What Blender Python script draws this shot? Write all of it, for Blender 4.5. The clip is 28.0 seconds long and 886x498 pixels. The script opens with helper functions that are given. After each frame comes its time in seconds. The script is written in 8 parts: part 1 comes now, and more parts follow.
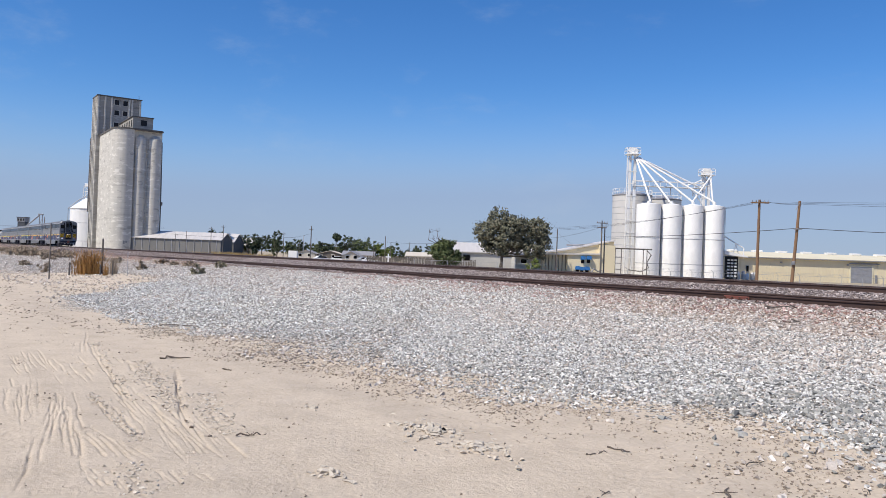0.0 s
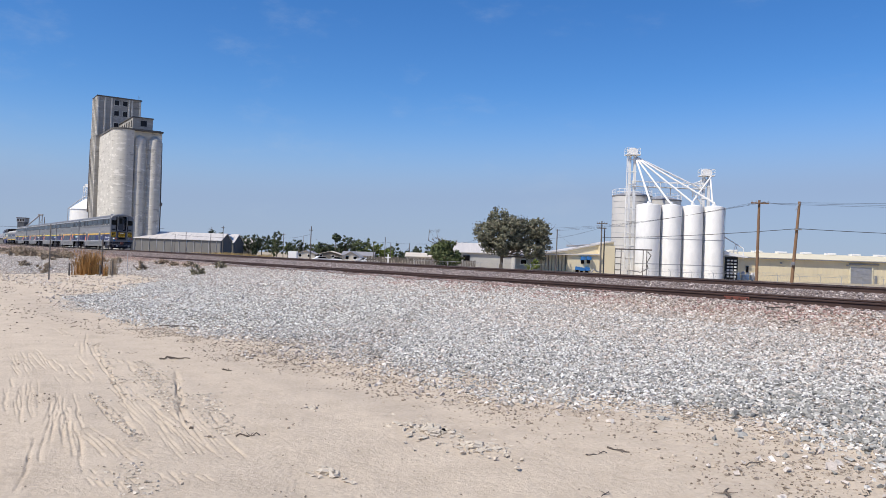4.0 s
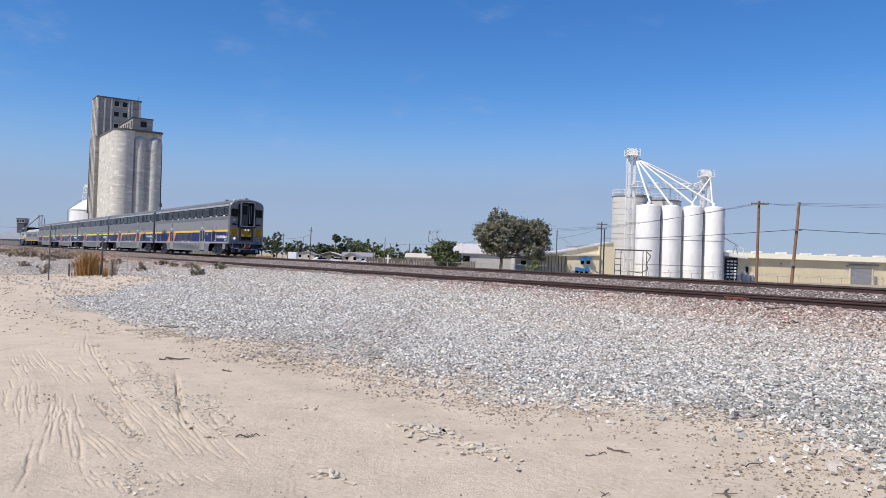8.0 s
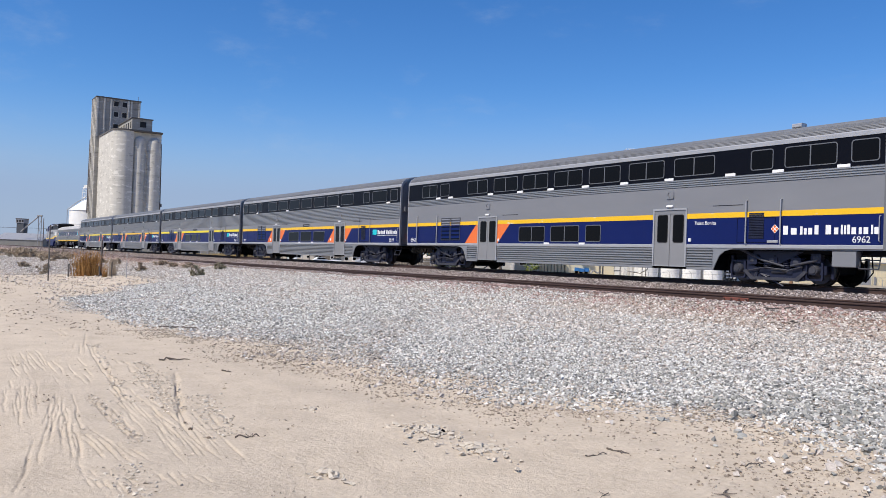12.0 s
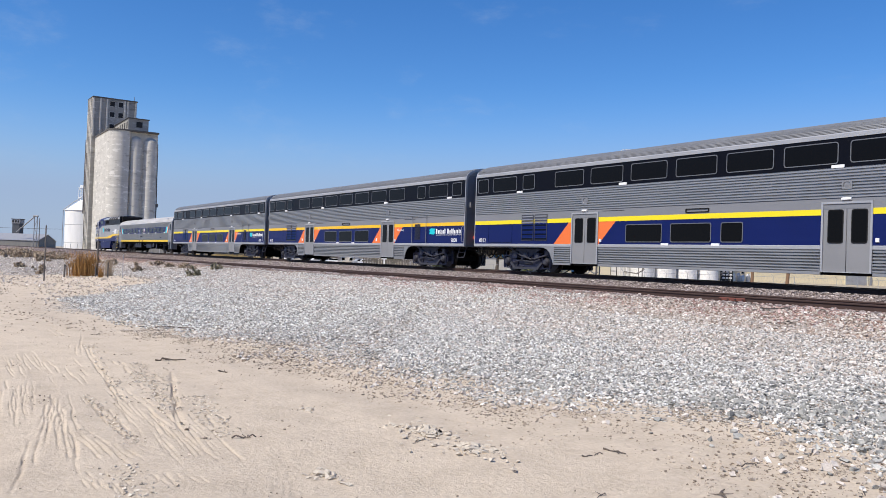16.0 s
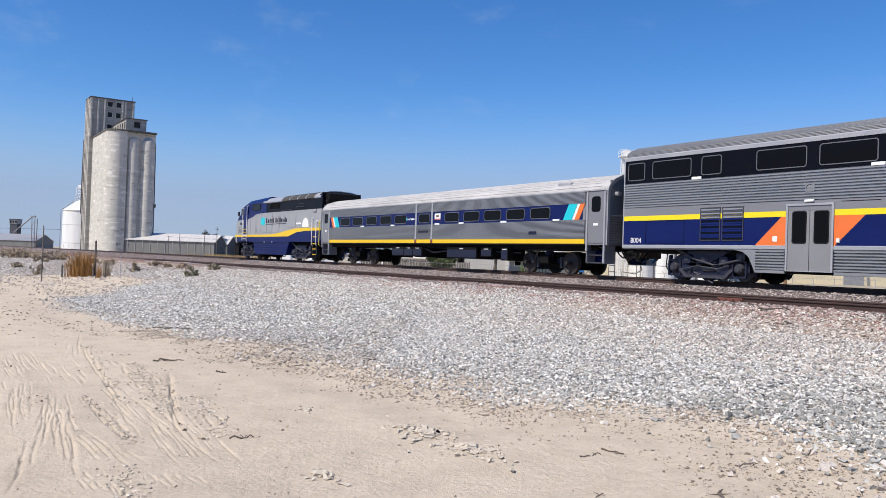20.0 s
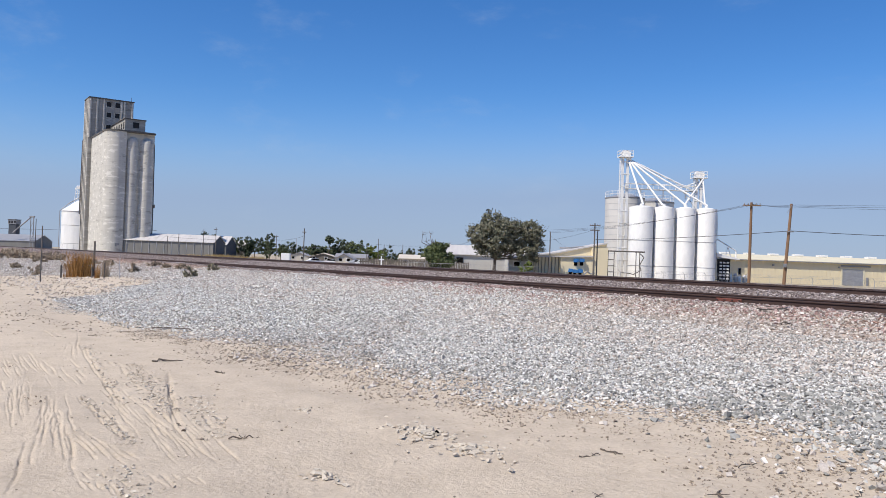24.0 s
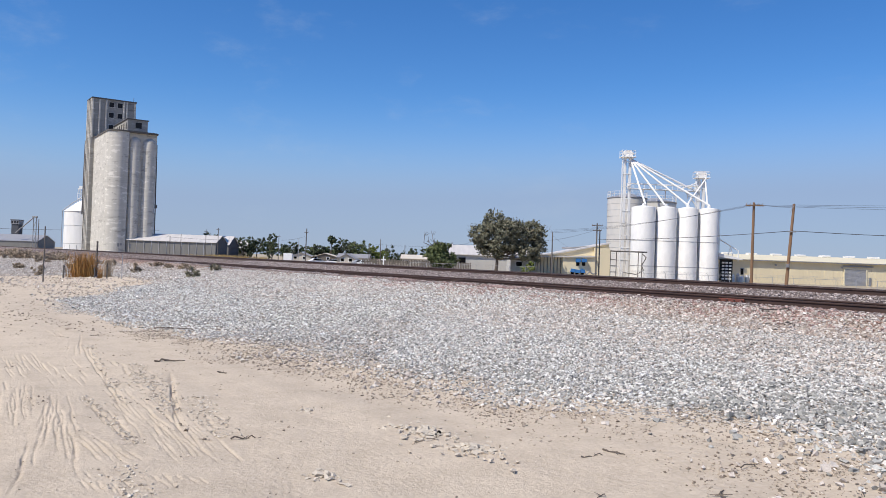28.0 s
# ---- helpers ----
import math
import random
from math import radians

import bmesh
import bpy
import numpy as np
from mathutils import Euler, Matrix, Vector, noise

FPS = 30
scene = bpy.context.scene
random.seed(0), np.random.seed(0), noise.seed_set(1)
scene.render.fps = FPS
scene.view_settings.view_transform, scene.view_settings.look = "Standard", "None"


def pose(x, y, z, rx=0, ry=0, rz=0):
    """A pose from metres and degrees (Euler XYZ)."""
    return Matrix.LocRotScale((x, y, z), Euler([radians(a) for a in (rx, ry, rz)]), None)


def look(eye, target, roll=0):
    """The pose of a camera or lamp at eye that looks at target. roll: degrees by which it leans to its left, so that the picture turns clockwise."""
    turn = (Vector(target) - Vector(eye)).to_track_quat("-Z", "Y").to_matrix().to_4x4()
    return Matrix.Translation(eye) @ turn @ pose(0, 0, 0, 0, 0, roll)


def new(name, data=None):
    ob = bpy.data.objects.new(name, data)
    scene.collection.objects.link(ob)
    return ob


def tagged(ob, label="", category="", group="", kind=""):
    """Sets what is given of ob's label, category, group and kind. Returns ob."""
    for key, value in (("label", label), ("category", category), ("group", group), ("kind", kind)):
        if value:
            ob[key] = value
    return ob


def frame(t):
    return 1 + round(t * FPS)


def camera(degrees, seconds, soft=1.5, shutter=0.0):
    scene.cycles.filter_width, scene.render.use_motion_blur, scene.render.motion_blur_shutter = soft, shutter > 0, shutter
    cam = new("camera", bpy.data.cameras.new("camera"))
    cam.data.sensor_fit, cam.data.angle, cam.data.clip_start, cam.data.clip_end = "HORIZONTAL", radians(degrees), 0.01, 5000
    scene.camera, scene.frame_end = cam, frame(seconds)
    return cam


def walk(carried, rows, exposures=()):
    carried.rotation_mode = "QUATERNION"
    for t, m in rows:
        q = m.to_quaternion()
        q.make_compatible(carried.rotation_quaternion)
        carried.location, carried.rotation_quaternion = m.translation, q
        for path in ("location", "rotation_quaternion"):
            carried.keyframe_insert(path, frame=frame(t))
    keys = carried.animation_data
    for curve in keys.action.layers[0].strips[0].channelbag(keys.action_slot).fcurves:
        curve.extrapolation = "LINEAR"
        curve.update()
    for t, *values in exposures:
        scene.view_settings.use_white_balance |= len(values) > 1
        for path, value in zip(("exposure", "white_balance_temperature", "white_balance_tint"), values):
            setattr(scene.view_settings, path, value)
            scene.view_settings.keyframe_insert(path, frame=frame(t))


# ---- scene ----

# ---------------------------------------------------------------- camera
EYE = Vector((0.0, 0.0, 1.6))
YAW, PITCH, ROLL = -56.29, 0.590, 1.98      # degrees: from +Y towards +X, up, lean
cam = camera(59.06, 28.0, 0.6)


def aim(pan, tilt):
    a, b = radians(YAW + pan), radians(PITCH + tilt)
    way = Vector((math.sin(a) * math.cos(b), math.cos(a) * math.cos(b), math.sin(b)))
    return look(EYE, EYE + way * 100, ROLL)


SWAY = [(0.0, 0.000, 0.000), (1.0, -0.002, 0.003), (2.0, 0.002, 0.014), (3.0, 0.010, 0.019), (3.5, 0.012, 0.025),
        (5.5, 0.009, 0.066), (6.5, 0.014, 0.068), (7.5, 0.018, 0.081), (8.5, 0.025, 0.098), (9.5, 0.036, 0.115),
        (10.5, 0.038, 0.115), (11.5, 0.040, 0.110), (12.5, 0.076, 0.115), (14.5, 0.269, 0.138), (15.5, 0.286, 0.140),
        (16.5, 0.294, 0.150), (17.5, 0.321, 0.146), (18.5, 0.340, 0.140), (19.5, 0.382, 0.155), (20.2, 0.446, 0.180),
        (21.0, 0.506, 0.196), (21.5, 0.519, 0.198), (23.5, 0.500, 0.200), (24.5, 0.490, 0.207), (25.5, 0.468, 0.209),
        (26.5, 0.407, 0.219), (27.3, 0.353, 0.212), (28.0, 0.339, 0.206)]
GAIN = [(0.0, 0.25), (10.0, 0.25), (12.5, 0.29), (15.0, 0.33), (21.0, 0.33), (23.5, 0.26), (28.0, 0.25)]
walk(cam, [(t, aim(p, q)) for t, p, q in SWAY], GAIN)

# ---------------------------------------------------------------- light
SUN_EL, SUN_AZ = 53.0, 177.0                # azimuth clockwise from +Y
sun_way = Vector((math.sin(radians(SUN_AZ)) * math.cos(radians(SUN_EL)),
                  math.cos(radians(SUN_AZ)) * math.cos(radians(SUN_EL)), math.sin(radians(SUN_EL))))
sun = new("sun", bpy.data.lights.new("sun", "SUN"))
sun.data.energy, sun.data.angle, sun.data.color = 4.4, radians(0.53), (1.0, 0.925, 0.81)
sun.matrix_world = look(sun_way * 50, (0, 0, 0))
world = bpy.data.worlds.new("sky")
scene.world = world
world.use_nodes = True
wn = world.node_tree
sky = wn.nodes.new("ShaderNodeTexSky")
sky.sky_type, sky.sun_disc = "NISHITA", False
sky.sun_elevation, sky.sun_rotation = radians(SUN_EL), radians(SUN_AZ)
sky.altitude, sky.air_density, sky.dust_density, sky.ozone_density = 100, 0.95, 0.15, 1.6
back = wn.nodes["Background"]
back.inputs["Strength"].default_value = 0.090
rich = wn.nodes.new("ShaderNodeHueSaturation")
rich.inputs["Saturation"].default_value = 1.32
wn.links.new(sky.outputs[0], rich.inputs["Color"])
tint = wn.nodes.new("ShaderNodeMix")
tint.data_type, tint.blend_type = "RGBA", "MULTIPLY"
tint.inputs[0].default_value = 1.0
tint.inputs[7].default_value = (0.81, 0.985, 1.25, 1)
wn.links.new(rich.outputs[0], tint.inputs[6])
# the bright rim of the sky turns to grey-blue valley haze
rim = wn.nodes.new("ShaderNodeSeparateColor")
wn.links.new(tint.outputs[2], rim.inputs[0])
near_rim = wn.nodes.new("ShaderNodeMapRange")
near_rim.interpolation_type = "SMOOTHSTEP"
near_rim.inputs["From Min"].default_value, near_rim.inputs["From Max"].default_value = 2.7, 6.3
near_rim.inputs["To Max"].default_value = 0.85
wn.links.new(rim.outputs[1], near_rim.inputs["Value"])
haze = wn.nodes.new("ShaderNodeMix")
haze.data_type = "RGBA"
haze.inputs[7].default_value = (3.0, 3.8, 5.6, 1)
wn.links.new(near_rim.outputs[0], haze.inputs[0])
wn.links.new(tint.outputs[2], haze.inputs[6])
# faint high cirrus
sky_at = wn.nodes.new("ShaderNodeTexCoord")
drawn = wn.nodes.new("ShaderNodeMapping")
drawn.inputs["Rotation"].default_value, drawn.inputs["Scale"].default_value = (0.0, radians(24), radians(20)), (2.2, 5.0, 11.0)
wn.links.new(sky_at.outputs["Generated"], drawn.inputs[0])
wisp = wn.nodes.new("ShaderNodeTexNoise")
wisp.inputs["Scale"].default_value, wisp.inputs["Detail"].default_value, wisp.inputs["Roughness"].default_value = 1.3, 7.0, 0.62
wn.links.new(drawn.outputs[0], wisp.inputs["Vector"])
thin = wn.nodes.new("ShaderNodeMapRange")
thin.interpolation_type = "SMOOTHSTEP"
thin.inputs["From Min"].default_value, thin.inputs["From Max"].default_value, thin.inputs["To Max"].default_value = 0.54, 0.80, 0.22
wn.links.new(wisp.outputs[0], thin.inputs["Value"])
cirrus = wn.nodes.new("ShaderNodeMix")
cirrus.data_type = "RGBA"
cirrus.inputs[7].default_value = (4.4, 5.2, 6.4, 1)
wn.links.new(thin.outputs[0], cirrus.inputs[0])
wn.links.new(haze.outputs[2], cirrus.inputs[6])
wn.links.new(cirrus.outputs[2], back.inputs["Color"])


# ---------------------------------------------------------------- material kit
def material(name, base=(0.5, 0.5, 0.5), rough=0.6, metal=0.0, spec=0.5):
    m = bpy.data.materials.new(name)
    m.use_nodes = True
    b = m.node_tree.nodes["Principled BSDF"]
    b.inputs["Base Color"].default_value = (*base, 1)
    b.inputs["Roughness"].default_value = rough
    b.inputs["Metallic"].default_value = metal
    b.inputs["Specular IOR Level"].default_value = spec
    return m


def node(m, kind, **values):
    n = m.node_tree.nodes.new("ShaderNode" + kind)
    for key, value in values.items():
        n.inputs[key.replace("_", " ")].default_value = value
    return n


def wire(m, a, b):
    m.node_tree.links.new(a, b)


def coords(m, scale=(1, 1, 1), world_space=False):
    mp = node(m, "Mapping", Scale=scale)
    if world_space:
        wire(m, node(m, "NewGeometry").outputs["Position"], mp.inputs[0])
    else:
        wire(m, node(m, "TexCoord").outputs["Object"], mp.inputs[0])
    return mp.outputs[0]


def ramp(m, fac, stops):
    r = node(m, "ValToRGB")
    while len(r.color_ramp.elements) < len(stops):
        r.color_ramp.elements.new(0.5)
    for e, (p, c) in zip(r.color_ramp.elements, stops):
        e.position, e.color = p, (*c, 1)
    wire(m, fac, r.inputs[0])
    return r.outputs[0]


def mix(m, fac, a, b, kind="MIX"):
    n = m.node_tree.nodes.new("ShaderNodeMix")
    n.data_type, n.blend_type = "RGBA", kind
    for sock, v in ((n.inputs[0], fac), (n.inputs[6], a), (n.inputs[7], b)):
        if isinstance(v, bpy.types.NodeSocket):
            wire(m, v, sock)
        elif isinstance(v, (int, float)):
            sock.default_value = v
        else:
            sock.default_value = (*v, 1)
    return n.outputs[2]


def calc(m, kind, a, b=0.0, c=0.0):
    n = m.node_tree.nodes.new("ShaderNodeMath")
    n.operation = kind
    for sock, v in zip(n.inputs, (a, b, c)):
        if isinstance(v, bpy.types.NodeSocket):
            wire(m, v, sock)
        else:
            sock.default_value = v
    return n.outputs[0]


def smooth_step(m, v, lo, hi):
    n = m.node_tree.nodes.new("ShaderNodeMapRange")
    n.interpolation_type = "SMOOTHSTEP"
    wire(m, v, n.inputs[0])
    n.inputs[1].default_value, n.inputs[2].default_value = lo, hi
    return n.outputs[0]


def bump(m, height, strength=0.3, distance=0.02, before=None):
    b = node(m, "Bump", Strength=strength, Distance=distance)
    wire(m, height, b.inputs["Height"])
    if before:
        wire(m, before, b.inputs["Normal"])
    wire(m, b.outputs[0], m.node_tree.nodes["Principled BSDF"].inputs["Normal"])
    return b.outputs[0]


def paint_in(m, colour):
    wire(m, colour, m.node_tree.nodes["Principled BSDF"].inputs["Base Color"])


def rough_in(m, value):
    wire(m, value, m.node_tree.nodes["Principled BSDF"].inputs["Roughness"])


def worn(name, base, rough=0.6, metal=0.0, wear=0.18, scale=1.5, stretch=(1, 1, 1), grain=30.0, relief=0.15, spec=0.5):
    """A painted or plain surface with blotches, streaks and a fine grain."""
    m = material(name, base, rough, metal, spec)
    co = coords(m, stretch)
    big = node(m, "TexNoise", Scale=scale, Detail=6.0, Roughness=0.6)
    fine = node(m, "TexNoise", Scale=grain, Detail=3.0)
    for n in (big, fine):
        wire(m, co, n.inputs["Vector"])
    low = tuple(c * (1 - wear) for c in base)
    high = tuple(min(1, c * (1 + wear * 0.7)) for c in base)
    col = ramp(m, big.outputs[0], [(0.3, low), (0.7, high)])
    rnd = node(m, "ObjectInfo").outputs["Random"]
    col = mix(m, calc(m, "MULTIPLY", rnd, wear * 0.5), col, tuple(c * 0.7 for c in base))
    col = mix(m, 0.25, col, ramp(m, fine.outputs[0], [(0.35, low), (0.65, high)]))
    paint_in(m, col)
    rough_in(m, calc(m, "MULTIPLY_ADD", big.outputs[0], 0.25, rough - 0.12))
    bump(m, fine.outputs[0], relief, 0.01)
    return m


# ---------------------------------------------------------------- mesh kit
class Geo:
    """Collects the faces of one part."""

    def __init__(self):
        self.v, self.f = [], []

    def add(self, verts, faces):
        k = len(self.v)
        self.v += [tuple(p) for p in verts]
        self.f += [[i + k for i in f] for f in faces]
        return self

    def box(self, x0, x1, y0, y1, z0, z1):
        v = [(x, y, z) for x in (x0, x1) for y in (y0, y1) for z in (z0, z1)]
        return self.add(v, [(0, 1, 3, 2), (4, 6, 7, 5), (0, 4, 5, 1), (2, 3, 7, 6), (0, 2, 6, 4), (1, 5, 7, 3)])

    def prism(self, poly, axis, a, b, caps=True):
        """poly: 2D outline; axis 'x': (y, z), 'y': (x, z), 'z': (x, y)."""
        def at(p, c):
            return {"x": (c, p[0], p[1]), "y": (p[0], c, p[1]), "z": (p[0], p[1], c)}[axis]
        n = len(poly)
        v = [at(p, a) for p in poly] + [at(p, b) for p in poly]
        f = [(i, (i + 1) % n, n + (i + 1) % n, n + i) for i in range(n)]
        if caps:
            f += [tuple(range(n))[::-1], tuple(range(n, 2 * n))]
        return self.add(v, f)

    def rbox(self, x0, x1, y0, y1, z0, z1, r=0.02, axis="x"):
        """A box with its four long edges chamfered."""
        a, b, c, d, e, g = {"x": (y0, y1, z0, z1, x0, x1), "y": (x0, x1, z0, z1, y0, y1), "z": (x0, x1, y0, y1, z0, z1)}[axis]
        poly = [(a + r, c), (b - r, c), (b, c + r), (b, d - r), (b - r, d), (a + r, d), (a, d - r), (a, c + r)]
        return self.prism(poly, axis, e, g)

    def bar(self, p, q, r, n=8, r2=None):
        p, q = Vector(p), Vector(q)
        r2 = r if r2 is None else r2
        turn = (q - p).to_track_quat("Z", "Y")
        v = []
        for c, rr in ((p, r), (q, r2)):
            v += [c + turn @ Vector((rr * math.cos(2 * math.pi * i / n), rr * math.sin(2 * math.pi * i / n), 0)) for i in range(n)]
        return self.add(v, [(i, (i + 1) % n, n + (i + 1) % n, n + i) for i in range(n)]
                        + [tuple(range(n))[::-1], tuple(range(n, 2 * n))])

    def path(self, pts, r, n=6):
        for p, q in zip(pts, pts[1:]):
            self.bar(p, q, r, n)
        return self

    def lathe(self, prof, c=(0, 0, 0), n=24, axis="z"):
        """prof: (radius, height) from one end to the other."""
        v, f = [], []
        for r, h in prof:
            for i in range(n):
                a = 2 * math.pi * i / n
                x, y = r * math.cos(a), r * math.sin(a)
                p = {"z": (x, y, h), "y": (x, h, y), "x": (h, x, y)}[axis]
                v.append((p[0] + c[0], p[1] + c[1], p[2] + c[2]))
        for j in range(len(prof) - 1):
            f += [(j * n + i, j * n + (i + 1) % n, (j + 1) * n + (i + 1) % n, (j + 1) * n + i) for i in range(n)]
        f += [tuple(range(n))[::-1], tuple(range((len(prof) - 1) * n, len(prof) * n))]
        return self.add(v, f)

    def ring(self, outer, inner, axis, a, b):
        """A flat frame between two outlines of equal length, with depth."""
        n = len(outer)
        def at(p, c):
            return {"x": (c, p[0], p[1]), "y": (p[0], c, p[1]), "z": (p[0], p[1], c)}[axis]
        v = [at(p, c) for c in (a, b) for p in (*outer, *inner)]
        f = []
        for i in range(n):
            j = (i + 1) % n
            f += [(i, j, n + j, n + i), (2 * n + i, 3 * n + i, 3 * n + j, 2 * n + j),
                  (i, 2 * n + i, 2 * n + j, j), (n + i, n + j, 3 * n + j, 3 * n + i)]
        return self.add(v, f)

    def mesh(self, name, smooth=False):
        me = bpy.data.meshes.new(name)
        me.from_pydata(self.v, [], self.f)
        bm = bmesh.new()
        bm.from_mesh(me)
        bmesh.ops.recalc_face_normals(bm, faces=bm.faces)
        bm.to_mesh(me)
        bm.free()
        if smooth:
            me.polygons.foreach_set("use_smooth", [True] * len(me.polygons))
            me.set_sharp_from_angle(angle=radians(35))
        return me


def rounded(x0, x1, z0, z1, r, k=3):
    pts = []
    for cx, cz, a0 in ((x1 - r, z0 + r, -90), (x1 - r, z1 - r, 0), (x0 + r, z1 - r, 90), (x0 + r, z0 + r, 180)):
        for i in range(k + 1):
            a = radians(a0 + 90 * i / k)
            pts.append((cx + r * math.cos(a), cz + r * math.sin(a)))
    return pts


def part(name, geo, mat, parent=None, label="", m=None, smooth=False):
    me = geo.mesh(name, smooth) if isinstance(geo, Geo) else geo
    if mat and not me.materials:
        me.materials.append(mat)
    ob = new(name, me)
    ob.parent = parent
    if m is not None:
        ob.matrix_basis = m
    if label:
        tagged(ob, label)
    return ob


def thing(name, m, label, category, group="", kind=""):
    ob = new(name)
    ob.empty_display_size = 0.2
    ob.matrix_basis = m
    return tagged(ob, label, category, group, kind)


def words(text, size):
    """A mesh of lettering, in its x-y plane, from the origin on."""
    cu = bpy.data.curves.new("lettering", "FONT")
    cu.body, cu.size, cu.extrude = text, size, 0.002
    ob = bpy.data.objects.new("lettering", cu)
    scene.collection.objects.link(ob)
    me = bpy.data.meshes.new_from_object(ob.evaluated_get(bpy.context.evaluated_depsgraph_get()))
    bpy.data.objects.remove(ob)
    return me


def site(right, depth, z=0.0, turn=0.0):
    """A pose beyond the tracks, squared to the street there: metres to the right and away."""
    a = radians(-56.29)
    return pose(right * math.cos(a) + depth * math.sin(a), -right * math.sin(a) + depth * math.cos(a), z, 0, 0, 56.29 + turn)

# ---------------------------------------------------------------- ground and tracks
MAIN_Y, SIDE_Y = 23.31, 16.70               # track centres
RAIL, SIDE_RAIL = 1.1625, 0.865             # rail heads
PROFILE = [(-400, 0.0), (3.0, 0.0), (5.0, 0.03), (6.5, 0.12), (9.0, 0.30), (12.0, 0.50), (14.6, 0.66), (15.4, 0.735), (18.2, 0.745),
           (19.6, 0.70), (20.6, 0.76), (21.9, 0.985), (22.3, 1.0), (24.4, 1.0), (24.9, 0.96), (26.6, 0.35), (29.0, 0.05), (40.0, 0.0), (70.0, -0.6), (9000, -0.6)]


def lie(x, y):
    """The height of the ground."""
    for (a, za), (b, zb) in zip(PROFILE, PROFILE[1:]):
        if y <= b:
            u = (y - a) / (b - a)
            z = za + (zb - za) * u
            break
    if y < 15.2:
        k = min(1.0, max(0.0, (x + 60) / 30))       # the yard is flatter far up the line
        z = z * (0.55 + 0.45 * k) if y < 14 else z * (0.55 + 0.45 * k + 0.45 * (1 - k) * (y - 14) / 1.2)
    if 14.0 < y < 19.0:
        z += 0.125 * min(1.0, max(0.0, (x + 45) / 42)) * min(1.0, (y - 14.0) / 1.0, (19.0 - y) / 0.8)     # the siding climbs a little
    if y < 20 and -60 < x < 10:
        z += 0.035 * noise.noise((x * 0.35, y * 0.35, 0)) + 0.016 * noise.noise((x * 1.3, y * 1.3, 4)) * (1 if y < 14 else 0.3)
    return z


def spread(stops):
    out = []
    for (a, b, step) in stops:
        n = max(1, round((b - a) / step))
        out += [a + (b - a) * i / n for i in range(n)]
    return out + [stops[-1][1]]


# fans of tyre grooves pressed into the sand: from x, y to x, y, spread of the starts and ends to each side, number
FANS = [(-9.45, 1.34, -5.70, 0.80, 0.13, 0.27, 19), (-10.6, 1.06, -7.6, 0.78, 0.20, 0.14, 12), (-13.7, 1.32, -10.7, 1.26, 0.26, 0.24, 17), (-17.6, 2.24, -15.0, 2.22, 0.16, 0.14, 6),
        (-15.8, 2.55, -12.4, 1.98, 0.10, 0.12, 4), (-14.3, 2.40, -9.8, 1.96, 0.03, 0.03, 2), (-10.75, 2.04, -8.45, 1.81, 0.02, 0.03, 2), (-9.2, 1.54, -6.7, 1.53, 0.025, 0.03, 2),
        (-7.5, 1.27, -5.8, 1.38, 0.14, 0.16, 7), (-6.2, 1.10, -5.3, 1.13, 0.13, 0.14, 8), (-6.0, 1.55, -5.2, 1.57, 0.16, 0.18, 6), (-10.6, 2.87, -6.9, 1.98, 0.03, 0.05, 2),
        (-10.6, 2.42, -7.8, 2.16, 0.09, 0.11, 5), (-8.7, 2.64, -6.65, 2.29, 0.05, 0.07, 3), (-11.4, 2.56, -9.6, 2.48, 0.08, 0.08, 4), (-12.5, 2.50, -10.3, 2.30, 0.06, 0.08, 3),
        (-9.6, 1.92, -6.5, 1.76, 0.22, 0.24, 13), (-8.0, 2.10, -5.5, 1.86, 0.25, 0.28, 15), (-12.4, 1.70, -9.6, 1.62, 0.28, 0.24, 9)]


def ruts(x, y):
    """How far tyre grooves sink into the sand at arrays of places."""
    rng = np.random.default_rng(21)
    z = np.zeros_like(x)
    for x0, y0, x1, y1, s0, s1, n in FANS:
        for k in range(n):
            a, b = sorted((rng.uniform(0, 0.75), rng.uniform(0.25, 1.0)))
            a, b = (0.0, 1.0) if n == 2 else (a, max(b, a + 0.3))
            off = (k + rng.uniform(0.1, 0.9)) / n * 2 - 1
            ax, ay = x0 + (x1 - x0) * a, y0 + (y1 - y0) * a + off * (s0 + (s1 - s0) * a)
            bx, by = x0 + (x1 - x0) * b, y0 + (y1 - y0) * b + off * (s0 + (s1 - s0) * b)
            u = np.clip((x - ax) / (bx - ax), -0.5, 1.5)
            line = ay + (by - ay) * u + rng.normal(0, 0.06) * (u - u * u) + 0.008 * np.sin(x * rng.uniform(3, 6) + k)
            d = y - line
            fade = np.clip(np.minimum(u, 1 - u) * 5, 0, 1) * (0.72 + 0.28 * np.sin(x * rng.uniform(9, 30) + 2.0 * k))
            w = rng.uniform(0.0065, 0.0105) if n > 3 else rng.uniform(0.012, 0.017)
            depth = w * rng.uniform(1.2, 1.7)
            z -= fade * depth * np.clip(np.minimum(1 + d / w, 1 - d / (3.0 * w)), 0, 1)       # steep on one side
    z += rng.normal(0, 0.00008, z.shape) * (1 + 1.5 * (np.sin(x * 1.9 + np.sin(y * 2.3)) * np.sin(y * 3.1 - x) > 0.45))
    return z * np.clip((x + 18) * 0.6, 0, 1) * np.clip((-2.5 - x), 0, 1) * np.clip((4.3 - y) * 2, 0, 1)


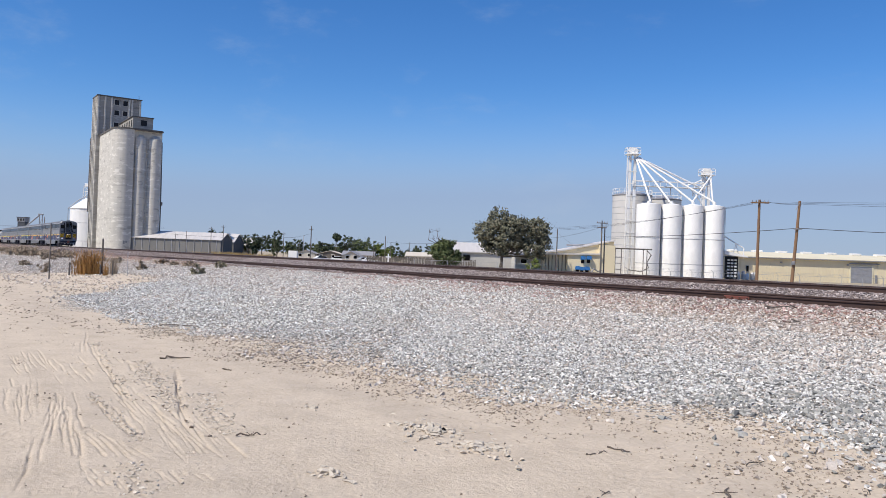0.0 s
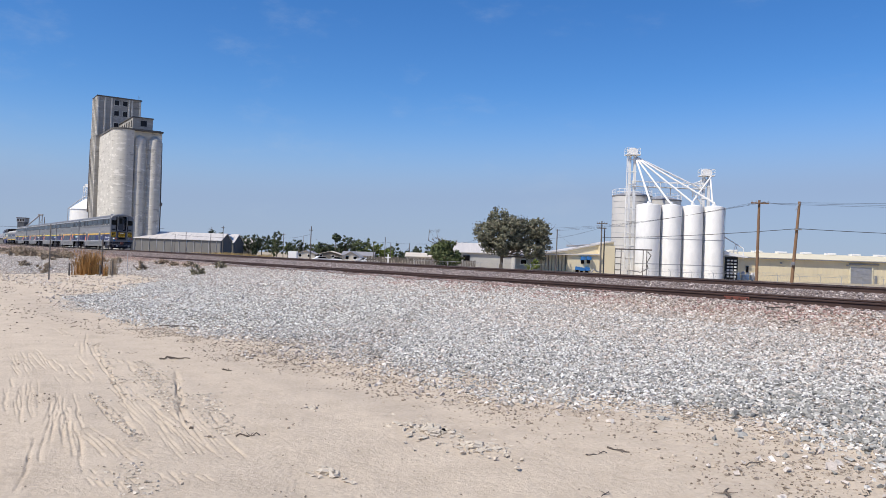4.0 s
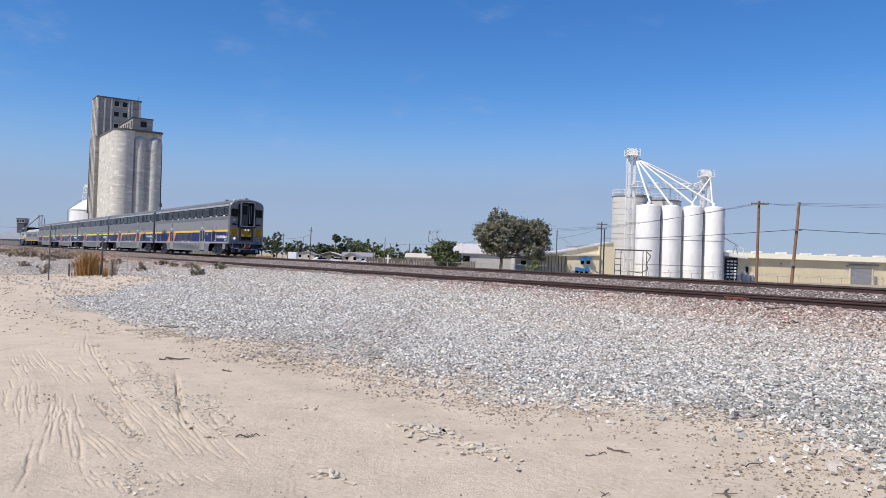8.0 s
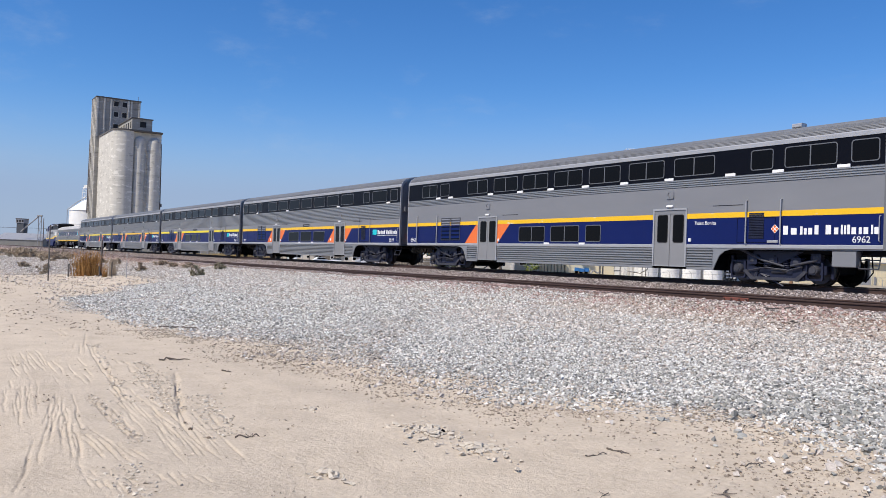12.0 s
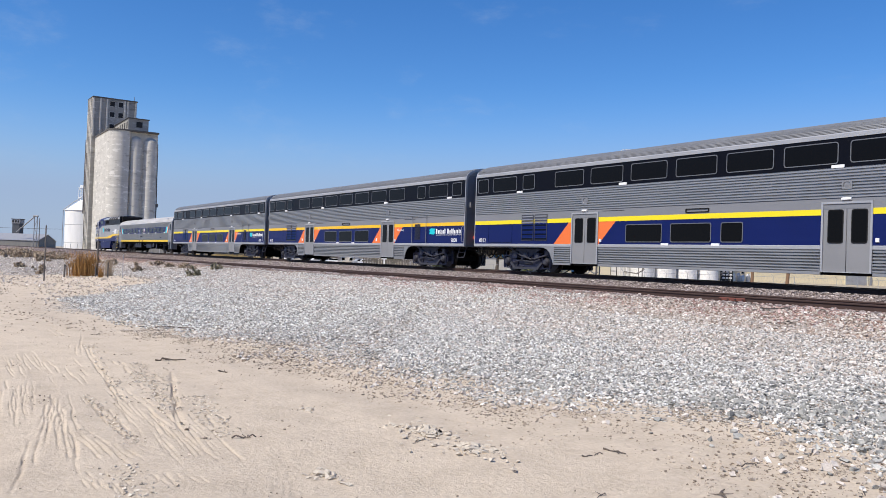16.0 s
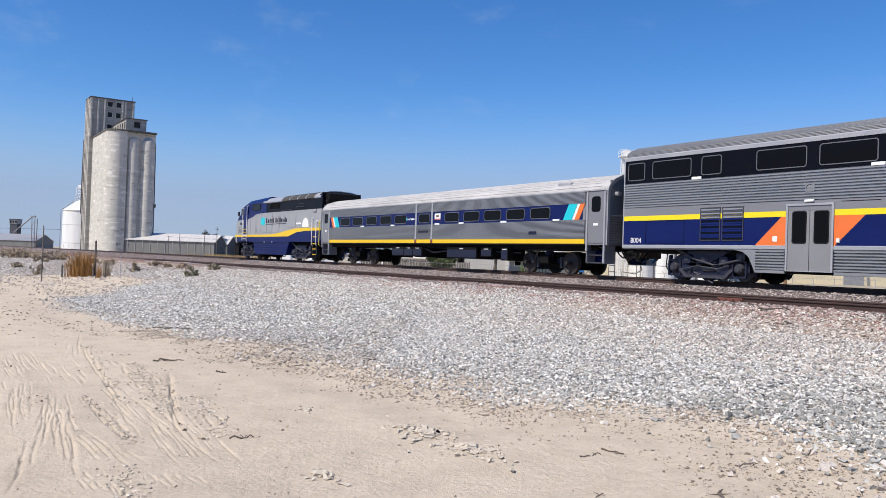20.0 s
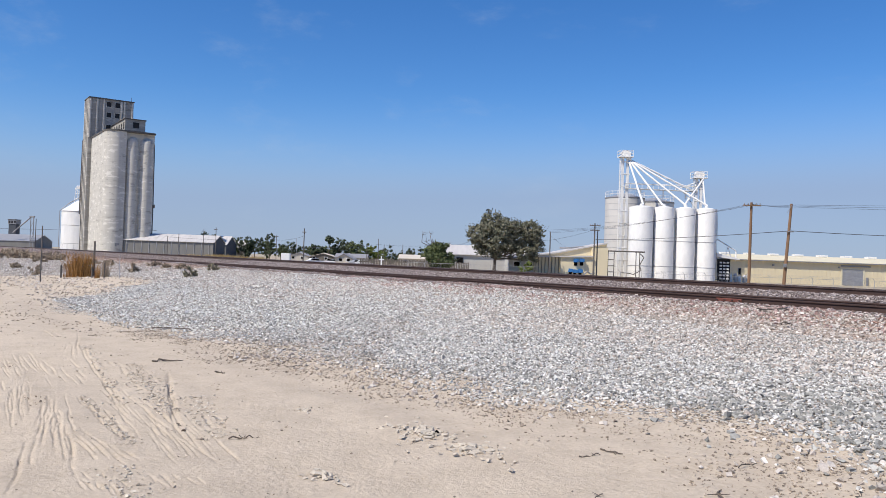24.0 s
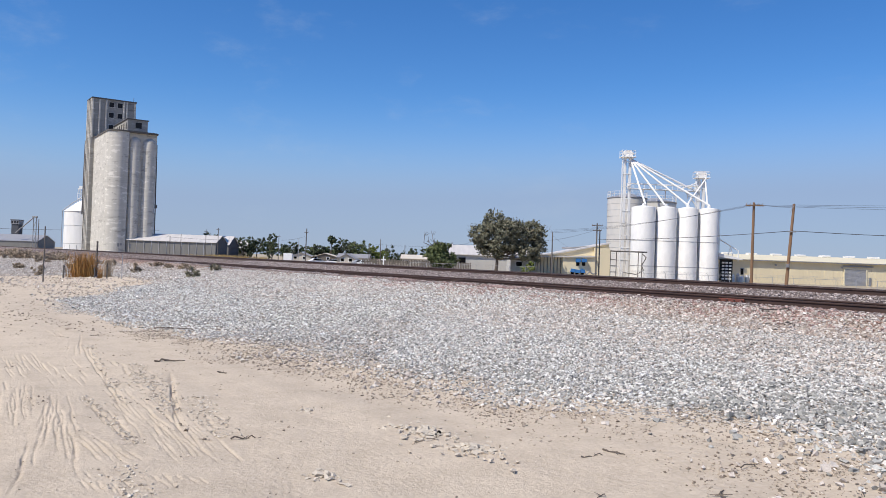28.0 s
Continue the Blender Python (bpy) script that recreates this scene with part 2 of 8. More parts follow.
def ground_mesh():
    xs = spread([(-3500, -900, 400), (-900, -300, 60), (-300, -60, 8), (-60, -24, 1.0), (-24, -18, 0.25), (-18, -9.5, 0.045), (-9.5, -4.6, 0.022), (-4.6, -2.5, 0.09), (-2.5, 2, 0.25), (2, 60, 3), (60, 300, 40), (300, 3500, 400)])
    ys = spread([(-1500, -60, 360), (-60, -4, 4), (-4, -0.2, 0.25), (-0.2, 0.3, 0.06), (0.3, 3.2, 0.0075), (3.2, 4.4, 0.02), (4.4, 14, 0.2), (14, 27, 0.35), (27, 40, 2), (40, 200, 20), (200, 4500, 430)])
    nx, ny = len(xs), len(ys)
    X, Y = np.meshgrid(np.array(xs), np.array(ys))
    Z = np.array([[lie(x, y) for x in xs] for y in ys]) + ruts(X, Y)
    v = np.stack([X, Y, Z], 2).reshape(-1, 3)
    i = (np.arange(ny - 1)[:, None] * nx + np.arange(nx - 1)[None]).ravel()
    f = np.stack([i, i + 1, i + nx + 1, i + nx], 1)
    me = bpy.data.meshes.new("ground")
    me.vertices.add(len(v))
    me.vertices.foreach_set("co", v.astype(np.float32).ravel())
    me.loops.add(f.size)
    me.loops.foreach_set("vertex_index", f.ravel().astype(np.int32))
    me.polygons.add(len(f))
    me.polygons.foreach_set("loop_start", np.arange(0, f.size, 4, dtype=np.int32))
    me.polygons.foreach_set("use_smooth", np.ones(len(f), dtype=bool))
    me.update(calc_edges=True)
    me.validate()
    return me


def ground_material():
    m = material("sand_and_gravel", rough=0.95, spec=0.2)
    pos = coords(m, world_space=True)
    sep = node(m, "SeparateXYZ")
    wire(m, pos, sep.inputs[0])
    X, Y = sep.outputs[0], sep.outputs[1]
    wob = node(m, "TexNoise", Scale=0.35, Detail=5.0, Roughness=0.6)
    mid = node(m, "TexNoise", Scale=2.2, Detail=6.0, Roughness=0.65)
    fine = node(m, "TexNoise", Scale=28.0, Detail=4.0)
    for n in (wob, mid, fine):
        wire(m, pos, n.inputs["Vector"])
    # sand with tyre-pressed streaks
    sand = ramp(m, mid.outputs[0], [(0.25, (0.43, 0.355, 0.272)), (0.55, (0.55, 0.462, 0.362)), (0.8, (0.61, 0.52, 0.412))])
    sand = mix(m, 0.35, sand, ramp(m, fine.outputs[0], [(0.3, (0.38, 0.312, 0.238)), (0.7, (0.60, 0.522, 0.425))]))
    drawn_out = node(m, "Mapping", Scale=(0.05, 0.55, 1.0))
    wire(m, pos, drawn_out.inputs[0])
    drift = node(m, "TexNoise", Scale=1.0, Detail=6.0, Roughness=0.6)
    wire(m, drawn_out.outputs[0], drift.inputs["Vector"])
    sand = mix(m, 1.0, sand, ramp(m, drift.outputs[0], [(0.34, (0.90, 0.90, 0.91)), (0.52, (1.02, 1.02, 1.02)), (0.70, (1.07, 1.07, 1.08))]), "MULTIPLY")
    # gravel
    cell = node(m, "TexVoronoi", Scale=25.0)
    wire(m, pos, cell.inputs["Vector"])
    cell2 = node(m, "TexVoronoi", Scale=7.0)
    wire(m, pos, cell2.inputs["Vector"])
    tone = node(m, "SeparateColor")
    wire(m, cell.outputs["Color"], tone.inputs[0])
    stone = ramp(m, tone.outputs[0], [(0.0, (0.30, 0.29, 0.27)), (0.35, (0.62, 0.60, 0.56)), (0.75, (0.76, 0.74, 0.69)), (1.0, (0.86, 0.84, 0.80))])
    # shade between the stones, multiplied into the gravel colour
    gap_shade = ramp(m, cell.outputs["Distance"], [(0.30, (1, 1, 1)), (0.70, (0.22, 0.20, 0.185))])
    stone = mix(m, 1.0, stone, gap_shade, "MULTIPLY")
    warm = smooth_step(m, calc(m, "ADD", wob.outputs[0], calc(m, "MULTIPLY", Y, 0.020)), 0.58, 0.82)
    stone = mix(m, calc(m, "MULTIPLY", warm, 0.8), stone, mix(m, 1.0, stone, (1.0, 0.78, 0.66), "MULTIPLY"))
    # where the gravel begins
    edge = calc(m, "ADD", Y, calc(m, "MULTIPLY", wob.outputs[0], -3.0))
    edge = calc(m, "ADD", edge, calc(m, "MULTIPLY", mid.outputs[0], -1.2))
    slant = calc(m, "MULTIPLY", smooth_step(m, calc(m, "MULTIPLY", X, -1.0), 24.0, 35.0), -5.6)
    lean = calc(m, "MULTIPLY", smooth_step(m, calc(m, "MULTIPLY", X, -1.0), 0.0, 24.0), 4.0)
    back_again = calc(m, "MULTIPLY", smooth_step(m, calc(m, "MULTIPLY", X, -1.0), 42.0, 50.0), 4.6)
    nearer = calc(m, "MULTIPLY", calc(m, "SUBTRACT", smooth_step(m, calc(m, "MULTIPLY", X, -1.0), 4.0, 6.5), smooth_step(m, calc(m, "MULTIPLY", X, -1.0), 8.0, 10.5)), 0.2)
    edge = calc(m, "ADD", calc(m, "ADD", edge, calc(m, "ADD", slant, back_again)), calc(m, "ADD", lean, nearer))
    rocky = smooth_step(m, edge, 4.4, 6.0)
    speck = calc(m, "GREATER_THAN", tone.outputs[1], calc(m, "SUBTRACT", 1.02, rocky))
    # brown ballast round the tracks
    brown = smooth_step(m, calc(m, "ADD", Y, calc(m, "MULTIPLY", wob.outputs[0], 2.0)), 15.0, 16.8)
    bal = ramp(m, tone.outputs[0], [(0.0, (0.12, 0.095, 0.088)), (0.5, (0.33, 0.265, 0.248)), (1.0, (0.54, 0.47, 0.445))])
    # the ballast takes the same painted shade between its stones
    bal = mix(m, 1.0, bal, gap_shade, "MULTIPLY")
    stone = mix(m, brown, stone, bal)
    rough_mix = node(m, "TexNoise", Scale=7.0, Detail=9.0, Roughness=0.85)
    wire(m, pos, rough_mix.inputs["Vector"])
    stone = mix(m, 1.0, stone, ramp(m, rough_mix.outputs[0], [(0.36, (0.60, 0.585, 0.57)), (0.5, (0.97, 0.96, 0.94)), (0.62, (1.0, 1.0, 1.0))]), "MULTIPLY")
    # rust washed off the siding
    band = calc(m, "MULTIPLY", smooth_step(m, Y, 13.6, 15.2), calc(m, "SUBTRACT", 1.0, smooth_step(m, Y, 17.4, 18.2)))
    band = calc(m, "MULTIPLY", band, smooth_step(m, mid.outputs[0], 0.46, 0.60))
    stone = mix(m, calc(m, "MULTIPLY", band, 0.75), stone, mix(m, 1.0, stone, (0.92, 0.60, 0.52), "MULTIPLY"))
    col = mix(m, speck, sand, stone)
    # beyond the tracks: dry dirt and weeds
    dry = ramp(m, wob.outputs[0], [(0.3, (0.30, 0.25, 0.18)), (0.6, (0.42, 0.36, 0.27)), (0.8, (0.30, 0.27, 0.16))])
    far = smooth_step(m, Y, 25.8, 27.5)
    col = mix(m, far, col, dry)
    paint_in(m, col)
    h = calc(m, "MULTIPLY", calc(m, "SUBTRACT", 1.0, speck), mid.outputs[0])
    h = calc(m, "ADD", h, calc(m, "MULTIPLY", speck, calc(m, "SUBTRACT", 1.2, cell.outputs["Distance"])))
    h = calc(m, "ADD", h, calc(m, "MULTIPLY", fine.outputs[0], 0.3))
    crust = node(m, "TexNoise", Scale=9.0, Detail=8.0, Roughness=0.75)
    wire(m, pos, crust.inputs["Vector"])
    h = calc(m, "ADD", h, calc(m, "MULTIPLY", crust.outputs[0], 0.9))
    bump(m, h, 0.9, 0.03)
    return m


ground = new("ground", ground_mesh())
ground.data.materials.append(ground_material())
tagged(ground, "pale sandy dirt yard with grey gravel and brown ballast", "ground", kind="structure")

rust = worn("rusty_rail", (0.055, 0.030, 0.024), 0.75, 0.0, 0.35, 2.0)
railtop = worn("worn_rail_head", (0.30, 0.27, 0.25), 0.35, 0.8, 0.2, 2.0)
redrust = worn("red_rust", (0.17, 0.055, 0.04), 0.8, 0.0, 0.3, 5.0)
tiewood = worn("tie_timber", (0.10, 0.085, 0.075), 0.9, 0.0, 0.35, 3.0, (1, 6, 6))


def rail_profile(y, top):
    return [(y - 0.07, top - 0.17), (y + 0.07, top - 0.17), (y + 0.07, top - 0.155), (y + 0.012, top - 0.13), (y + 0.012, top - 0.045),
            (y + 0.036, top - 0.03), (y + 0.036, top - 0.004), (y + 0.028, top), (y - 0.028, top), (y - 0.036, top - 0.004),
            (y - 0.036, top - 0.03), (y - 0.012, top - 0.045), (y - 0.012, top - 0.13), (y - 0.07, top - 0.155)]


def track(name, y, top, label, head):
    root = thing(name, pose(0, 0, 0), label, "railway track", kind="structure")
    for side in (-0.7535, 0.7535):
        part("rail", Geo().prism(rail_profile(y + side, top), "x", -1500, 900), rust, root)
        part("rail_head", Geo().rbox(-1500, 900, y + side - 0.024, y + side + 0.024, top - 0.002, top + 0.004, 0.002), head, root)
    return root


main_track = track("main_track", MAIN_Y, RAIL, "main railway track with rusty brown rails on ballast", railtop)
siding = track("siding_track", SIDE_Y, SIDE_RAIL, "rusty disused siding track half buried in gravel", rust)
siding.matrix_basis = pose(-45, 0, 0, 0, -0.185, 0) @ pose(45, 0, 0)      # it climbs a little
# bolted joint bars on the siding
for x0 in (-11.4, -22.6, -34.0, -46.0):
    for side in (-0.7535, 0.7535):
        ex = Geo().rbox(x0 - 0.34, x0 + 0.34, SIDE_Y + side - 0.046, SIDE_Y + side + 0.046, SIDE_RAIL - 0.125, SIDE_RAIL - 0.045, 0.01)
        bar = part("joint_bar", ex, redrust if x0 == -11.4 and side < 0 else rust, siding, "rusted joint bar")
        for k in (-0.3, -0.1, 0.1, 0.3):
            part("bolt", Geo().bar((x0 + k, SIDE_Y + side - 0.08, SIDE_RAIL - 0.085), (x0 + k, SIDE_Y + side + 0.08, SIDE_RAIL - 0.085), 0.018, 6), rust, bar)
tie = Geo().rbox(-0.11, 0.11, -1.28, 1.28, -0.16, 0.0, 0.012, "y").mesh("tie")

# ---------------------------------------------------------------- the train
steel = worn("brushed_stainless", (0.33, 0.335, 0.345), 0.36, 0.5, 0.12, 0.8, (0.4, 1, 3), 60.0, 0.05)
belt_grey = worn("grey_paint", (0.215, 0.22, 0.235), 0.45, 0.15, 0.08, 0.7, (0.5, 1, 2), 60.0, 0.04)
trim_grey = worn("light_trim", (0.42, 0.425, 0.44), 0.4, 0.35, 0.1, 1.0)
roof_grey = worn("roof_steel", (0.21, 0.215, 0.225), 0.5, 0.35, 0.15, 0.8, (0.5, 2, 2))
band_black = worn("window_band", (0.003, 0.0035, 0.007), 0.4, 0.0, 0.2, 0.6, (0.5, 1, 1), 40.0, 0.02, 0.12)
navy = worn("navy_paint", (0.0035, 0.011, 0.090), 0.4, 0.0, 0.15, 0.6, (0.5, 1, 1), 40.0, 0.03, 0.22)
golden = worn("golden_paint", (0.80, 0.52, 0.012), 0.4, 0.0, 0.07, 0.8)
nose_grey = worn("cab_front_steel", (0.185, 0.187, 0.195), 0.4, 0.35, 0.2, 1.2, (1, 1, 0.4), 30.0, 0.05)
# dark portal paint, lowered further to carry the doorway's shade
portal_grey = worn("shaded_portal_paint", (0.06, 0.061, 0.066), 0.55, 0.1, 0.2, 1.5)
yellow = worn("yellow_paint", (0.82, 0.66, 0.012), 0.4, 0.0, 0.06, 0.8)
amber = worn("amber_paint", (0.80, 0.47, 0.012), 0.4, 0.0, 0.08, 0.8)


def peel(m, base, under):
    """Paint that has flaked off in patches."""
    n = node(m, "TexNoise", Scale=1.1, Detail=9.0, Roughness=0.7)
    wire(m, coords(m, (1, 1, 2.5)), n.inputs["Vector"])
    paint_in(m, mix(m, smooth_step(m, n.outputs[0], 0.60, 0.66), base, under))


peel(amber, (0.80, 0.47, 0.012), (0.72, 0.60, 0.38))
orange = worn("orange_paint", (0.80, 0.17, 0.035), 0.4, 0.0, 0.07, 0.8)
white_paint = worn("white_paint", (0.80, 0.80, 0.80), 0.5, 0.0, 0.05)
teal = worn("teal_paint", (0.01, 0.52, 0.60), 0.4, 0.0, 0.05)
door_grey = worn("door_grey", (0.26, 0.26, 0.265), 0.45, 0.2, 0.08, 1.2)
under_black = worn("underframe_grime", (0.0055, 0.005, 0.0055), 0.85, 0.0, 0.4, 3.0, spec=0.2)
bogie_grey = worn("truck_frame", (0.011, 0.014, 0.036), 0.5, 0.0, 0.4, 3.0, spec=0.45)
bogie_light = worn("dusty_steel", (0.062, 0.062, 0.075), 0.5, 0.3, 0.35, 4.0)
wheel_steel = worn("wheel_steel", (0.040, 0.032, 0.028), 0.6, 0.2, 0.35, 4.0)
loco_silver = worn("silver_paint", (0.36, 0.365, 0.37), 0.4, 0.2, 0.08, 0.7, (0.5, 1, 2))
rubber = worn("black_rubber", (0.008, 0.008, 0.009), 0.75, 0.0, 0.3, 3.0, spec=0.2)
comet_roof = worn("pale_roof", (0.44, 0.43, 0.425), 0.6, 0.0, 0.3, 1.6, (0.25, 2, 1), 14.0, 0.2)
blue_hose = worn("blue_hose", (0.02, 0.14, 0.38), 0.5)
glass = material("dark_glass", (0.003, 0.0025, 0.0025), 0.05, 0.0, 0.16)
lamp_on = material("lit_lamp", (0.9, 0.9, 0.85), 0.2)
lamp_on.node_tree.nodes["Principled BSDF"].inputs["Emission Color"].default_value = (1, 0.93, 0.8, 1)
lamp_on.node_tree.nodes["Principled BSDF"].inputs["Emission Strength"].default_value = 1.0
red_box = worn("red_fitting", (0.55, 0.07, 0.03), 0.5)

HALF = pose(0, 0, 0, 0, 0, 180)
SIDES = (Matrix.Identity(4), HALF)


def ribs(z0, z1, pitch, y_in, y_out, flat=0.5):
    """The outline of a corrugated panel, (y, z), from bottom to top and back down its rear."""
    pts, n = [], max(1, round((z1 - z0) / pitch))
    p = (z1 - z0) / n
    for i in range(n):
        a = z0 + i * p
        pts += [(y_in, a), (y_out, a + p * 0.18), (y_out, a + p * (0.18 + flat)), (y_in, a + p * (0.36 + flat))]
    return pts + [(y_in, z1), (y_in + 0.03, z1), (y_in + 0.03, z0)]


frame_grey = worn("window_trim", (0.15, 0.155, 0.165), 0.45, 0.3, 0.12, 1.0)


def window(car, name, x0, x1, z0, z1, y, S, frame=frame_grey, r=0.09, split=False):
    w = part(name, Geo().ring(rounded(x0, x1, z0, z1, r), rounded(x0 + 0.028, x1 - 0.028, z0 + 0.028, z1 - 0.028, r * 0.75), "y", y - 0.016, y + 0.01),
             frame, car, m=S)
    g = Geo().prism(rounded(x0 + 0.03, x1 - 0.03, z0 + 0.03, z1 - 0.03, r * 0.75), "y", y - 0.006, y + 0.012)
    part("pane", g, glass, w, "dark tinted pane")
    if split:
        xm = (x0 + x1) / 2
        part("mullion", Geo().box(xm - 0.02, xm + 0.02, y - 0.012, y, z0 + 0.03, z1 - 0.03), frame, w)


def plate(car, name, poly, mat, S, y0=-1.535, y1=-1.495, label=""):
    return part(name, Geo().prism(poly, "y", y0, y1), mat, car, label, m=S)


def rect(x0, x1, z0, z1):
    return [(x0, z0), (x1, z0), (x1, z1), (x0, z1)]


def wordmark(car, x0, x1, z0, z1, mat, S, y):
    """A brand's lettering as plain upright bars of its size and colour, on a thin base line."""
    bars = [(1.25, 1.0), (1.45, 0.72), (0.6, 0.9), (0.65, 0.72), (0.95, 0.72), (0.95, 1.0), (0.7, 0.0),
            (1.25, 1.0), (0.95, 0.72), (0.45, 1.0), (0.45, 0.95), (0.6, 1.0), (1.0, 0.72), (0.65, 0.72), (1.0, 0.72), (0.45, 0.95), (0.95, 0.72)]
    unit = (x1 - x0) / sum(w for w, h in bars)
    x, root = x0, None
    for w, h in bars:
        if h:
            g = Geo().rbox(x, x + w * unit * 0.62, y - 0.004, y + 0.004, z0, z0 + (z1 - z0) * h, 0.003, "y")
            bar = part("wordmark" if root is None else "bar", g, mat, root or car, "row of plain bars" if root is None else "", m=S if root is None else None)
            root = root or bar
        x += w * unit
    return root


def text_on(car, text, x, z, size, mat, S, y):
    me = words(text, size)
    return part("lettering", me, mat, car, m=S @ pose(x, y, z, 90, 0, 0))


def wheel_mesh(r, w=0.135):
    prof = [(0.06, -w / 2 - 0.06), (0.10, -w / 2 - 0.06), (0.11, -w / 2 - 0.01), (r * 0.55, -w / 2 + 0.03), (r * 0.80, -w / 2 + 0.03), (r * 0.86, -w / 2),
            (r, -w / 2), (r, w / 2 - 0.035), (r + 0.028, w / 2 - 0.02), (r + 0.028, w / 2), (r * 0.8, w / 2), (r * 0.78, w / 2 - 0.05), (0.1, w / 2 - 0.05), (0.1, w / 2)]
    g = Geo().bar((0, -1.1, 0), (0, 1.1, 0), 0.075, 12)
    g.lathe([(a, b - 0.7535) for a, b in prof], n=28, axis="y").lathe([(a, 0.7535 - b) for a, b in prof], n=28, axis="y")
    for k in range(3):      # chalk marks and balance plugs on the web
        a = k * 2.1
        for s in (-1, 1):
            g.lathe([(0.01, s * 0.80), (0.045, s * 0.80), (0.05, s * 0.77)], (r * 0.66 * math.cos(a), 0, r * 0.66 * math.sin(a)), 8, "y")
    return g.mesh("wheelset", True)


WHEELSETS = []
WHEEL, WHEEL_L = wheel_mesh(0.457), wheel_mesh(0.508)


def truck(car, x, base, r, style):
    """A two-axle truck under a car: style 'outside' has frames outside the wheels."""
    h = base / 2
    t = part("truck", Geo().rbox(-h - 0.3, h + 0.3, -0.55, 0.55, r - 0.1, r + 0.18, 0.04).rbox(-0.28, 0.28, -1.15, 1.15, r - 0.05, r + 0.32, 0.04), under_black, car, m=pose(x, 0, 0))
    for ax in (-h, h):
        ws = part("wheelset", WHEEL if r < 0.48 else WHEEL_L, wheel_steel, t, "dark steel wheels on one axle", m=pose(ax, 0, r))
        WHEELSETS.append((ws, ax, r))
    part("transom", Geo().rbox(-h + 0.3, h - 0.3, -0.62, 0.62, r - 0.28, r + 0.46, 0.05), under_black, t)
    for S in SIDES:
        if style == "outside":
            y0, y1 = -1.18, -1.02
            rg = random.Random(int(abs(x) * 10))
            for k in range(9):
                a, b = rg.uniform(-h, h), rg.uniform(r - 0.22, r + 0.5)
                part("brake_rigging", Geo().path([(a, -1.19, b), (a + rg.uniform(-0.35, 0.35), -1.21, b + rg.uniform(-0.2, 0.2)), (a + rg.uniform(-0.5, 0.5), -1.20, b - rg.uniform(0.05, 0.3))], rg.uniform(0.014, 0.03)), bogie_grey if k % 3 else bogie_light, t, m=S)
            arch = [(-h - 0.35, r - 0.12), (-h + 0.28, r - 0.12), (-h + 0.42, r - 0.30), (h - 0.42, r - 0.30), (h - 0.28, r - 0.12), (h + 0.35, r - 0.12),
                    (h + 0.35, r + 0.14), (h - 0.25, r + 0.20), (0.45, r + 0.02), (-0.45, r + 0.02), (-h + 0.25, r + 0.20), (-h - 0.35, r + 0.14)]
            part("side_frame", Geo().prism(arch, "y", y0, y1), bogie_grey, t, m=S)
            for ax in (-h, h):
                part("journal_box", Geo().lathe([(0.05, -1.30), (0.13, -1.30), (0.15, -1.27), (0.17, -1.2), (0.17, -1.0)], (ax, 0, r), 14, "y"), bogie_light, t, m=S)
                part("pedestal", Geo().ring(rounded(ax - 0.27, ax + 0.27, r - 0.30, r + 0.27, 0.06), rounded(ax - 0.22, ax + 0.22, r - 0.25, r + 0.22, 0.05), "y", -1.24, -1.17), bogie_grey, t, m=S)
                part("brake_disc", Geo().lathe([(0.36, -0.93), (0.40, -0.93), (0.40, -0.90), (0.36, -0.90)], (ax, 0, r), 24, "y"), bogie_light, t, m=S)
                part("hanger", Geo().prism([(ax + (0.3 if ax < 0 else -0.3), r - 0.32), (ax + (0.62 if ax < 0 else -0.62), r - 0.36), (ax + (0.75 if ax < 0 else -0.75), r + 0.02), (ax + (0.42 if ax < 0 else -0.42), r + 0.16)], "y", -1.22, -1.19), bogie_grey, t, m=S)
                part("bolt_ring", Geo().lathe([(0.09, -1.33), (0.10, -1.30)], (ax, 0, r), 8, "y"), bogie_light, t, m=S)
            for sx in (-0.34, 0.34):
                part("coil_spring", Geo().lathe([(0.11, 0.0), (0.13, 0.04)] + [(0.10 + 0.03 * (i % 2), 0.06 + i * 0.035) for i in range(10)] + [(0.12, 0.44)], (sx, -1.1, r + 0.02), 12), bogie_grey, t, m=S)
            part("spring_plate", Geo().prism([(-0.62, r + 0.56), (0.95, r + 0.56), (0.5, r + 0.34), (0.1, r + 0.14), (-0.35, r + 0.16)], "y", -1.235, -1.20), bogie_grey, t, m=S)
            part("air_bag", Geo().lathe([(0.20, r + 0.3), (0.26, r + 0.36), (0.26, r + 0.44), (0.2, r + 0.5)], (0, -0.98, 0), 16), rubber, t, m=S)
            part("brake_rod", Geo().path([(-0.9, -1.28, r - 0.06), (-0.3, -1.28, r + 0.06), (0.5, -1.28, r - 0.02), (0.95, -1.28, r + 0.1)], 0.022), bogie_light, t, m=S)
            part("equaliser", Geo().prism([(-h + 0.2, r - 0.06), (-h + 0.5, r - 0.34), (h - 0.5, r - 0.34), (h - 0.2, r - 0.06), (h - 0.3, r - 0.02), (h - 0.56, r - 0.24), (-h + 0.56, r - 0.24), (-h + 0.3, r - 0.02)], "y", -1.28, -1.24), bogie_light, t, m=S)
            for k, (a, b, c, d) in enumerate(((-0.95, -0.6, 0.14, 0.46), (0.55, 0.88, 0.10, 0.38), (-0.28, 0.1, 0.16, 0.40), (h - 0.1, h + 0.22, 0.24, 0.50))):
                bx = part("valve_box", Geo().rbox(a, b, -1.27, -1.08, r + c, r + d, 0.03, "y"), bogie_grey, t, m=S)
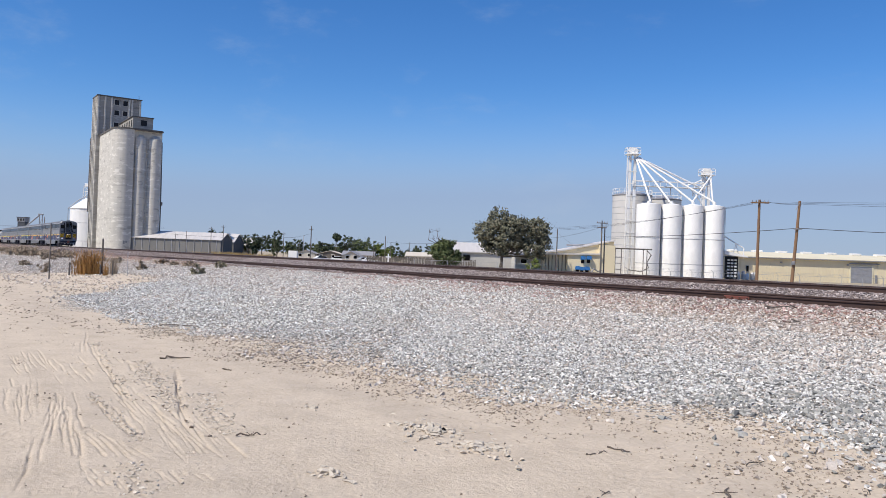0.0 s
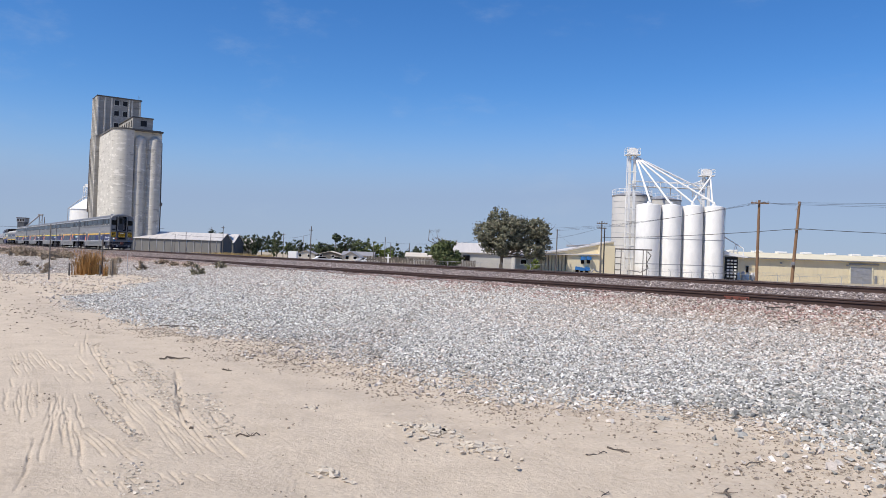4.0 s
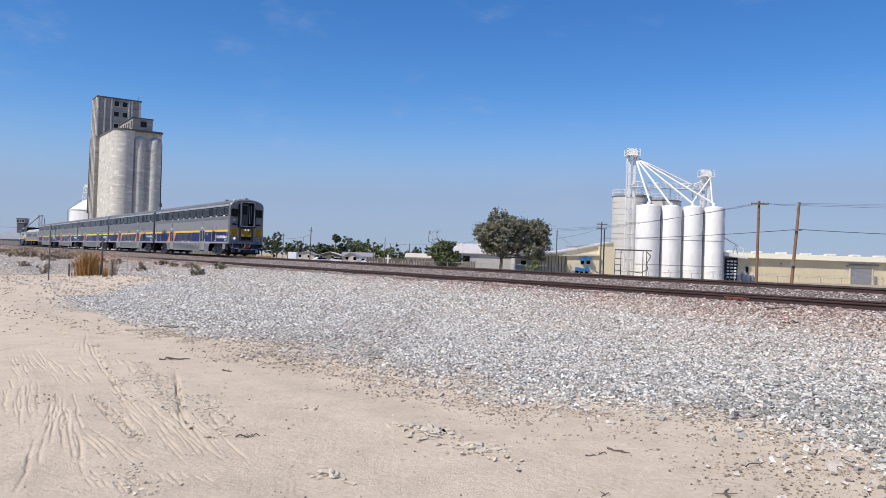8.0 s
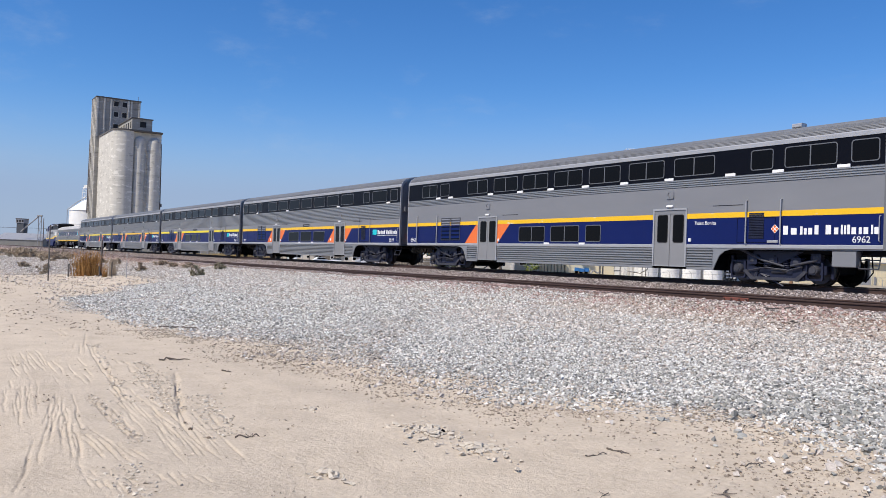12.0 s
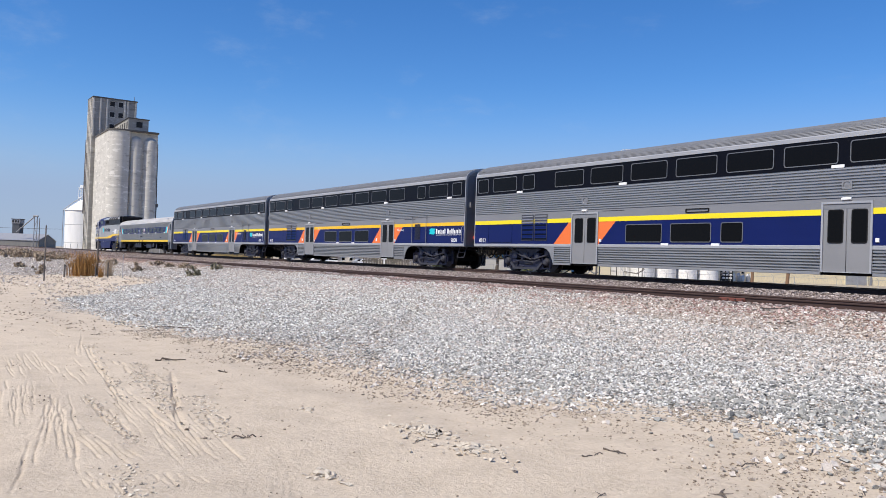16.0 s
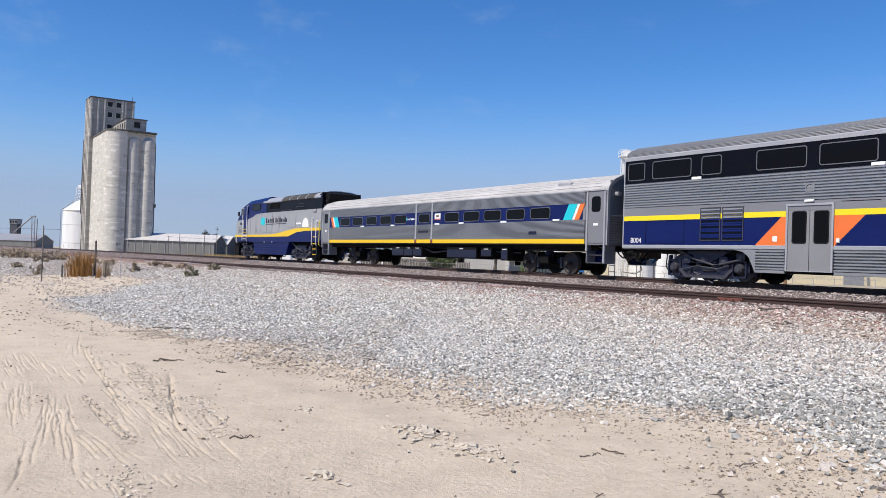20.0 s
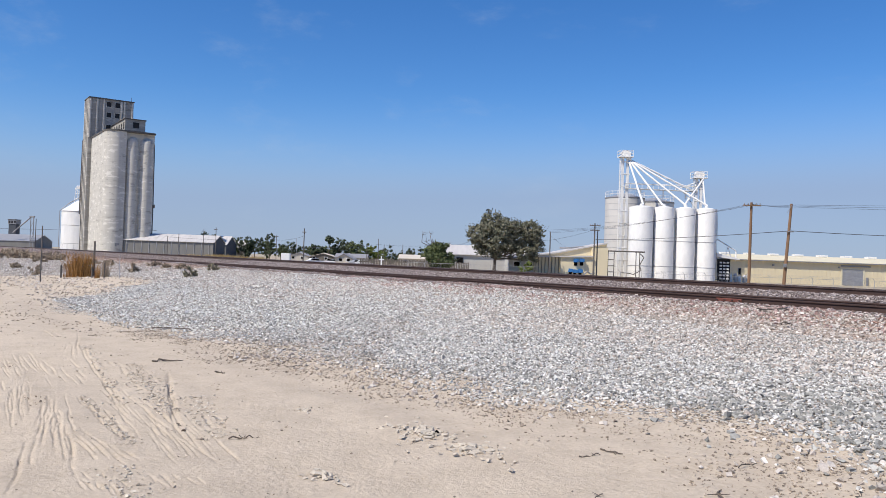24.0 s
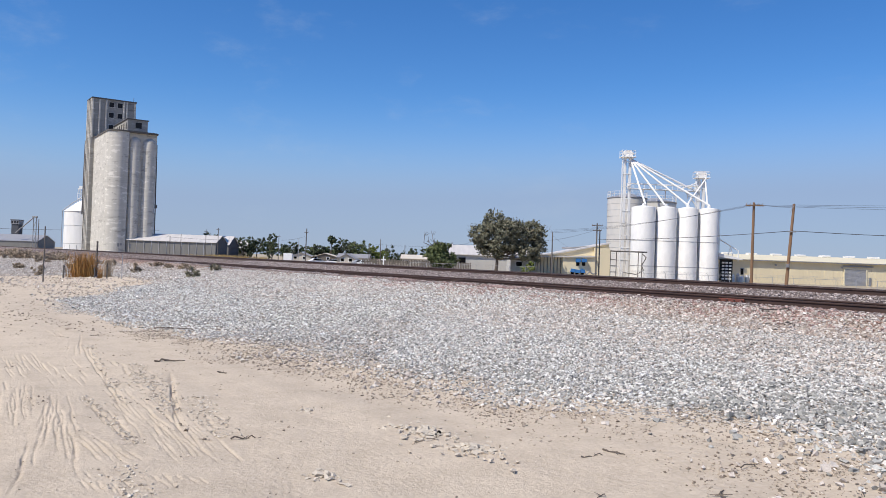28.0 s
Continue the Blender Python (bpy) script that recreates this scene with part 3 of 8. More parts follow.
                part("cover", Geo().lathe([(0.02, -1.285), (0.075, -1.28), (0.09, -1.27)], ((a + b) / 2, 0, r + (c + d) / 2), 10, "y"), bogie_light, bx)
            for q in (-h - 0.42, h + 0.42):
                part("brake_hanger", Geo().rbox(q - 0.05, q + 0.05, -1.0, -0.85, r - 0.24, r + 0.42, 0.02, "z"), bogie_grey, t, m=S)
            part("bolster_end", Geo().rbox(-0.75, 0.75, -1.24, -1.0, r + 0.44, r + 0.58, 0.03), bogie_grey, t, m=S)
            g = Geo().bar((-h - 0.15, -1.26, r + 0.72), (-0.4, -1.26, r + 0.28), 0.045).bar((-0.4, -1.26, r + 0.28), (0.35, -1.26, r + 0.10), 0.035)
            g.bar((h + 0.1, -1.26, r + 0.30), (0.55, -1.26, r + 0.12), 0.04)
            part("damper", g, bogie_light, t, m=S)
            part("brake_cylinder", Geo().lathe([(0.05, -0.28), (0.10, -0.27), (0.10, 0.2), (0.04, 0.26)], (0.15, -1.14, r - 0.05), 12, "x"), bogie_light, t, m=S)
            for k in (-1, 1):
                part("sand_pipe", Geo().path([(k * (h + 0.55), -0.95, r + 0.5), (k * (h + 0.6), -0.95, r), (k * (h + 0.42), -0.85, 0.14)], 0.02), under_black, t, m=S)
        else:
            part("side_frame", Geo().rbox(-h - 0.2, h + 0.2, -0.66, -0.56, r - 0.02, r + 0.2, 0.02), bogie_grey, t, m=S)
            g = Geo().bar((-h + 0.45, -0.98, r - 0.02), (-h + 0.05, -0.98, r + 0.68), 0.05).bar((-h + 0.45, -0.98, r), (-h + 0.8, -0.98, r + 0.7), 0.03)
            part("damper", g, bogie_light, t, m=S)
            part("spring", Geo().lathe([(0.16 + 0.04 * (i % 2), i * 0.06) for i in range(8)], (0.1, -0.92, r + 0.1), 14), bogie_grey, t, m=S)
            for k in (-1, 1):
                part("tread_brake", Geo().rbox(k * (h - 0.56) - 0.06, k * (h - 0.56) + 0.06, -0.86, -0.66, r - 0.2, r + 0.25, 0.02, "z"), bogie_light, t, m=S)
    return t


def coupler(car, x, s):
    g = Geo().rbox(min(x - s * 0.4, x + s * 0.30), max(x - s * 0.4, x + s * 0.30), -0.11, 0.11, 0.74, 0.98, 0.03)
    g.rbox(min(x + s * 0.22, x + s * 0.42), max(x + s * 0.22, x + s * 0.42), -0.19, 0.17, 0.72, 1.02, 0.05)
    part("coupler", g, wheel_steel, car)
    for i, (y, drop) in enumerate(((-0.55, 0.34), (-0.4, 0.42), (-0.28, 0.30), (0.35, 0.4), (0.5, 0.34), (-0.75, 0.26))):
        pts = [(x - s * 0.1 + s * 0.55 * k / 6, y + 0.05 * math.sin(k + i), 1.02 - drop * math.sin(math.pi * k / 6) - 0.03 * (i % 2)) for k in range(7)]
        part("hose", Geo().path(pts, 0.028), rubber if i != 3 else blue_hose, car)


def body_outline(w=1.50, base=1.06):
    right = [(w, base), (w, 4.30), (w - 0.03, 4.44), (w - 0.12, 4.58), (w - 0.30, 4.71), (w - 0.62, 4.83), (w - 1.0, 4.895), (0, 4.92)]
    return [(-y, z) for y, z in right] + [(y, z) for y, z in right[-2::-1]]


COACH_UP = [(-12.36, -11.56), (-11.22, -9.53), (-9.12, -8.33), (-7.06, -5.38), (-5.00, -3.31), (-2.93, -1.24), (-0.87, 0.82), (1.17, 2.87), (3.20, 4.90),
            (5.24, 6.90), (8.20, 8.96), (9.30, 11.02), (11.40, 12.20)]
CAB_UP = [(-11.15, -9.75), (-9.45, -8.65), (-7.10, -5.50), (-5.02, -3.30), (-2.95, -1.30), (-0.92, 0.75), (1.12, 2.78), (3.20, 4.87), (5.30, 6.98), (8.33, 9.12), (9.50, 11.15), (11.55, 12.35)]


def bilevel(name, label, number, stripe, both, cab=False, title=""):
    car = thing(name, pose(0, MAIN_Y, RAIL), label, "rail car", "cars of the passenger train")
    E = 12.50
    j = 0.0 if cab else 0.15                    # the coaches carry their rear doorway further in
    part("body", Geo().prism(body_outline(), "x", -E, E), steel, car)
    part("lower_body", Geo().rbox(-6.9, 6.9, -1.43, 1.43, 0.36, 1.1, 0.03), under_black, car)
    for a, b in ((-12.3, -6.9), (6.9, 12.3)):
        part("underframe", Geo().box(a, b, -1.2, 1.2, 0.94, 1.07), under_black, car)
    # ribbed roof, three strips wide
    arc = [p for p in body_outline(1.515) if p[1] > 4.40]
    skin = []
    for (ya, za), (yb, zb) in zip(arc, arc[1:]):
        n = max(1, round(math.hypot(yb - ya, zb - za) / 0.06))
        nv = Vector((za - zb, yb - ya)).normalized() * 0.02
        for i in range(n):
            for u, k in ((0.0, 0), (0.2, 1), (0.7, 1), (0.9, 0)):
                w = (i + u) / n
                skin.append((ya + (yb - ya) * w + nv.x * k, za + (zb - za) * w + nv.y * k))
    skin.append(arc[-1])
    g = Geo().prism(skin + [(y * 0.96, z - 0.06) for y, z in reversed(arc)], "x", -E + 0.04, E - 0.04)
    part("roof", g, roof_grey, car, "ribbed grey roof")
    for S in SIDES:
        near = S is SIDES[0]
        part("cornice", Geo().prism([(-1.50, 4.28), (-1.54, 4.285), (-1.545, 4.40), (-1.50, 4.44)], "x", -E, E), trim_grey, car, m=S)
        plate(car, "window_band", rect(-E, E, 3.445, 4.28), band_black, S, -1.525)
        for x0, x1 in (CAB_UP if cab else COACH_UP):
            window(car, "upper_window", x0, x1, 3.55, 4.19, -1.525, S, split=cab and x1 - x0 > 1.2)
        low = 3.16 if cab else 2.56
        part("ribbed_panel", Geo().prism(ribs(low, 3.445, 0.072 if cab else 0.089, -1.503, -1.556, 0.46), "x", -E, E), steel, car, m=S)
        if cab:
            plate(car, "smooth_panel", rect(-E, E, 2.56, 3.16), belt_grey, S)
        plate(car, "letterboard", rect(-E, E, 2.255, 2.56), belt_grey, S)
        for x in (-9.3, -3.3, 4.9, 11.2) if not cab else (-9.6, -8.5, -5.25, -3.1, -1.1, 0.95, 3.0, 5.1, 7.6, 9.3, 11.35):
            part("reflector", Geo().rbox(x - 0.19, x + 0.19, -1.56, -1.53, 3.43, 3.52, 0.01, "y"), white_paint, car, m=S)
        z0, z1 = 1.215, 2.085
        # stripe and navy field, broken by doors and slanted orange wedges
        for a, b in ((-E, -6.15 + j), (-4.65 + j, 4.45), (5.92, E)):
            plate(car, "stripe", rect(a, b, z1, 2.255), stripe, S, -1.538)
        plate(car, "navy_panel", [(-E, z0), (-7.18 + j, z0), (-6.3 + j, z1), (-E, z1)], navy, S)
        plate(car, "wedge", [(-7.18 + j, z0), (-6.15 + j, z0), (-6.15 + j, z1), (-6.3 + j, z1)], orange, S)
        plate(car, "wedge", [(-4.65 + j, z0), (-4.62 + j, z0), (-3.76 + j, z1), (-4.65 + j, z1)], orange, S)
        if both:
            plate(car, "navy_panel", [(-4.62 + j, z0), (3.43, z0), (4.33, z1), (-3.76 + j, z1)], navy, S)
            plate(car, "wedge", [(3.43, z0), (4.45, z0), (4.45, z1), (4.33, z1)], orange, S)
            plate(car, "wedge", [(5.92, z0), (5.95, z0), (6.8, z1), (5.92, z1)], orange, S)
            plate(car, "navy_panel", [(5.95, z0), (E, z0), (E, z1), (6.8, z1)], navy, S)
        else:
            plate(car, "navy_panel", [(-4.62 + j, z0), (4.45, z0), (4.45, z1), (-3.76 + j, z1)], navy, S)
            plate(car, "navy_panel", rect(5.92, E, z0, z1), navy, S)
        for k, (x0, x1) in enumerate(((-3.10, -1.40), (-1.03, 0.66), (1.03, 1.86)) if not both else ((-2.88, -1.17), (-0.80, 0.91), (1.28, 2.99))):
            window(car, "lower_window", x0, x1, 1.29, 1.95, -1.535, S, r=0.07, split=cab and k < 2)
        for x in (-1.25, 0.85) if not both else (-0.98, 1.10):
            part("reflector", Geo().rbox(x - 0.17, x + 0.15, -1.56, -1.53, 1.18, 1.26, 0.01, "y"), white_paint, car, m=S)
        # sill and ribbed skirt with swept ends
        for a, b in ((-E, -6.15 + j), (-4.65 + j, 4.44), (5.93, E)):
            part("sill", Geo().rbox(a, b, -1.555, -1.48, 1.09, 1.213, 0.015), trim_grey, car, m=S)
        for a, b in ((-7.0, -6.17 + j), (-4.63 + j, 4.43), (5.94, 7.0)):
            part("ribbed_skirt", Geo().prism(ribs(0.46, 1.09, 0.09, -1.462, -1.545, 0.48), "x", a, b), steel, car, m=S)
            part("skirt_edge", Geo().rbox(a, b, -1.53, -1.48, 0.36, 0.46, 0.01), steel, car, m=S)
        for s in (-1, 1):
            plate(car, "skirt_sweep", [(s * 7.0, 0.36), (s * 7.02, 0.37), (s * 7.12, 0.6), (s * 7.25, 0.85), (s * 7.45, 1.0), (s * 7.85, 1.09), (s * 7.0, 1.09)], steel, S)
        # sliding doors
        for dx in (-5.40 + j, 5.185):
            part("door_frame", Geo().ring(rect(dx - 0.74, dx + 0.74, 0.44, 2.46), rect(dx - 0.68, dx + 0.68, 0.46, 2.40), "y", -1.56, -1.49), trim_grey, car, m=S)
            for sx in (-1, 1):
                a, b = sorted((dx + sx * 0.008, dx + sx * 0.68))
                d = part("door", Geo().rbox(a, b, -1.53, -1.49, 0.46, 2.40, 0.01, "z"), door_grey, car, m=S)
                part("door_window", Geo().prism(rounded(a + 0.15, b - 0.10, 1.29, 2.22, 0.06), "y", -1.536, -1.52), glass, d, "tall dark pane")
                part("door_edge", Geo().ring(rounded(a + 0.13, b - 0.08, 1.27, 2.24, 0.07), rounded(a + 0.16, b - 0.11, 1.30, 2.21, 0.06), "y", -1.54, -1.525), rubber, d)
            part("door_lamp", Geo().rbox(dx - 0.14, dx + 0.14, -1.60, -1.53, 2.49, 2.57, 0.02), white_paint, car, m=S)
            part("loudspeaker", Geo().ring(rounded(dx - 0.15, dx + 0.15, 2.80, 3.06, 0.04), rounded(dx - 0.11, dx + 0.11, 2.84, 3.02, 0.09), "y", -1.57, -1.53)
                 .lathe([(0.02, -1.562), (0.09, -1.556), (0.11, -1.54)], (dx, 0, 2.93), 14, "y"), belt_grey, car, m=S)
            part("control_box", Geo().rbox(dx + 0.83, dx + 0.93, -1.57, -1.53, 1.3, 1.42, 0.01), white_paint, car, m=S)
        # louvres over the truck and other hatches
        for a, b in ((-9.25 + j, -8.46 + j), (-8.40 + j, -7.60 + j)):
            lv = part("louvre", Geo().ring(rect(a, b, 1.36, 2.46), rect(a + 0.03, b - 0.03, 1.39, 2.43), "y", -1.555, -1.53), bogie_light, car, m=S)
            for i in range(16):
                z = 1.40 + i * 0.064
                part("slat", Geo().prism([(-1.555, z), (-1.535, z + 0.012), (-1.535, z + 0.054), (-1.54, z + 0.054)], "x", a + 0.03, b - 0.03), (navy if i % 3 else band_black) if z < 2.08 else (belt_grey if i % 2 else bogie_light), lv)
        for a, b in ((-11.45, -9.75), (7.9, 9.25)):
            part("hatch_outline", Geo().ring(rect(a, b, 1.27, 2.07), rect(a + 0.015, b - 0.015, 1.285, 2.055), "y", -1.541, -1.53), band_black, car, m=S)
        part("small_louvre", Geo().prism(ribs(1.40, 2.22, 0.05, -1.535, -1.552), "x", 8.05 + (0.28 if cab else 0.0), 8.58 + (0.28 if cab else 0.0)), bogie_grey, car, m=S)
        for x in (7.85, 9.22) if not cab else (-11.5, -9.6, 8.25, 9.45):
            part("grab_rail", Geo().path([(x, -1.53, 1.23), (x, -1.60, 1.25), (x, -1.60, 2.60), (x, -1.53, 2.62)], 0.022 if cab else 0.015, 6), trim_grey if cab else belt_grey, car, m=S)
        part("corner_rail", Geo().path([(12.42, -1.54, 1.3), (12.42, -1.62, 1.33), (12.42, -1.62, 2.0), (12.42, -1.54, 2.03)], 0.014), trim_grey, car, m=S)
        if not cab:
            part("vent", Geo().ring(rounded(-0.40, 0.56, 2.30, 2.44, 0.03), rounded(-0.36, 0.52, 2.33, 2.41, 0.03), "y", -1.56, -1.53), rubber, car, m=S)
        for a, b in ((-4.3, -3.2), (6.95, 8.1)):
            part("notice", Geo().box(a, b, -1.54, -1.53, 2.475, 2.495), band_black, car, "thin row of small dark print", m=S)
        # lettering at the ends
        y = -1.542
        if cab:
            em = part("emblem", Geo().prism([(9.10, 1.70), (9.24, 1.56), (9.38, 1.70), (9.24, 1.84)], "y", y - 0.003, y + 0.004), white_paint, car, "white diamond emblem with orange squares", m=S)
            for ex, ez in ((9.17, 1.70), (9.31, 1.70), (9.24, 1.63), (9.24, 1.77)):
                part("square", Geo().prism([(ex - 0.05, ez), (ex, ez - 0.05), (ex + 0.05, ez), (ex, ez + 0.05)], "y", y - 0.006, y), orange, em)
            wordmark(car, 9.52, 12.45, 1.52, 1.79, white_paint, S, y)
            part("white_box", Geo().rbox(11.05, 11.75, -1.50, -1.25, 0.58, 1.04, 0.02), belt_grey, car, "plain pale grey box", m=S)
            part("step_plate", Geo().rbox(9.0, 9.36, -1.57, -1.53, 1.27, 1.35, 0.01), trim_grey, car, m=S)
        else:
            part("emblem", Geo().prism([(9.46, 1.70), (9.86, 1.66), (10.0, 1.74), (9.94, 1.84), (10.0, 1.96), (9.60, 1.98), (9.46, 1.90), (9.52, 1.82)], "y", y - 0.004, y + 0.004), teal, car, "angular emblem", m=S)
            wordmark(car, 10.08, 12.30, 1.70, 1.94, white_paint, S, y)
        if not cab:
            part("small_print", Geo().box(10.08, 12.30, y - 0.002, y + 0.004, 1.625, 1.645), white_paint, car, m=S)
        text_on(car, number, 11.64 if cab else 11.42, 1.285, 0.26, white_paint, S, y)
        text_on(car, number, -12.15, 1.285, 0.26, white_paint, S, y)
        if title:
            text_on(car, title, 6.25, 1.87, 0.17, white_paint, S, y)
        if both:
            for x in (-6.5 + j, 3.95):
                part("access_sign", Geo().rbox(x - 0.08, x + 0.08, y - 0.004, y + 0.004, 1.33, 1.5, 0.02, "y"), white_paint, car, m=S)
        part("steps", Geo().path([(12.3, -1.2, 1.05), (12.3, -1.35, 0.55), (11.75, -1.35, 0.55), (11.75, -1.2, 1.05)], 0.02).bar((12.3, -1.3, 0.8), (11.75, -1.3, 0.8), 0.018), bogie_light, car, m=S)
        for dx in (-9.07, 9.07):
            part("air_tank", Geo().lathe([(0.05, -0.45), (0.13, -0.42), (0.13, 0.42), (0.05, 0.45)], (dx * 0.885, -1.0, 0.86), 12, "x"), under_black, car, m=S)
    for k, s in enumerate((-1, 1)):
        if cab and s > 0:
            cab_front(car, E)
            continue
        # end wall: posts, cap over the roof and a bellows between the cars
        x = s * E
        cap = [(y * 1.0, z) for y, z in body_outline(1.535, 1.08)]
        inner = [(y * 0.93, 1.08 + (z - 1.08) * 0.975) for y, z in cap]
        part("end_frame", Geo().ring(cap, inner, "x", min(x, x + s * 0.05), max(x, x + s * 0.05)), trim_grey, car)
        part("end_wall", Geo().box(min(x, x + s * 0.012), max(x, x + s * 0.012), -1.42, 1.42, 1.1, 4.5), belt_grey, car)
        bell = Geo()
        for i in range(5):
            q = 0.03 * (i % 2)
            bell.ring(rounded(-0.62 - q, 0.62 + q, 2.5 - q, 4.62 + q, 0.12), rounded(-0.5, 0.5, 2.62, 4.5, 0.1), "x", x + s * (0.012 + i * 0.08), x + s * (0.012 + i * 0.08 + 0.078))
        part("bellows", bell, rubber, car)
        part("junction_box", Geo().rbox(min(x + s * 0.015, x + s * 0.13), max(x + s * 0.015, x + s * 0.13), -1.28, -1.0, 2.95, 3.2, 0.02), belt_grey, car)
        part("marker_lamp", Geo().rbox(min(x + s * 0.015, x + s * 0.22), max(x + s * 0.015, x + s * 0.22), -0.98, -0.78, 1.42, 1.6, 0.02), red_box, car)
        part("end_hose", Geo().path([(x + s * 0.2, -0.88, 1.42), (x + s * 0.33, -0.86, 1.2), (x + s * 0.30, -0.84, 0.95), (x + s * 0.4, -0.82, 0.7)], 0.025), rubber, car)
        coupler(car, x, s)
    for x in (-9.07, 9.07):
        truck(car, x, 2.59, 0.457, "outside")
    return car


def stripes_panel(car, y0, y1, z0, z1, x, up, name="hazard_panel"):
    p = part(name, Geo().rbox(x, x + 0.012, y0, y1, z0, z1, 0.005), amber, car, "amber panel with black diagonal stripes")
    w, h = y1 - y0, z1 - z0
    n = 5
    for i in range(-n, n):
        a, b = i / n * 1.3, i / n * 1.3 + 0.13
        poly = []
        for u, v in ((a, 0), (b, 0), (b + 1.0, 1), (a + 1.0, 1)):
            poly.append((u, v))
        # clip the slanted band to the panel
        c = []
        for k in range(9):
            v = k / 8
            lo, hi = max(0, a + v), min(1, b + v)
            if hi > lo:
                c.append((lo, hi, v))
        if len(c) < 2:
            continue
        pts = [(lo, v) for lo, hi, v in c] + [(hi, v) for lo, hi, v in reversed(c)]
        pts = [(y0 + (u if up else 1 - u) * w, z0 + v * h) for u, v in pts]
        part("stripe", Geo().prism(pts, "x", x + 0.012, x + 0.017), band_black, p)
    return p


def cab_front(car, E):
    """The driving end: rounded front with a central doorway, windows, hazard panels and lamps."""
    out = body_outline(1.55, 1.06)
    mid = [(y * 0.985, 1.06 + (z - 1.06) * 0.993) for y, z in out]
    front = [(y * 0.93, 1.06 + (z - 1.06) * 0.972) for y, z in out]
    n = len(out)
    g = Geo()
    v = [(E, *p) for p in out] + [(E + 0.10, *p) for p in mid] + [(E + 0.20, *p) for p in front]
    g.add(v, [(j * n + i, j * n + (i + 1) % n, (j + 1) * n + (i + 1) % n, (j + 1) * n + i) for j in range(2) for i in range(n)] + [tuple(range(2 * n, 3 * n))])
    part("cab_nose", g, nose_grey, car, "rounded grey cab front")
    x = E + 0.20
    for a, b, r in ((-1.38, -0.70, 0.1), (0.70, 1.38, 0.1)):
        w = part("windscreen", Geo().ring(rounded(a, b, 3.40, 4.06, r), rounded(a + 0.05, b - 0.05, 3.45, 4.01, r * 0.8), "x", x - 0.02, x + 0.02), rubber, car)
        part("pane", Geo().prism(rounded(a + 0.04, b - 0.04, 3.44, 4.02, r * 0.8), "x", x - 0.03, x + 0.008), glass, w)
        part("wiper", Geo().path([(x + 0.03, a + 0.1, 4.12), (x + 0.03, (a + b) / 2, 3.95), (x + 0.03, (a + b) / 2 + 0.08, 3.6)], 0.012), rubber, w)
        stripes_panel(car, min(a, b) + 0.02 if a < 0 else 0.78, -0.76 if a < 0 else 1.36, 1.73, 2.43, x, a < 0)
        part("side_lamp", Geo().rbox(x, x + 0.1, (a + b) / 2 - 0.13, (a + b) / 2 + 0.13, 2.98, 3.22, 0.03).lathe([(0.02, x + 0.12), (0.09, x + 0.11), (0.1, x + 0.08)], (0, (a + b) / 2, 3.1), 12, "x"), belt_grey, car)
        part("number_board", Geo().rbox(x, x + 0.03, (a + b) / 2 - 0.22, (a + b) / 2 + 0.2, 2.68, 2.8, 0.01), band_black, car, "dark number board")
        part("ditch_lamp", Geo().lathe([(0.1, x), (0.13, x + 0.04), (0.13, x + 0.1), (0.11, x + 0.12)], (0, (a + b) / 2 - 0.02, 1.52), 16, "x"), trim_grey, car)
        part("ditch_lens", Geo().lathe([(0.085, x + 0.115), (0.06, x + 0.135), (0.01, x + 0.14)], (0, (a + b) / 2 - 0.02, 1.52), 16, "x"), lamp_on if a < 0 else bogie_light, car, "lit lamp" if a < 0 else "unlit lamp")
        part("tail_lamp", Geo().rbox(x, x + 0.08, (a + b) / 2 + 0.18, (a + b) / 2 + 0.38, 1.46, 1.58, 0.02), red_box, car)
    # central doorway standing proud
    p = x + 0.30
    part("portal", Geo().ring(rounded(-0.62, 0.62, 2.55, 4.68, 0.16), rounded(-0.53, 0.53, 2.62, 4.59, 0.12), "x", x - 0.02, p), portal_grey, car)
    part("portal_rim", Geo().ring(rounded(-0.625, 0.625, 2.545, 4.685, 0.16), rounded(-0.575, 0.575, 2.60, 4.635, 0.13), "x", p, p + 0.015), trim_grey, car)
    for q in (-0.72, 0.72):
        part("portal_bracket", Geo().rbox(x, x + 0.08, q - 0.06, q + 0.06, 2.5, 4.5, 0.02, "z"), under_black, car)
    # black back and dark door: the recess's shade put in as colour
    part("portal_back", Geo().box(x, x + 0.02, -0.56, 0.56, 2.6, 4.62), under_black, car)
    d = part("end_door", Geo().rbox(x + 0.02, x + 0.06, -0.50, 0.12, 2.62, 4.55, 0.01), portal_grey, car)
    part("door_window", Geo().prism(rounded(-0.38, 0.02, 3.6, 4.35, 0.06), "x", x + 0.055, x + 0.066), glass, d)
    part("handrail", Geo().bar((x + 0.14, 0.2, 2.8), (x + 0.14, 0.2, 4.4), 0.018).bar((x + 0.14, 0.34, 2.8), (x + 0.14, 0.34, 4.4), 0.018), trim_grey, car)
    part("curtain", Geo().prism(rect(0.24, 0.5, 2.64, 4.56), "x", x + 0.02, x + 0.05), rubber, car)
    part("threshold", Geo().rbox(x, p + 0.03, -0.66, 0.66, 2.44, 2.56, 0.02), bogie_grey, car)
    part("apron", Geo().rbox(x, x + 0.03, -0.62, 0.62, 1.3, 2.44, 0.02, "x"), portal_grey, car)
    pn = part("chevron_panel", Geo().rbox(x + 0.03, x + 0.045, -0.42, 0.42, 1.72, 2.36, 0.005), amber, car, "amber panel with black chevrons")
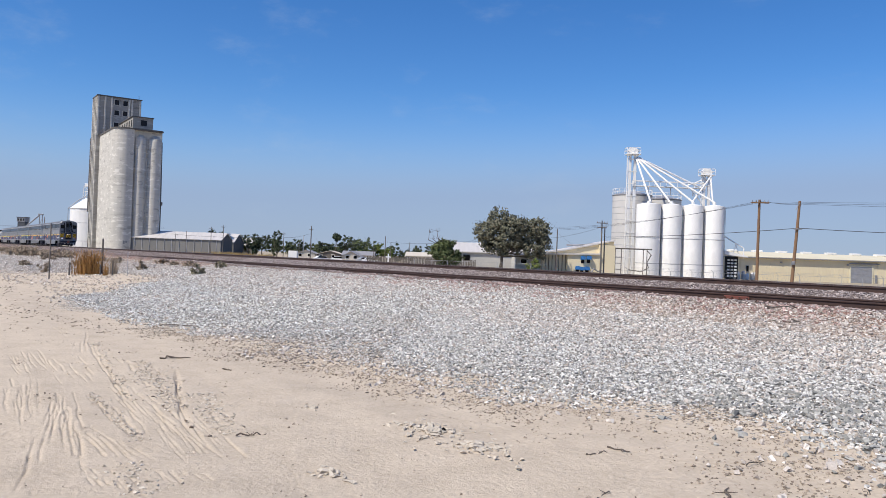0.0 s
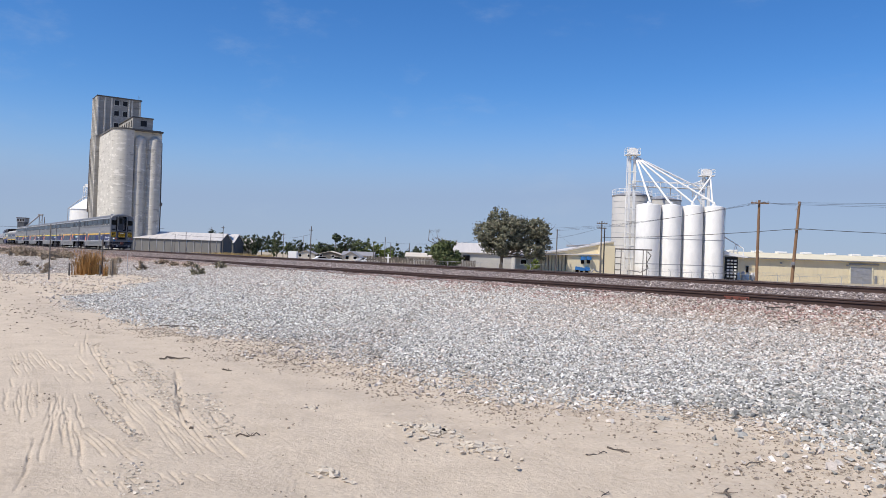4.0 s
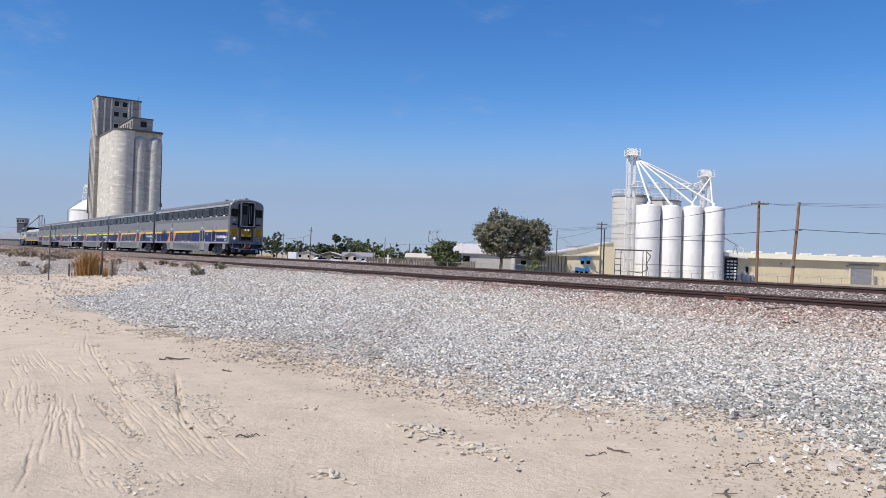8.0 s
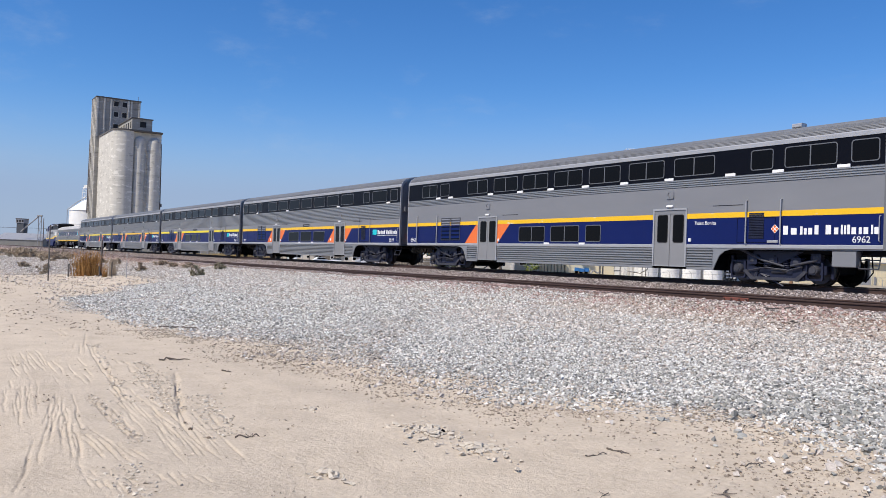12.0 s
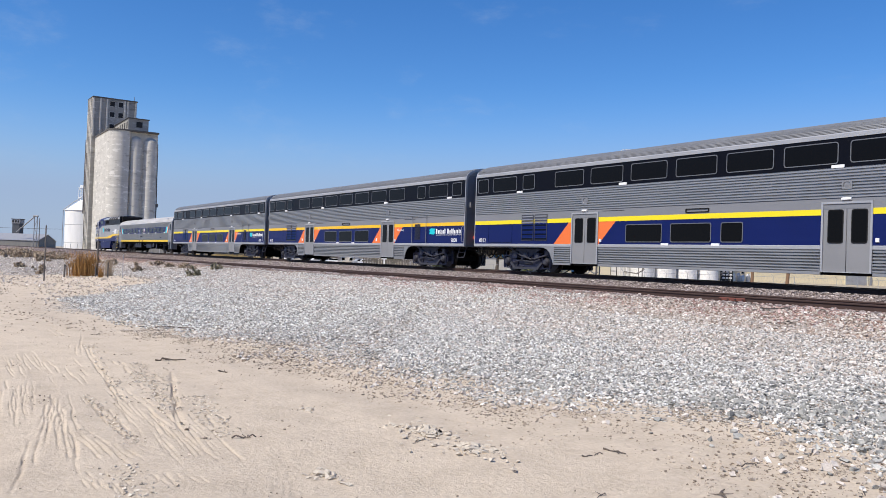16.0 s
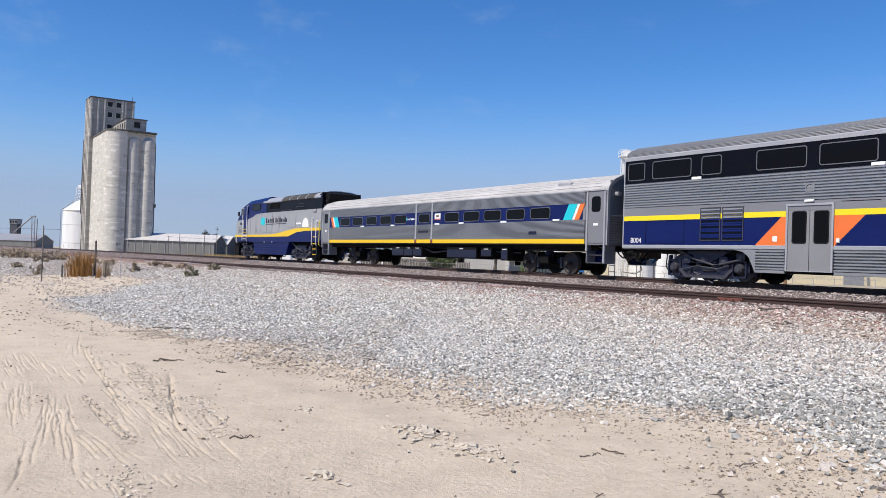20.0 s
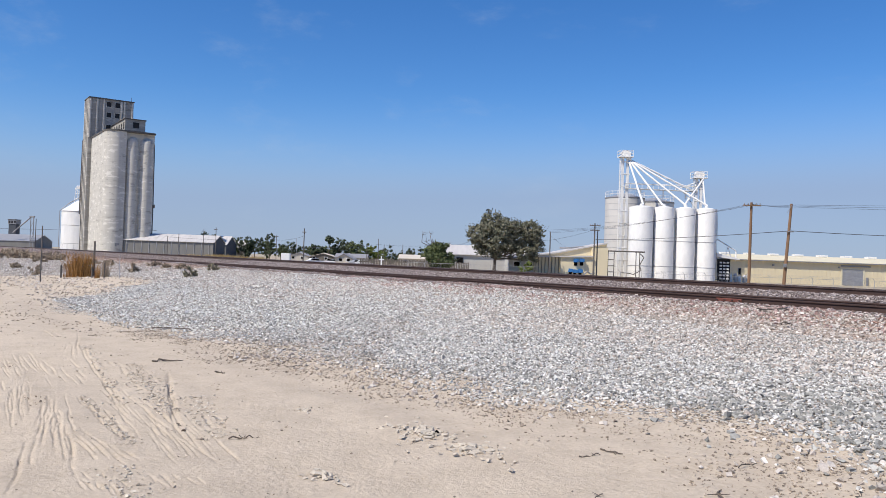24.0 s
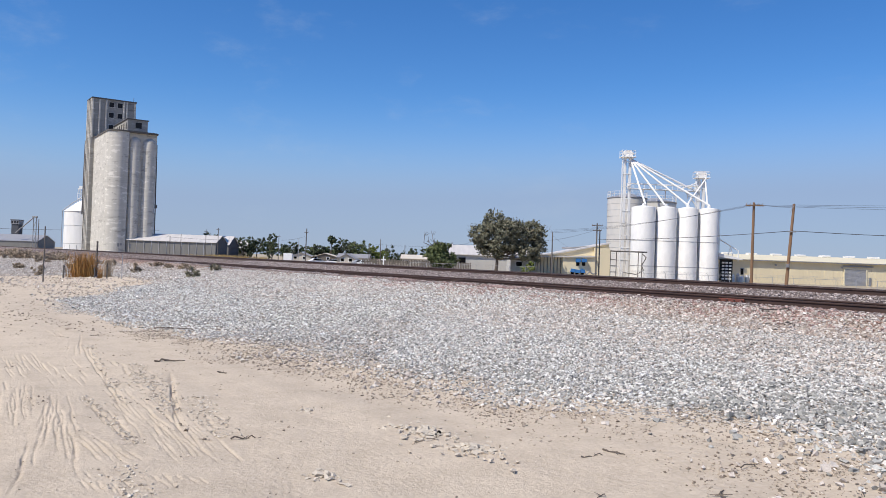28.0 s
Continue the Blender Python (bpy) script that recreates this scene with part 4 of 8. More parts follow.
    for i in range(4):
        z = 1.70 + i * 0.17
        for s in (-1, 1):
            part("chevron", Geo().prism([(s * 0.02, z), (s * 0.40, z + 0.32), (s * 0.40, min(2.35, z + 0.42)), (s * 0.02, z + 0.10)] if z + 0.32 < 2.35 else
                                        [(s * 0.02, z), (s * 0.02 + s * (2.35 - z) * 1.15, 2.35), (s * 0.02, min(2.35, z + 0.10))], "x", x + 0.045, x + 0.05), band_black, pn)
    part("lower_board", Geo().rbox(x + 0.03, x + 0.05, -0.42, 0.42, 1.45, 1.68, 0.01), band_black, car)
    for y in (-0.13, 0.13):
        part("headlamp", Geo().lathe([(0.07, x + 0.03), (0.085, x + 0.1), (0.07, x + 0.12)], (0, y, 2.28), 16, "x"), trim_grey, car)
        part("headlamp_lens", Geo().lathe([(0.065, x + 0.115), (0.04, x + 0.13), (0.01, x + 0.135)], (0, y, 2.28), 14, "x"), lamp_on, car, "lit lamp")
    # buffer beam, pilot, coupler and hoses
    part("buffer_beam", Geo().rbox(E - 0.4, x - 0.02, -1.4, 1.4, 0.92, 1.14, 0.03), under_black, car)
    g = Geo()
    for k in range(9):
        y = -1.2 + k * 0.3
        g.bar((x - 0.05, y, 0.95), (x + 0.12, y, 0.28), 0.025)
    g.bar((x + 0.12, -1.25, 0.28), (x + 0.12, 1.25, 0.28), 0.04).bar((x - 0.02, -1.35, 0.62), (x - 0.02, 1.35, 0.62), 0.03)
    part("pilot", g, under_black, car)
    part("pilot_plate", Geo().prism([(x - 0.3, 0.95), (x + 0.0, 0.95), (x + 0.06, 0.32), (x - 0.2, 0.30)], "y", -1.2, 1.2), bogie_grey, car)
    for y in (-1.15, -0.7, 0.75, 1.2):
        part("jumper_box", Geo().rbox(x - 0.05, x + 0.1, y - 0.14, y + 0.1, 0.62, 0.9, 0.03), bogie_grey, car)
    part("coupler", Geo().rbox(x - 0.3, x + 0.28, -0.12, 0.12, 0.74, 0.98, 0.03).rbox(x + 0.2, x + 0.46, -0.2, 0.18, 0.7, 1.02, 0.06), redrust, car, "rust-red coupler head")
    rnd = random.Random(5)
    for i in range(10):
        y = -1.15 + i * 0.255
        drop = rnd.uniform(0.25, 0.5)
        pts = [(x + 0.05 + 0.12 * math.sin(math.pi * k / 6), y + 0.28 * k / 6 * (1 if i % 2 else -1), 1.05 - drop * math.sin(math.pi * k / 6)) for k in range(7)]
        part("hose", Geo().path(pts, 0.026), rubber if i % 2 else bogie_light, car)
    for i, (y, w, z0, z1) in enumerate(((-1.05, 0.16, 0.34, 0.58), (-0.55, 0.12, 0.40, 0.66), (0.5, 0.14, 0.36, 0.60), (1.0, 0.16, 0.34, 0.62))):
        part("valve", Geo().rbox(x + 0.02, x + 0.14, y - w, y + w * 0.4, z0, z1, 0.03).lathe([(0.03, x + 0.2), (0.07, x + 0.19), (0.08, x + 0.13)], (0, y - w * 0.3, (z0 + z1) / 2), 10, "x"), trim_grey if i % 2 else bogie_light, car)
    part("cross_pipe", Geo().path([(x + 0.16, -1.3, 0.72), (x + 0.2, -0.5, 0.62), (x + 0.2, 0.5, 0.62), (x + 0.16, 1.3, 0.72)], 0.024), trim_grey, car)
    for y in (-0.95, 0.95):
        part("jumper_socket", Geo().rbox(x, x + 0.12, y - 0.12, y + 0.12, 1.14, 1.26, 0.03), blue_hose, car)
    part("snowplough_chain", Geo().path([(x + 0.1, -0.75, 0.8), (x + 0.2, -0.4, 0.45), (x + 0.2, 0.2, 0.4), (x + 0.1, 0.7, 0.8)], 0.02), bogie_light, car)
    part("roof_horn", Geo().rbox(9.3, 9.62, -0.9, -0.6, 4.86, 5.0, 0.03).rbox(11.9, 12.15, 0.0, 0.3, 4.9, 5.06, 0.03), trim_grey, car)
    part("marker", Geo().lathe([(0.03, E - 0.05), (0.08, E), (0.06, E + 0.1)], (0, -1.1, 4.78), 10, "x"), white_paint, car)
    for y in (-1.52, 1.52):
        part("grab_iron", Geo().path([(E + 0.12, y * 0.98, 1.2), (E + 0.2, y * 0.99, 1.25), (E + 0.2, y * 0.99, 2.3)], 0.014), trim_grey, car)


pole_brown = worn("brown_paint", (0.16, 0.08, 0.05), 0.6)
COMET_WIN = [(-9.86, -8.58), (-8.23, -6.98), (-6.55, -5.30), (-4.92, -3.67), (-3.30, -2.06), (-0.85, 0.22), (1.55, 2.80), (3.17, 4.43), (4.78, 6.06), (6.42, 7.70), (8.06, 9.33)]


def single_level(name, label):
    car = thing(name, pose(0, MAIN_Y, RAIL), label, "rail car", "cars of the passenger train")
    E, w = 12.52, 1.50
    right = [(w, 1.20), (w, 3.30), (w - 0.03, 3.40), (w - 0.12, 3.56), (w - 0.34, 3.75), (w - 0.75, 3.93), (0, 4.03)]
    outline = [(-y, z) for y, z in right] + [(y, z) for y, z in right[-2::-1]]
    part("body", Geo().prism([(y * 0.995, z if z < 3.3 else z - 0.02) for y, z in outline], "x", -11.35, 11.35), steel, car)
    part("vestibule", Geo().prism([(y * 0.985, z if z < 3.3 else z - 0.02) for y, z in outline], "x", -E, -11.35).prism([(y * 0.985, z if z < 3.3 else z - 0.02) for y, z in outline], "x", 11.35, E), belt_grey, car)
    arc = [p for p in outline if p[1] >= 3.30]
    inner = [(y * 0.97, z - 0.03) for y, z in arc]
    part("roof", Geo().prism(arc + inner[::-1], "x", -E, E), comet_roof, car, "weathered pale grey roof")
    for (ya, za), (yb, zb) in zip(arc, arc[1:]):
        n = max(1, round(math.hypot(yb - ya, zb - za) / 0.13))
        for i in range(n):
            y, z = ya + (yb - ya) * (i + 0.5) / n, za + (zb - za) * (i + 0.5) / n
            part("roof_rib", Geo().bar((-E + 0.4, y, z - 0.004), (E - 0.4, y, z - 0.004), 0.022, 6), comet_roof, car)
    part("roof_vent", Geo().rbox(9.5, 10.3, -1.32, -1.0, 3.60, 3.74, 0.03).rbox(-11.6, -11.0, -1.25, -1.05, 3.6, 3.68, 0.02), trim_grey, car)
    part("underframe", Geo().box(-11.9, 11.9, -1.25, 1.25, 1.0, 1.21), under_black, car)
    for S in SIDES:
        near = S is SIDES[0]
        part("upper_ribs", Geo().prism(ribs(2.83, 3.30, 0.047, -1.498, -1.53, 0.4), "x", -11.35, 11.35), steel, car, m=S)
        plate(car, "navy_band", rect(-11.35, 11.2, 2.20, 2.83), navy, S, -1.515)
        part("lower_ribs", Geo().prism(ribs(1.45, 2.20, 0.047, -1.498, -1.53, 0.4), "x", -11.35, 11.35), steel, car, m=S)
        plate(car, "stripe", rect(-11.35, 11.35, 1.25, 1.43), golden, S, -1.52)
        part("sill", Geo().rbox(-11.4, 11.4, -1.525, -1.45, 1.18, 1.245, 0.01), under_black, car, m=S)
        part("gutter", Geo().rbox(-12.4, 12.4, -1.53, -1.49, 3.29, 3.33, 0.01), trim_grey, car, m=S)
        for x0, x1 in COMET_WIN:
            window(car, "window", x0, x1, 2.28, 2.76, -1.515, S, r=0.14)
        for x in (-7.0, -3.5, 0.9, 3.0, 6.25, 9.7):
            part("reflector", Geo().rbox(x - 0.2, x + 0.2, -1.54, -1.51, 2.17, 2.25, 0.01, "y"), white_paint, car, m=S)
        for x in (-1.10, 0.42):
            part("post", Geo().rbox(x - 0.07, x + 0.07, -1.545, -1.5, 1.43, 3.3, 0.02, "z"), trim_grey, car, m=S)
            part("post_foot", Geo().rbox(x - 0.09, x + 0.09, -1.55, -1.5, 1.25, 1.43, 0.02, "z"), redrust, car, m=S)
        plate(car, "middle_panel", rect(-1.03, 0.35, 1.72, 1.95), belt_grey, S, -1.53)
        part("small_print", Geo().box(-0.85, 0.1, -1.535, -1.525, 1.78, 1.88), bogie_grey, car, "worn dark row of print", m=S)
        # slanted emblem bars, white, red and teal
        for k, (mat, a, wd) in enumerate(((orange, 10.86, 0.26), (white_paint, 10.72, 0.14), (teal, 10.20, 0.50))):
            plate(car, "emblem_bar", [(a - 0.10, 2.20), (a - 0.10 + wd, 2.20), (a + 0.22 + wd, 2.83), (a + 0.22, 2.83)], mat, S, -1.521)
            plate(car, "emblem_bar", [(-a + 0.22, 2.20), (-a + 0.22 - wd, 2.20), (-a - 0.10 - wd, 2.83), (-a - 0.10, 2.83)], mat, S, -1.521)
        part("flag_sign", Geo().rbox(0.66, 1.18, -1.525, -1.51, 2.42, 2.74, 0.01, "y"), white_paint, car, "square white sign with a small red mark", m=S)
        part("flag_mark", Geo().box(0.80, 1.04, -1.53, -1.52, 2.55, 2.65), pole_brown, car, "small brown mark", m=S)
        part("flag_stripe", Geo().box(0.67, 1.17, -1.53, -1.52, 2.43, 2.475), red_box, car, m=S)
        wordmark(car, -1.95, -1.25, 2.46, 2.57, white_paint, S, -1.52)
        part("teal_mark", Geo().rbox(-2.12, -2.0, -1.524, -1.512, 2.45, 2.58, 0.02, "y"), teal, car, m=S)
        part("number_print", Geo().rbox(8.0, 8.5, -1.54, -1.52, 1.62, 1.76, 0.01), bogie_grey, car, "worn row of print", m=S)
        # end doors with steps
        for s in (-1, 1):
            a, b = sorted((s * 11.45, s * 12.40))
            d = part("door", Geo().rbox(a + 0.06, b - 0.06, -1.50, -1.44, 1.28, 3.26, 0.01, "z"), belt_grey, car, m=S)
            m_ = (a + b) / 2
            part("door_window", Geo().prism(rounded(m_ - 0.24, m_ + 0.24, 2.48, 3.08, 0.12), "y", -1.508, -1.49), glass, d)
            part("door_label", Geo().rbox(m_ - 0.12, m_ + 0.12, -1.507, -1.49, 1.95, 2.05, 0.01, "y"), white_paint, d)
            part("door_post", Geo().rbox(a - 0.04, a + 0.05, -1.53, -1.44, 0.95, 3.28, 0.015, "z").rbox(b - 0.05, b + 0.04, -1.53, -1.44, 0.50, 3.28, 0.015, "z"), trim_grey, car, m=S)
            for i, z in enumerate((1.08, 0.78, 0.48)):
                part("step", Geo().rbox(a, b, -1.48 + 0.12 * (2 - i), -1.15 + 0.12 * (2 - i), z, z + 0.05, 0.01), bogie_light, car, m=S)
            for q in (a, b):
                part("step_well", Geo().box(q - 0.02, q + 0.02, -1.48, -0.9, 0.48, 1.2), belt_grey, car, m=S)
            part("step_back", Geo().box(a, b, -1.0, -0.96, 0.48, 1.2), navy, car, m=S)
        # boxes under the floor
        for a, b, z in ((-3.64, -2.4, 0.55), (-2.38, -1.5, 0.55), (-1.48, -0.61, 0.55), (1.70, 4.16, 0.52), (4.5, 5.3, 0.62), (6.0, 6.5, 0.48)):
            bx = part("equipment_box", Geo().rbox(a, b, -1.42, -0.4, z, 1.06, 0.02), under_black, car, m=S)
            part("box_label", Geo().box((a + b) / 2 - 0.16, (a + b) / 2 + 0.16, -1.428, -1.415, 0.97, 1.0), white_paint, bx)
            part("box_lid", Geo().rbox(a + 0.03, b - 0.03, -1.43, -1.42, z + 0.05, 0.94, 0.01), bogie_grey, bx)
        part("pipe", Geo().path([(-0.6, -1.2, 0.95), (0.2, -1.2, 0.78), (1.7, -1.2, 0.9)], 0.04).path([(4.2, -1.1, 0.9), (7.0, -1.1, 0.85)], 0.04), bogie_light, car, m=S)
    for s in (-1, 1):
        x = s * E
        part("end_frame", Geo().ring([(y * 1.01, z) for y, z in outline], [(y * 0.93, 1.2 + (z - 1.2) * 0.96) for y, z in outline], "x", min(x, x + s * 0.04), max(x, x + s * 0.04)), trim_grey, car)
        part("end_wall", Geo().box(min(x, x + s * 0.01), max(x, x + s * 0.01), -1.38, 1.38, 1.22, 3.7), belt_grey, car)
        for i in range(12):
            part("end_rib", Geo().rbox(min(x + s * 0.01, x + s * 0.03), max(x + s * 0.01, x + s * 0.03), -1.36, -0.75, 1.3 + i * 0.09, 1.36 + i * 0.09, 0.008, "y"), steel, car)
        bell = Geo()
        for i in range(5):
            q = 0.03 * (i % 2)
            bell.ring(rounded(-0.58 - q, 0.58 + q, 1.2, 3.35 + q, 0.12), rounded(-0.46, 0.46, 1.25, 3.22, 0.1), "x", x + s * (0.012 + i * 0.08), x + s * (0.012 + i * 0.08 + 0.078))
        part("bellows", bell, rubber, car)
        part("end_lamp", Geo().rbox(min(x, x + s * 0.2), max(x, x + s * 0.2), -1.15, -0.95, 3.1, 3.25, 0.03), trim_grey, car)
        coupler(car, x, s)
    for x in (-8.15, 8.6):
        truck(car, x, 2.59, 0.457, "inside")
    return car


radiator_mesh = worn("dusty_radiator_mesh", (0.075, 0.07, 0.064), 0.8, 0.0, 0.4, 6.0)


def locomotive(name, label):
    car = thing(name, pose(0, MAIN_Y, RAIL), label, "locomotive", "cars of the passenger train")
    W = 1.48
    # lower hull: side outline from nose to tail
    part("body", Geo().prism([(-6.55, 1.5), (-6.55, 3.10), (-2.4, 3.47), (9.2, 3.47), (9.2, 1.5)], "y", -W, W), loco_silver, car)
    # tapered nose and windscreen as lofted rings
    rings = [(-6.55, 1.48, 1.25, 3.12), (-7.0, 1.42, 1.2, 2.95), (-7.45, 1.26, 1.2, 2.3), (-7.65, 1.12, 1.2, 1.85)]
    g = Geo()
    for x, w, z0, z1 in rings:
        g.v += [(x, -w, z0), (x, -w, z1 - 0.1), (x, -w + 0.12, z1), (x, w - 0.12, z1), (x, w, z1 - 0.1), (x, w, z0)]
    g.f = [[j * 6 + i, j * 6 + (i + 1) % 6, (j + 1) * 6 + (i + 1) % 6, (j + 1) * 6 + i] for j in range(3) for i in range(6)] + [[18, 19, 20, 21, 22, 23], [5, 4, 3, 2, 1, 0]]
    part("nose", g, loco_silver, car, "sloping grey nose")
    # cab top in navy
    g = Geo()
    for x, w, z0, z1 in ((-6.55, 1.46, 3.08, 3.16), (-6.05, 1.45, 3.08, 3.72), (-5.55, 1.42, 3.08, 4.34), (-4.7, 1.42, 3.08, 4.54), (-0.5, 1.42, 3.3, 4.70)):
        g.v += [(x, -w, z0), (x, -w, max(z0 + 0.02, z1 - 0.30)), (x, -w + 0.35, z1), (x, w - 0.35, z1), (x, w, max(z0 + 0.02, z1 - 0.30)), (x, w, z0)]
    g.f = [[j * 6 + i, j * 6 + (i + 1) % 6, (j + 1) * 6 + (i + 1) % 6, (j + 1) * 6 + i] for j in range(4) for i in range(6)] + [[24, 25, 26, 27, 28, 29], [5, 4, 3, 2, 1, 0]]
    part("cab", g, navy, car, "navy blue cab")
    part("windscreen", Geo().add([(-6.52, -1.25, 3.25), (-5.74, -1.2, 4.20), (-5.74, 1.2, 4.20), (-6.52, 1.25, 3.25), (-6.36, -1.25, 3.25), (-5.58, -1.2, 4.20), (-5.58, 1.2, 4.20), (-6.36, 1.25, 3.25)],
                                 [(0, 1, 2, 3), (4, 5, 6, 7), (0, 1, 5, 4), (2, 3, 7, 6), (1, 2, 6, 5), (0, 3, 7, 4)]), glass, car)
    # engine room: dark upper sides, grey rounded roof with dark grilles
    part("upper_body", Geo().prism([(-0.95, 3.46), (-0.95, 4.25), (8.3, 4.25), (9.1, 4.55), (9.1, 3.46)], "y", -1.40, 1.40), band_black, car, "black upper engine sides")
    cov = [(-1.46, 4.22), (-1.44, 4.34), (-1.22, 4.54), (-0.8, 4.66), (0, 4.70), (0.8, 4.66), (1.22, 4.54), (1.44, 4.34), (1.46, 4.22)]
    inn = [(y * 0.96, z - 0.05) for y, z in cov]
    for a, b, mat in ((-1.1, 2.45, trim_grey), (2.5, 8.05, radiator_mesh), (8.05, 8.95, trim_grey)):
        part("roof_cowl", Geo().prism(cov + inn[::-1], "x", a, b), mat, car, "dark ribbed radiator roof" if mat is radiator_mesh else "")
    for k in range(5):
        part("roof_hoop", Geo().prism([(y * 1.012, z + 0.012) for y, z in cov] + inn[::-1], "x", 2.45 + k * 1.38, 2.53 + k * 1.38), trim_grey, car)
    g = Geo()
    for k in range(22):
        g.prism([(y * 1.005, z + 0.006) for y, z in cov[:4]] + inn[:4][::-1], "x", 2.6 + k * 0.248, 2.70 + k * 0.248)
    part("radiator_slats", g, radiator_mesh, car)
    part("roof_end", Geo().prism([(8.6, 3.5), (8.6, 4.46), (9.2, 4.56), (9.62, 4.44), (9.66, 4.1), (9.2, 3.7)], "y", -1.15, 1.0), under_black, car, "black exhaust hood at the tail")
    part("exhaust", Geo().rbox(8.6, 9.2, -0.5, 0.5, 4.48, 4.6, 0.04), bogie_grey, car)
    for S in SIDES:
        y = -W
        plate(car, "navy_shoulder", [(-6.5, 3.02), (-4.2, 3.07), (-3.2, 3.22), (-2.3, 3.44), (-1.0, 3.47), (-1.0, 3.55), (-6.1, 3.36), (-6.45, 3.14)], navy, S, y - 0.006, y + 0.05)
        plate(car, "stripe", [(-7.0, 1.67), (3.85, 1.68), (5.3, 1.96), (6.8, 2.04), (9.2, 2.05), (9.2, 2.22), (6.8, 2.25), (5.0, 2.22), (3.85, 2.12), (2.1, 1.93), (0.6, 1.84), (-7.0, 1.84)], golden, S, y - 0.012, y + 0.02)
        plate(car, "navy_skirt", [(-6.6, 1.35), (-3.3, 1.30), (9.2, 1.30), (9.2, 2.05), (6.8, 2.04), (5.3, 1.96), (3.85, 1.68), (-6.6, 1.67)], navy, S, y - 0.008, y + 0.03)
        # doors and hatches
        for a, b in ((-2.3, 0.8), (0.85, 2.2), (2.25, 5.1), (5.15, 7.6)):
            part("side_panel", Geo().ring(rect(a, b, 2.0 if a < 2 else 2.3, 3.4), rect(a + 0.02, b - 0.02, 2.02 if a < 2 else 2.32, 3.38), "y", y - 0.012, y + 0.01), trim_grey, car, m=S)
        window(car, "cab_window", -3.40, -1.70, 3.72, 4.22, -1.435, S, rubber, 0.06)
        window(car, "cab_side_window", -5.80, -5.14, 3.42, 3.98, -1.462, S, trim_grey, 0.06)
        part("engine_grille", Geo().prism(ribs(3.72, 4.18, 0.05, -1.405, -1.43), "x", 0.1, 2.0), under_black, car, m=S)
        for a, b, z in ((2.4, 4.1, 3.56), (5.0, 6.4, 3.72), (5.4, 6.3, 3.92)):
            part("upper_grab", Geo().path([(a, -1.40, z), (a, -1.44, z), (b, -1.44, z), (b, -1.40, z)], 0.02), bogie_light, car, m=S)
        part("cab_door", Geo().rbox(-5.05, -4.3, -1.50, -1.44, 1.9, 4.05, 0.01, "z"), navy, car, m=S)
        for x in (-5.12, -4.2):
            part("handrail", Geo().path([(x, -1.48, 1.35), (x, -1.58, 1.4), (x, -1.58, 4.1), (x, -1.46, 4.15)], 0.022), white_paint, car, m=S)
        for x, mat, top in ((8.0, white_paint, 2.86), (8.64, white_paint, 2.66), (9.16, yellow, 2.62)):
            part("handrail", Geo().path([(x, -1.48, 1.05), (x, -1.58, 1.1), (x, -1.58, top), (x, -1.48, top + 0.04)], 0.021), mat, car, m=S)
        part("handrail", Geo().path([(8.64, -1.58, 2.64), (9.16, -1.58, 2.64)], 0.02), white_paint, car, m=S)
        for z in (0.45, 0.8, 1.15):
            part("step", Geo().rbox(-4.98, -4.32, -1.5, -1.25, z, z + 0.04, 0.01), bogie_light, car, m=S)
            part("step", Geo().rbox(8.05, 8.65, -1.5, -1.25, z, z + 0.04, 0.01), bogie_light, car, m=S)
        for z in (1.5, 1.75, 2.0, 2.25):
            part("rung", Geo().rbox(-5.0, -4.3, -1.575, -1.545, z, z + 0.05, 0.01), white_paint if z < 1.9 else golden, car, m=S)
        for x in (-4.98, -4.32, 8.02, 8.66):
            part("step_hanger", Geo().bar((x, -1.48, 0.42), (x, -1.48, 1.5), 0.022), bogie_light, car, m=S)
        part("fuel_tank", Geo().prism([(-3.15, 1.5), (-2.45, 0.36), (3.48, 0.36), (4.15, 1.5)], "y", -1.44, -0.02), navy, car, m=S)
        for k in range(7):
            part("tank_rib", Geo().rbox(-2.5 - k * 0.085, 3.48 + k * 0.085, -1.465, -1.43, 0.44 + k * 0.145, 0.50 + k * 0.145, 0.012), navy, car, m=S)
        for x in (-0.6, 0.9):
            part("filler", Geo().lathe([(0.02, -1.50), (0.07, -1.49), (0.08, -1.44)], (x, 0, 1.28), 12, "y"), trim_grey, car, m=S)
        part("side_mirror", Geo().rbox(-6.2, -6.0, -1.62, -1.5, 3.35, 3.7, 0.03, "z"), bogie_grey, car, m=S)
        part("emblem", Geo().prism([(-1.45, 2.66), (-0.85, 2.52), (-0.55, 2.64), (-0.66, 2.84), (-0.52, 3.05), (-1.1, 3.16), (-1.45, 3.0), (-1.35, 2.84)], "y", y - 0.016, y), teal, car, m=S)
        wordmark(car, -0.36, 3.66, 2.70, 3.06, bogie_grey, S, y - 0.008)
        part("small_print", Geo().box(-0.3, 3.45, y - 0.012, y, 2.58, 2.62), bogie_grey, car, m=S)
        part("white_emblem", Geo().prism([(6.75 + 0.52 * math.cos(radians(a)), 2.30 + 0.62 * math.sin(radians(a))) for a in range(0, 181, 15)], "y", y - 0.016, y), white_paint, car, "plain white dome emblem", m=S)
        part("white_print", Geo().rbox(5.2, 6.05, y - 0.014, y, 2.50, 2.62, 0.01), white_paint, car, m=S)
        part("number_print", Geo().box(-5.95, -5.35, y - 0.012, y, 2.66, 2.84), bogie_grey, car, m=S)
        part("nose_rule", Geo().box(-6.35, -5.25, y - 0.010, y, 2.46, 2.49), bogie_light, car, m=S)
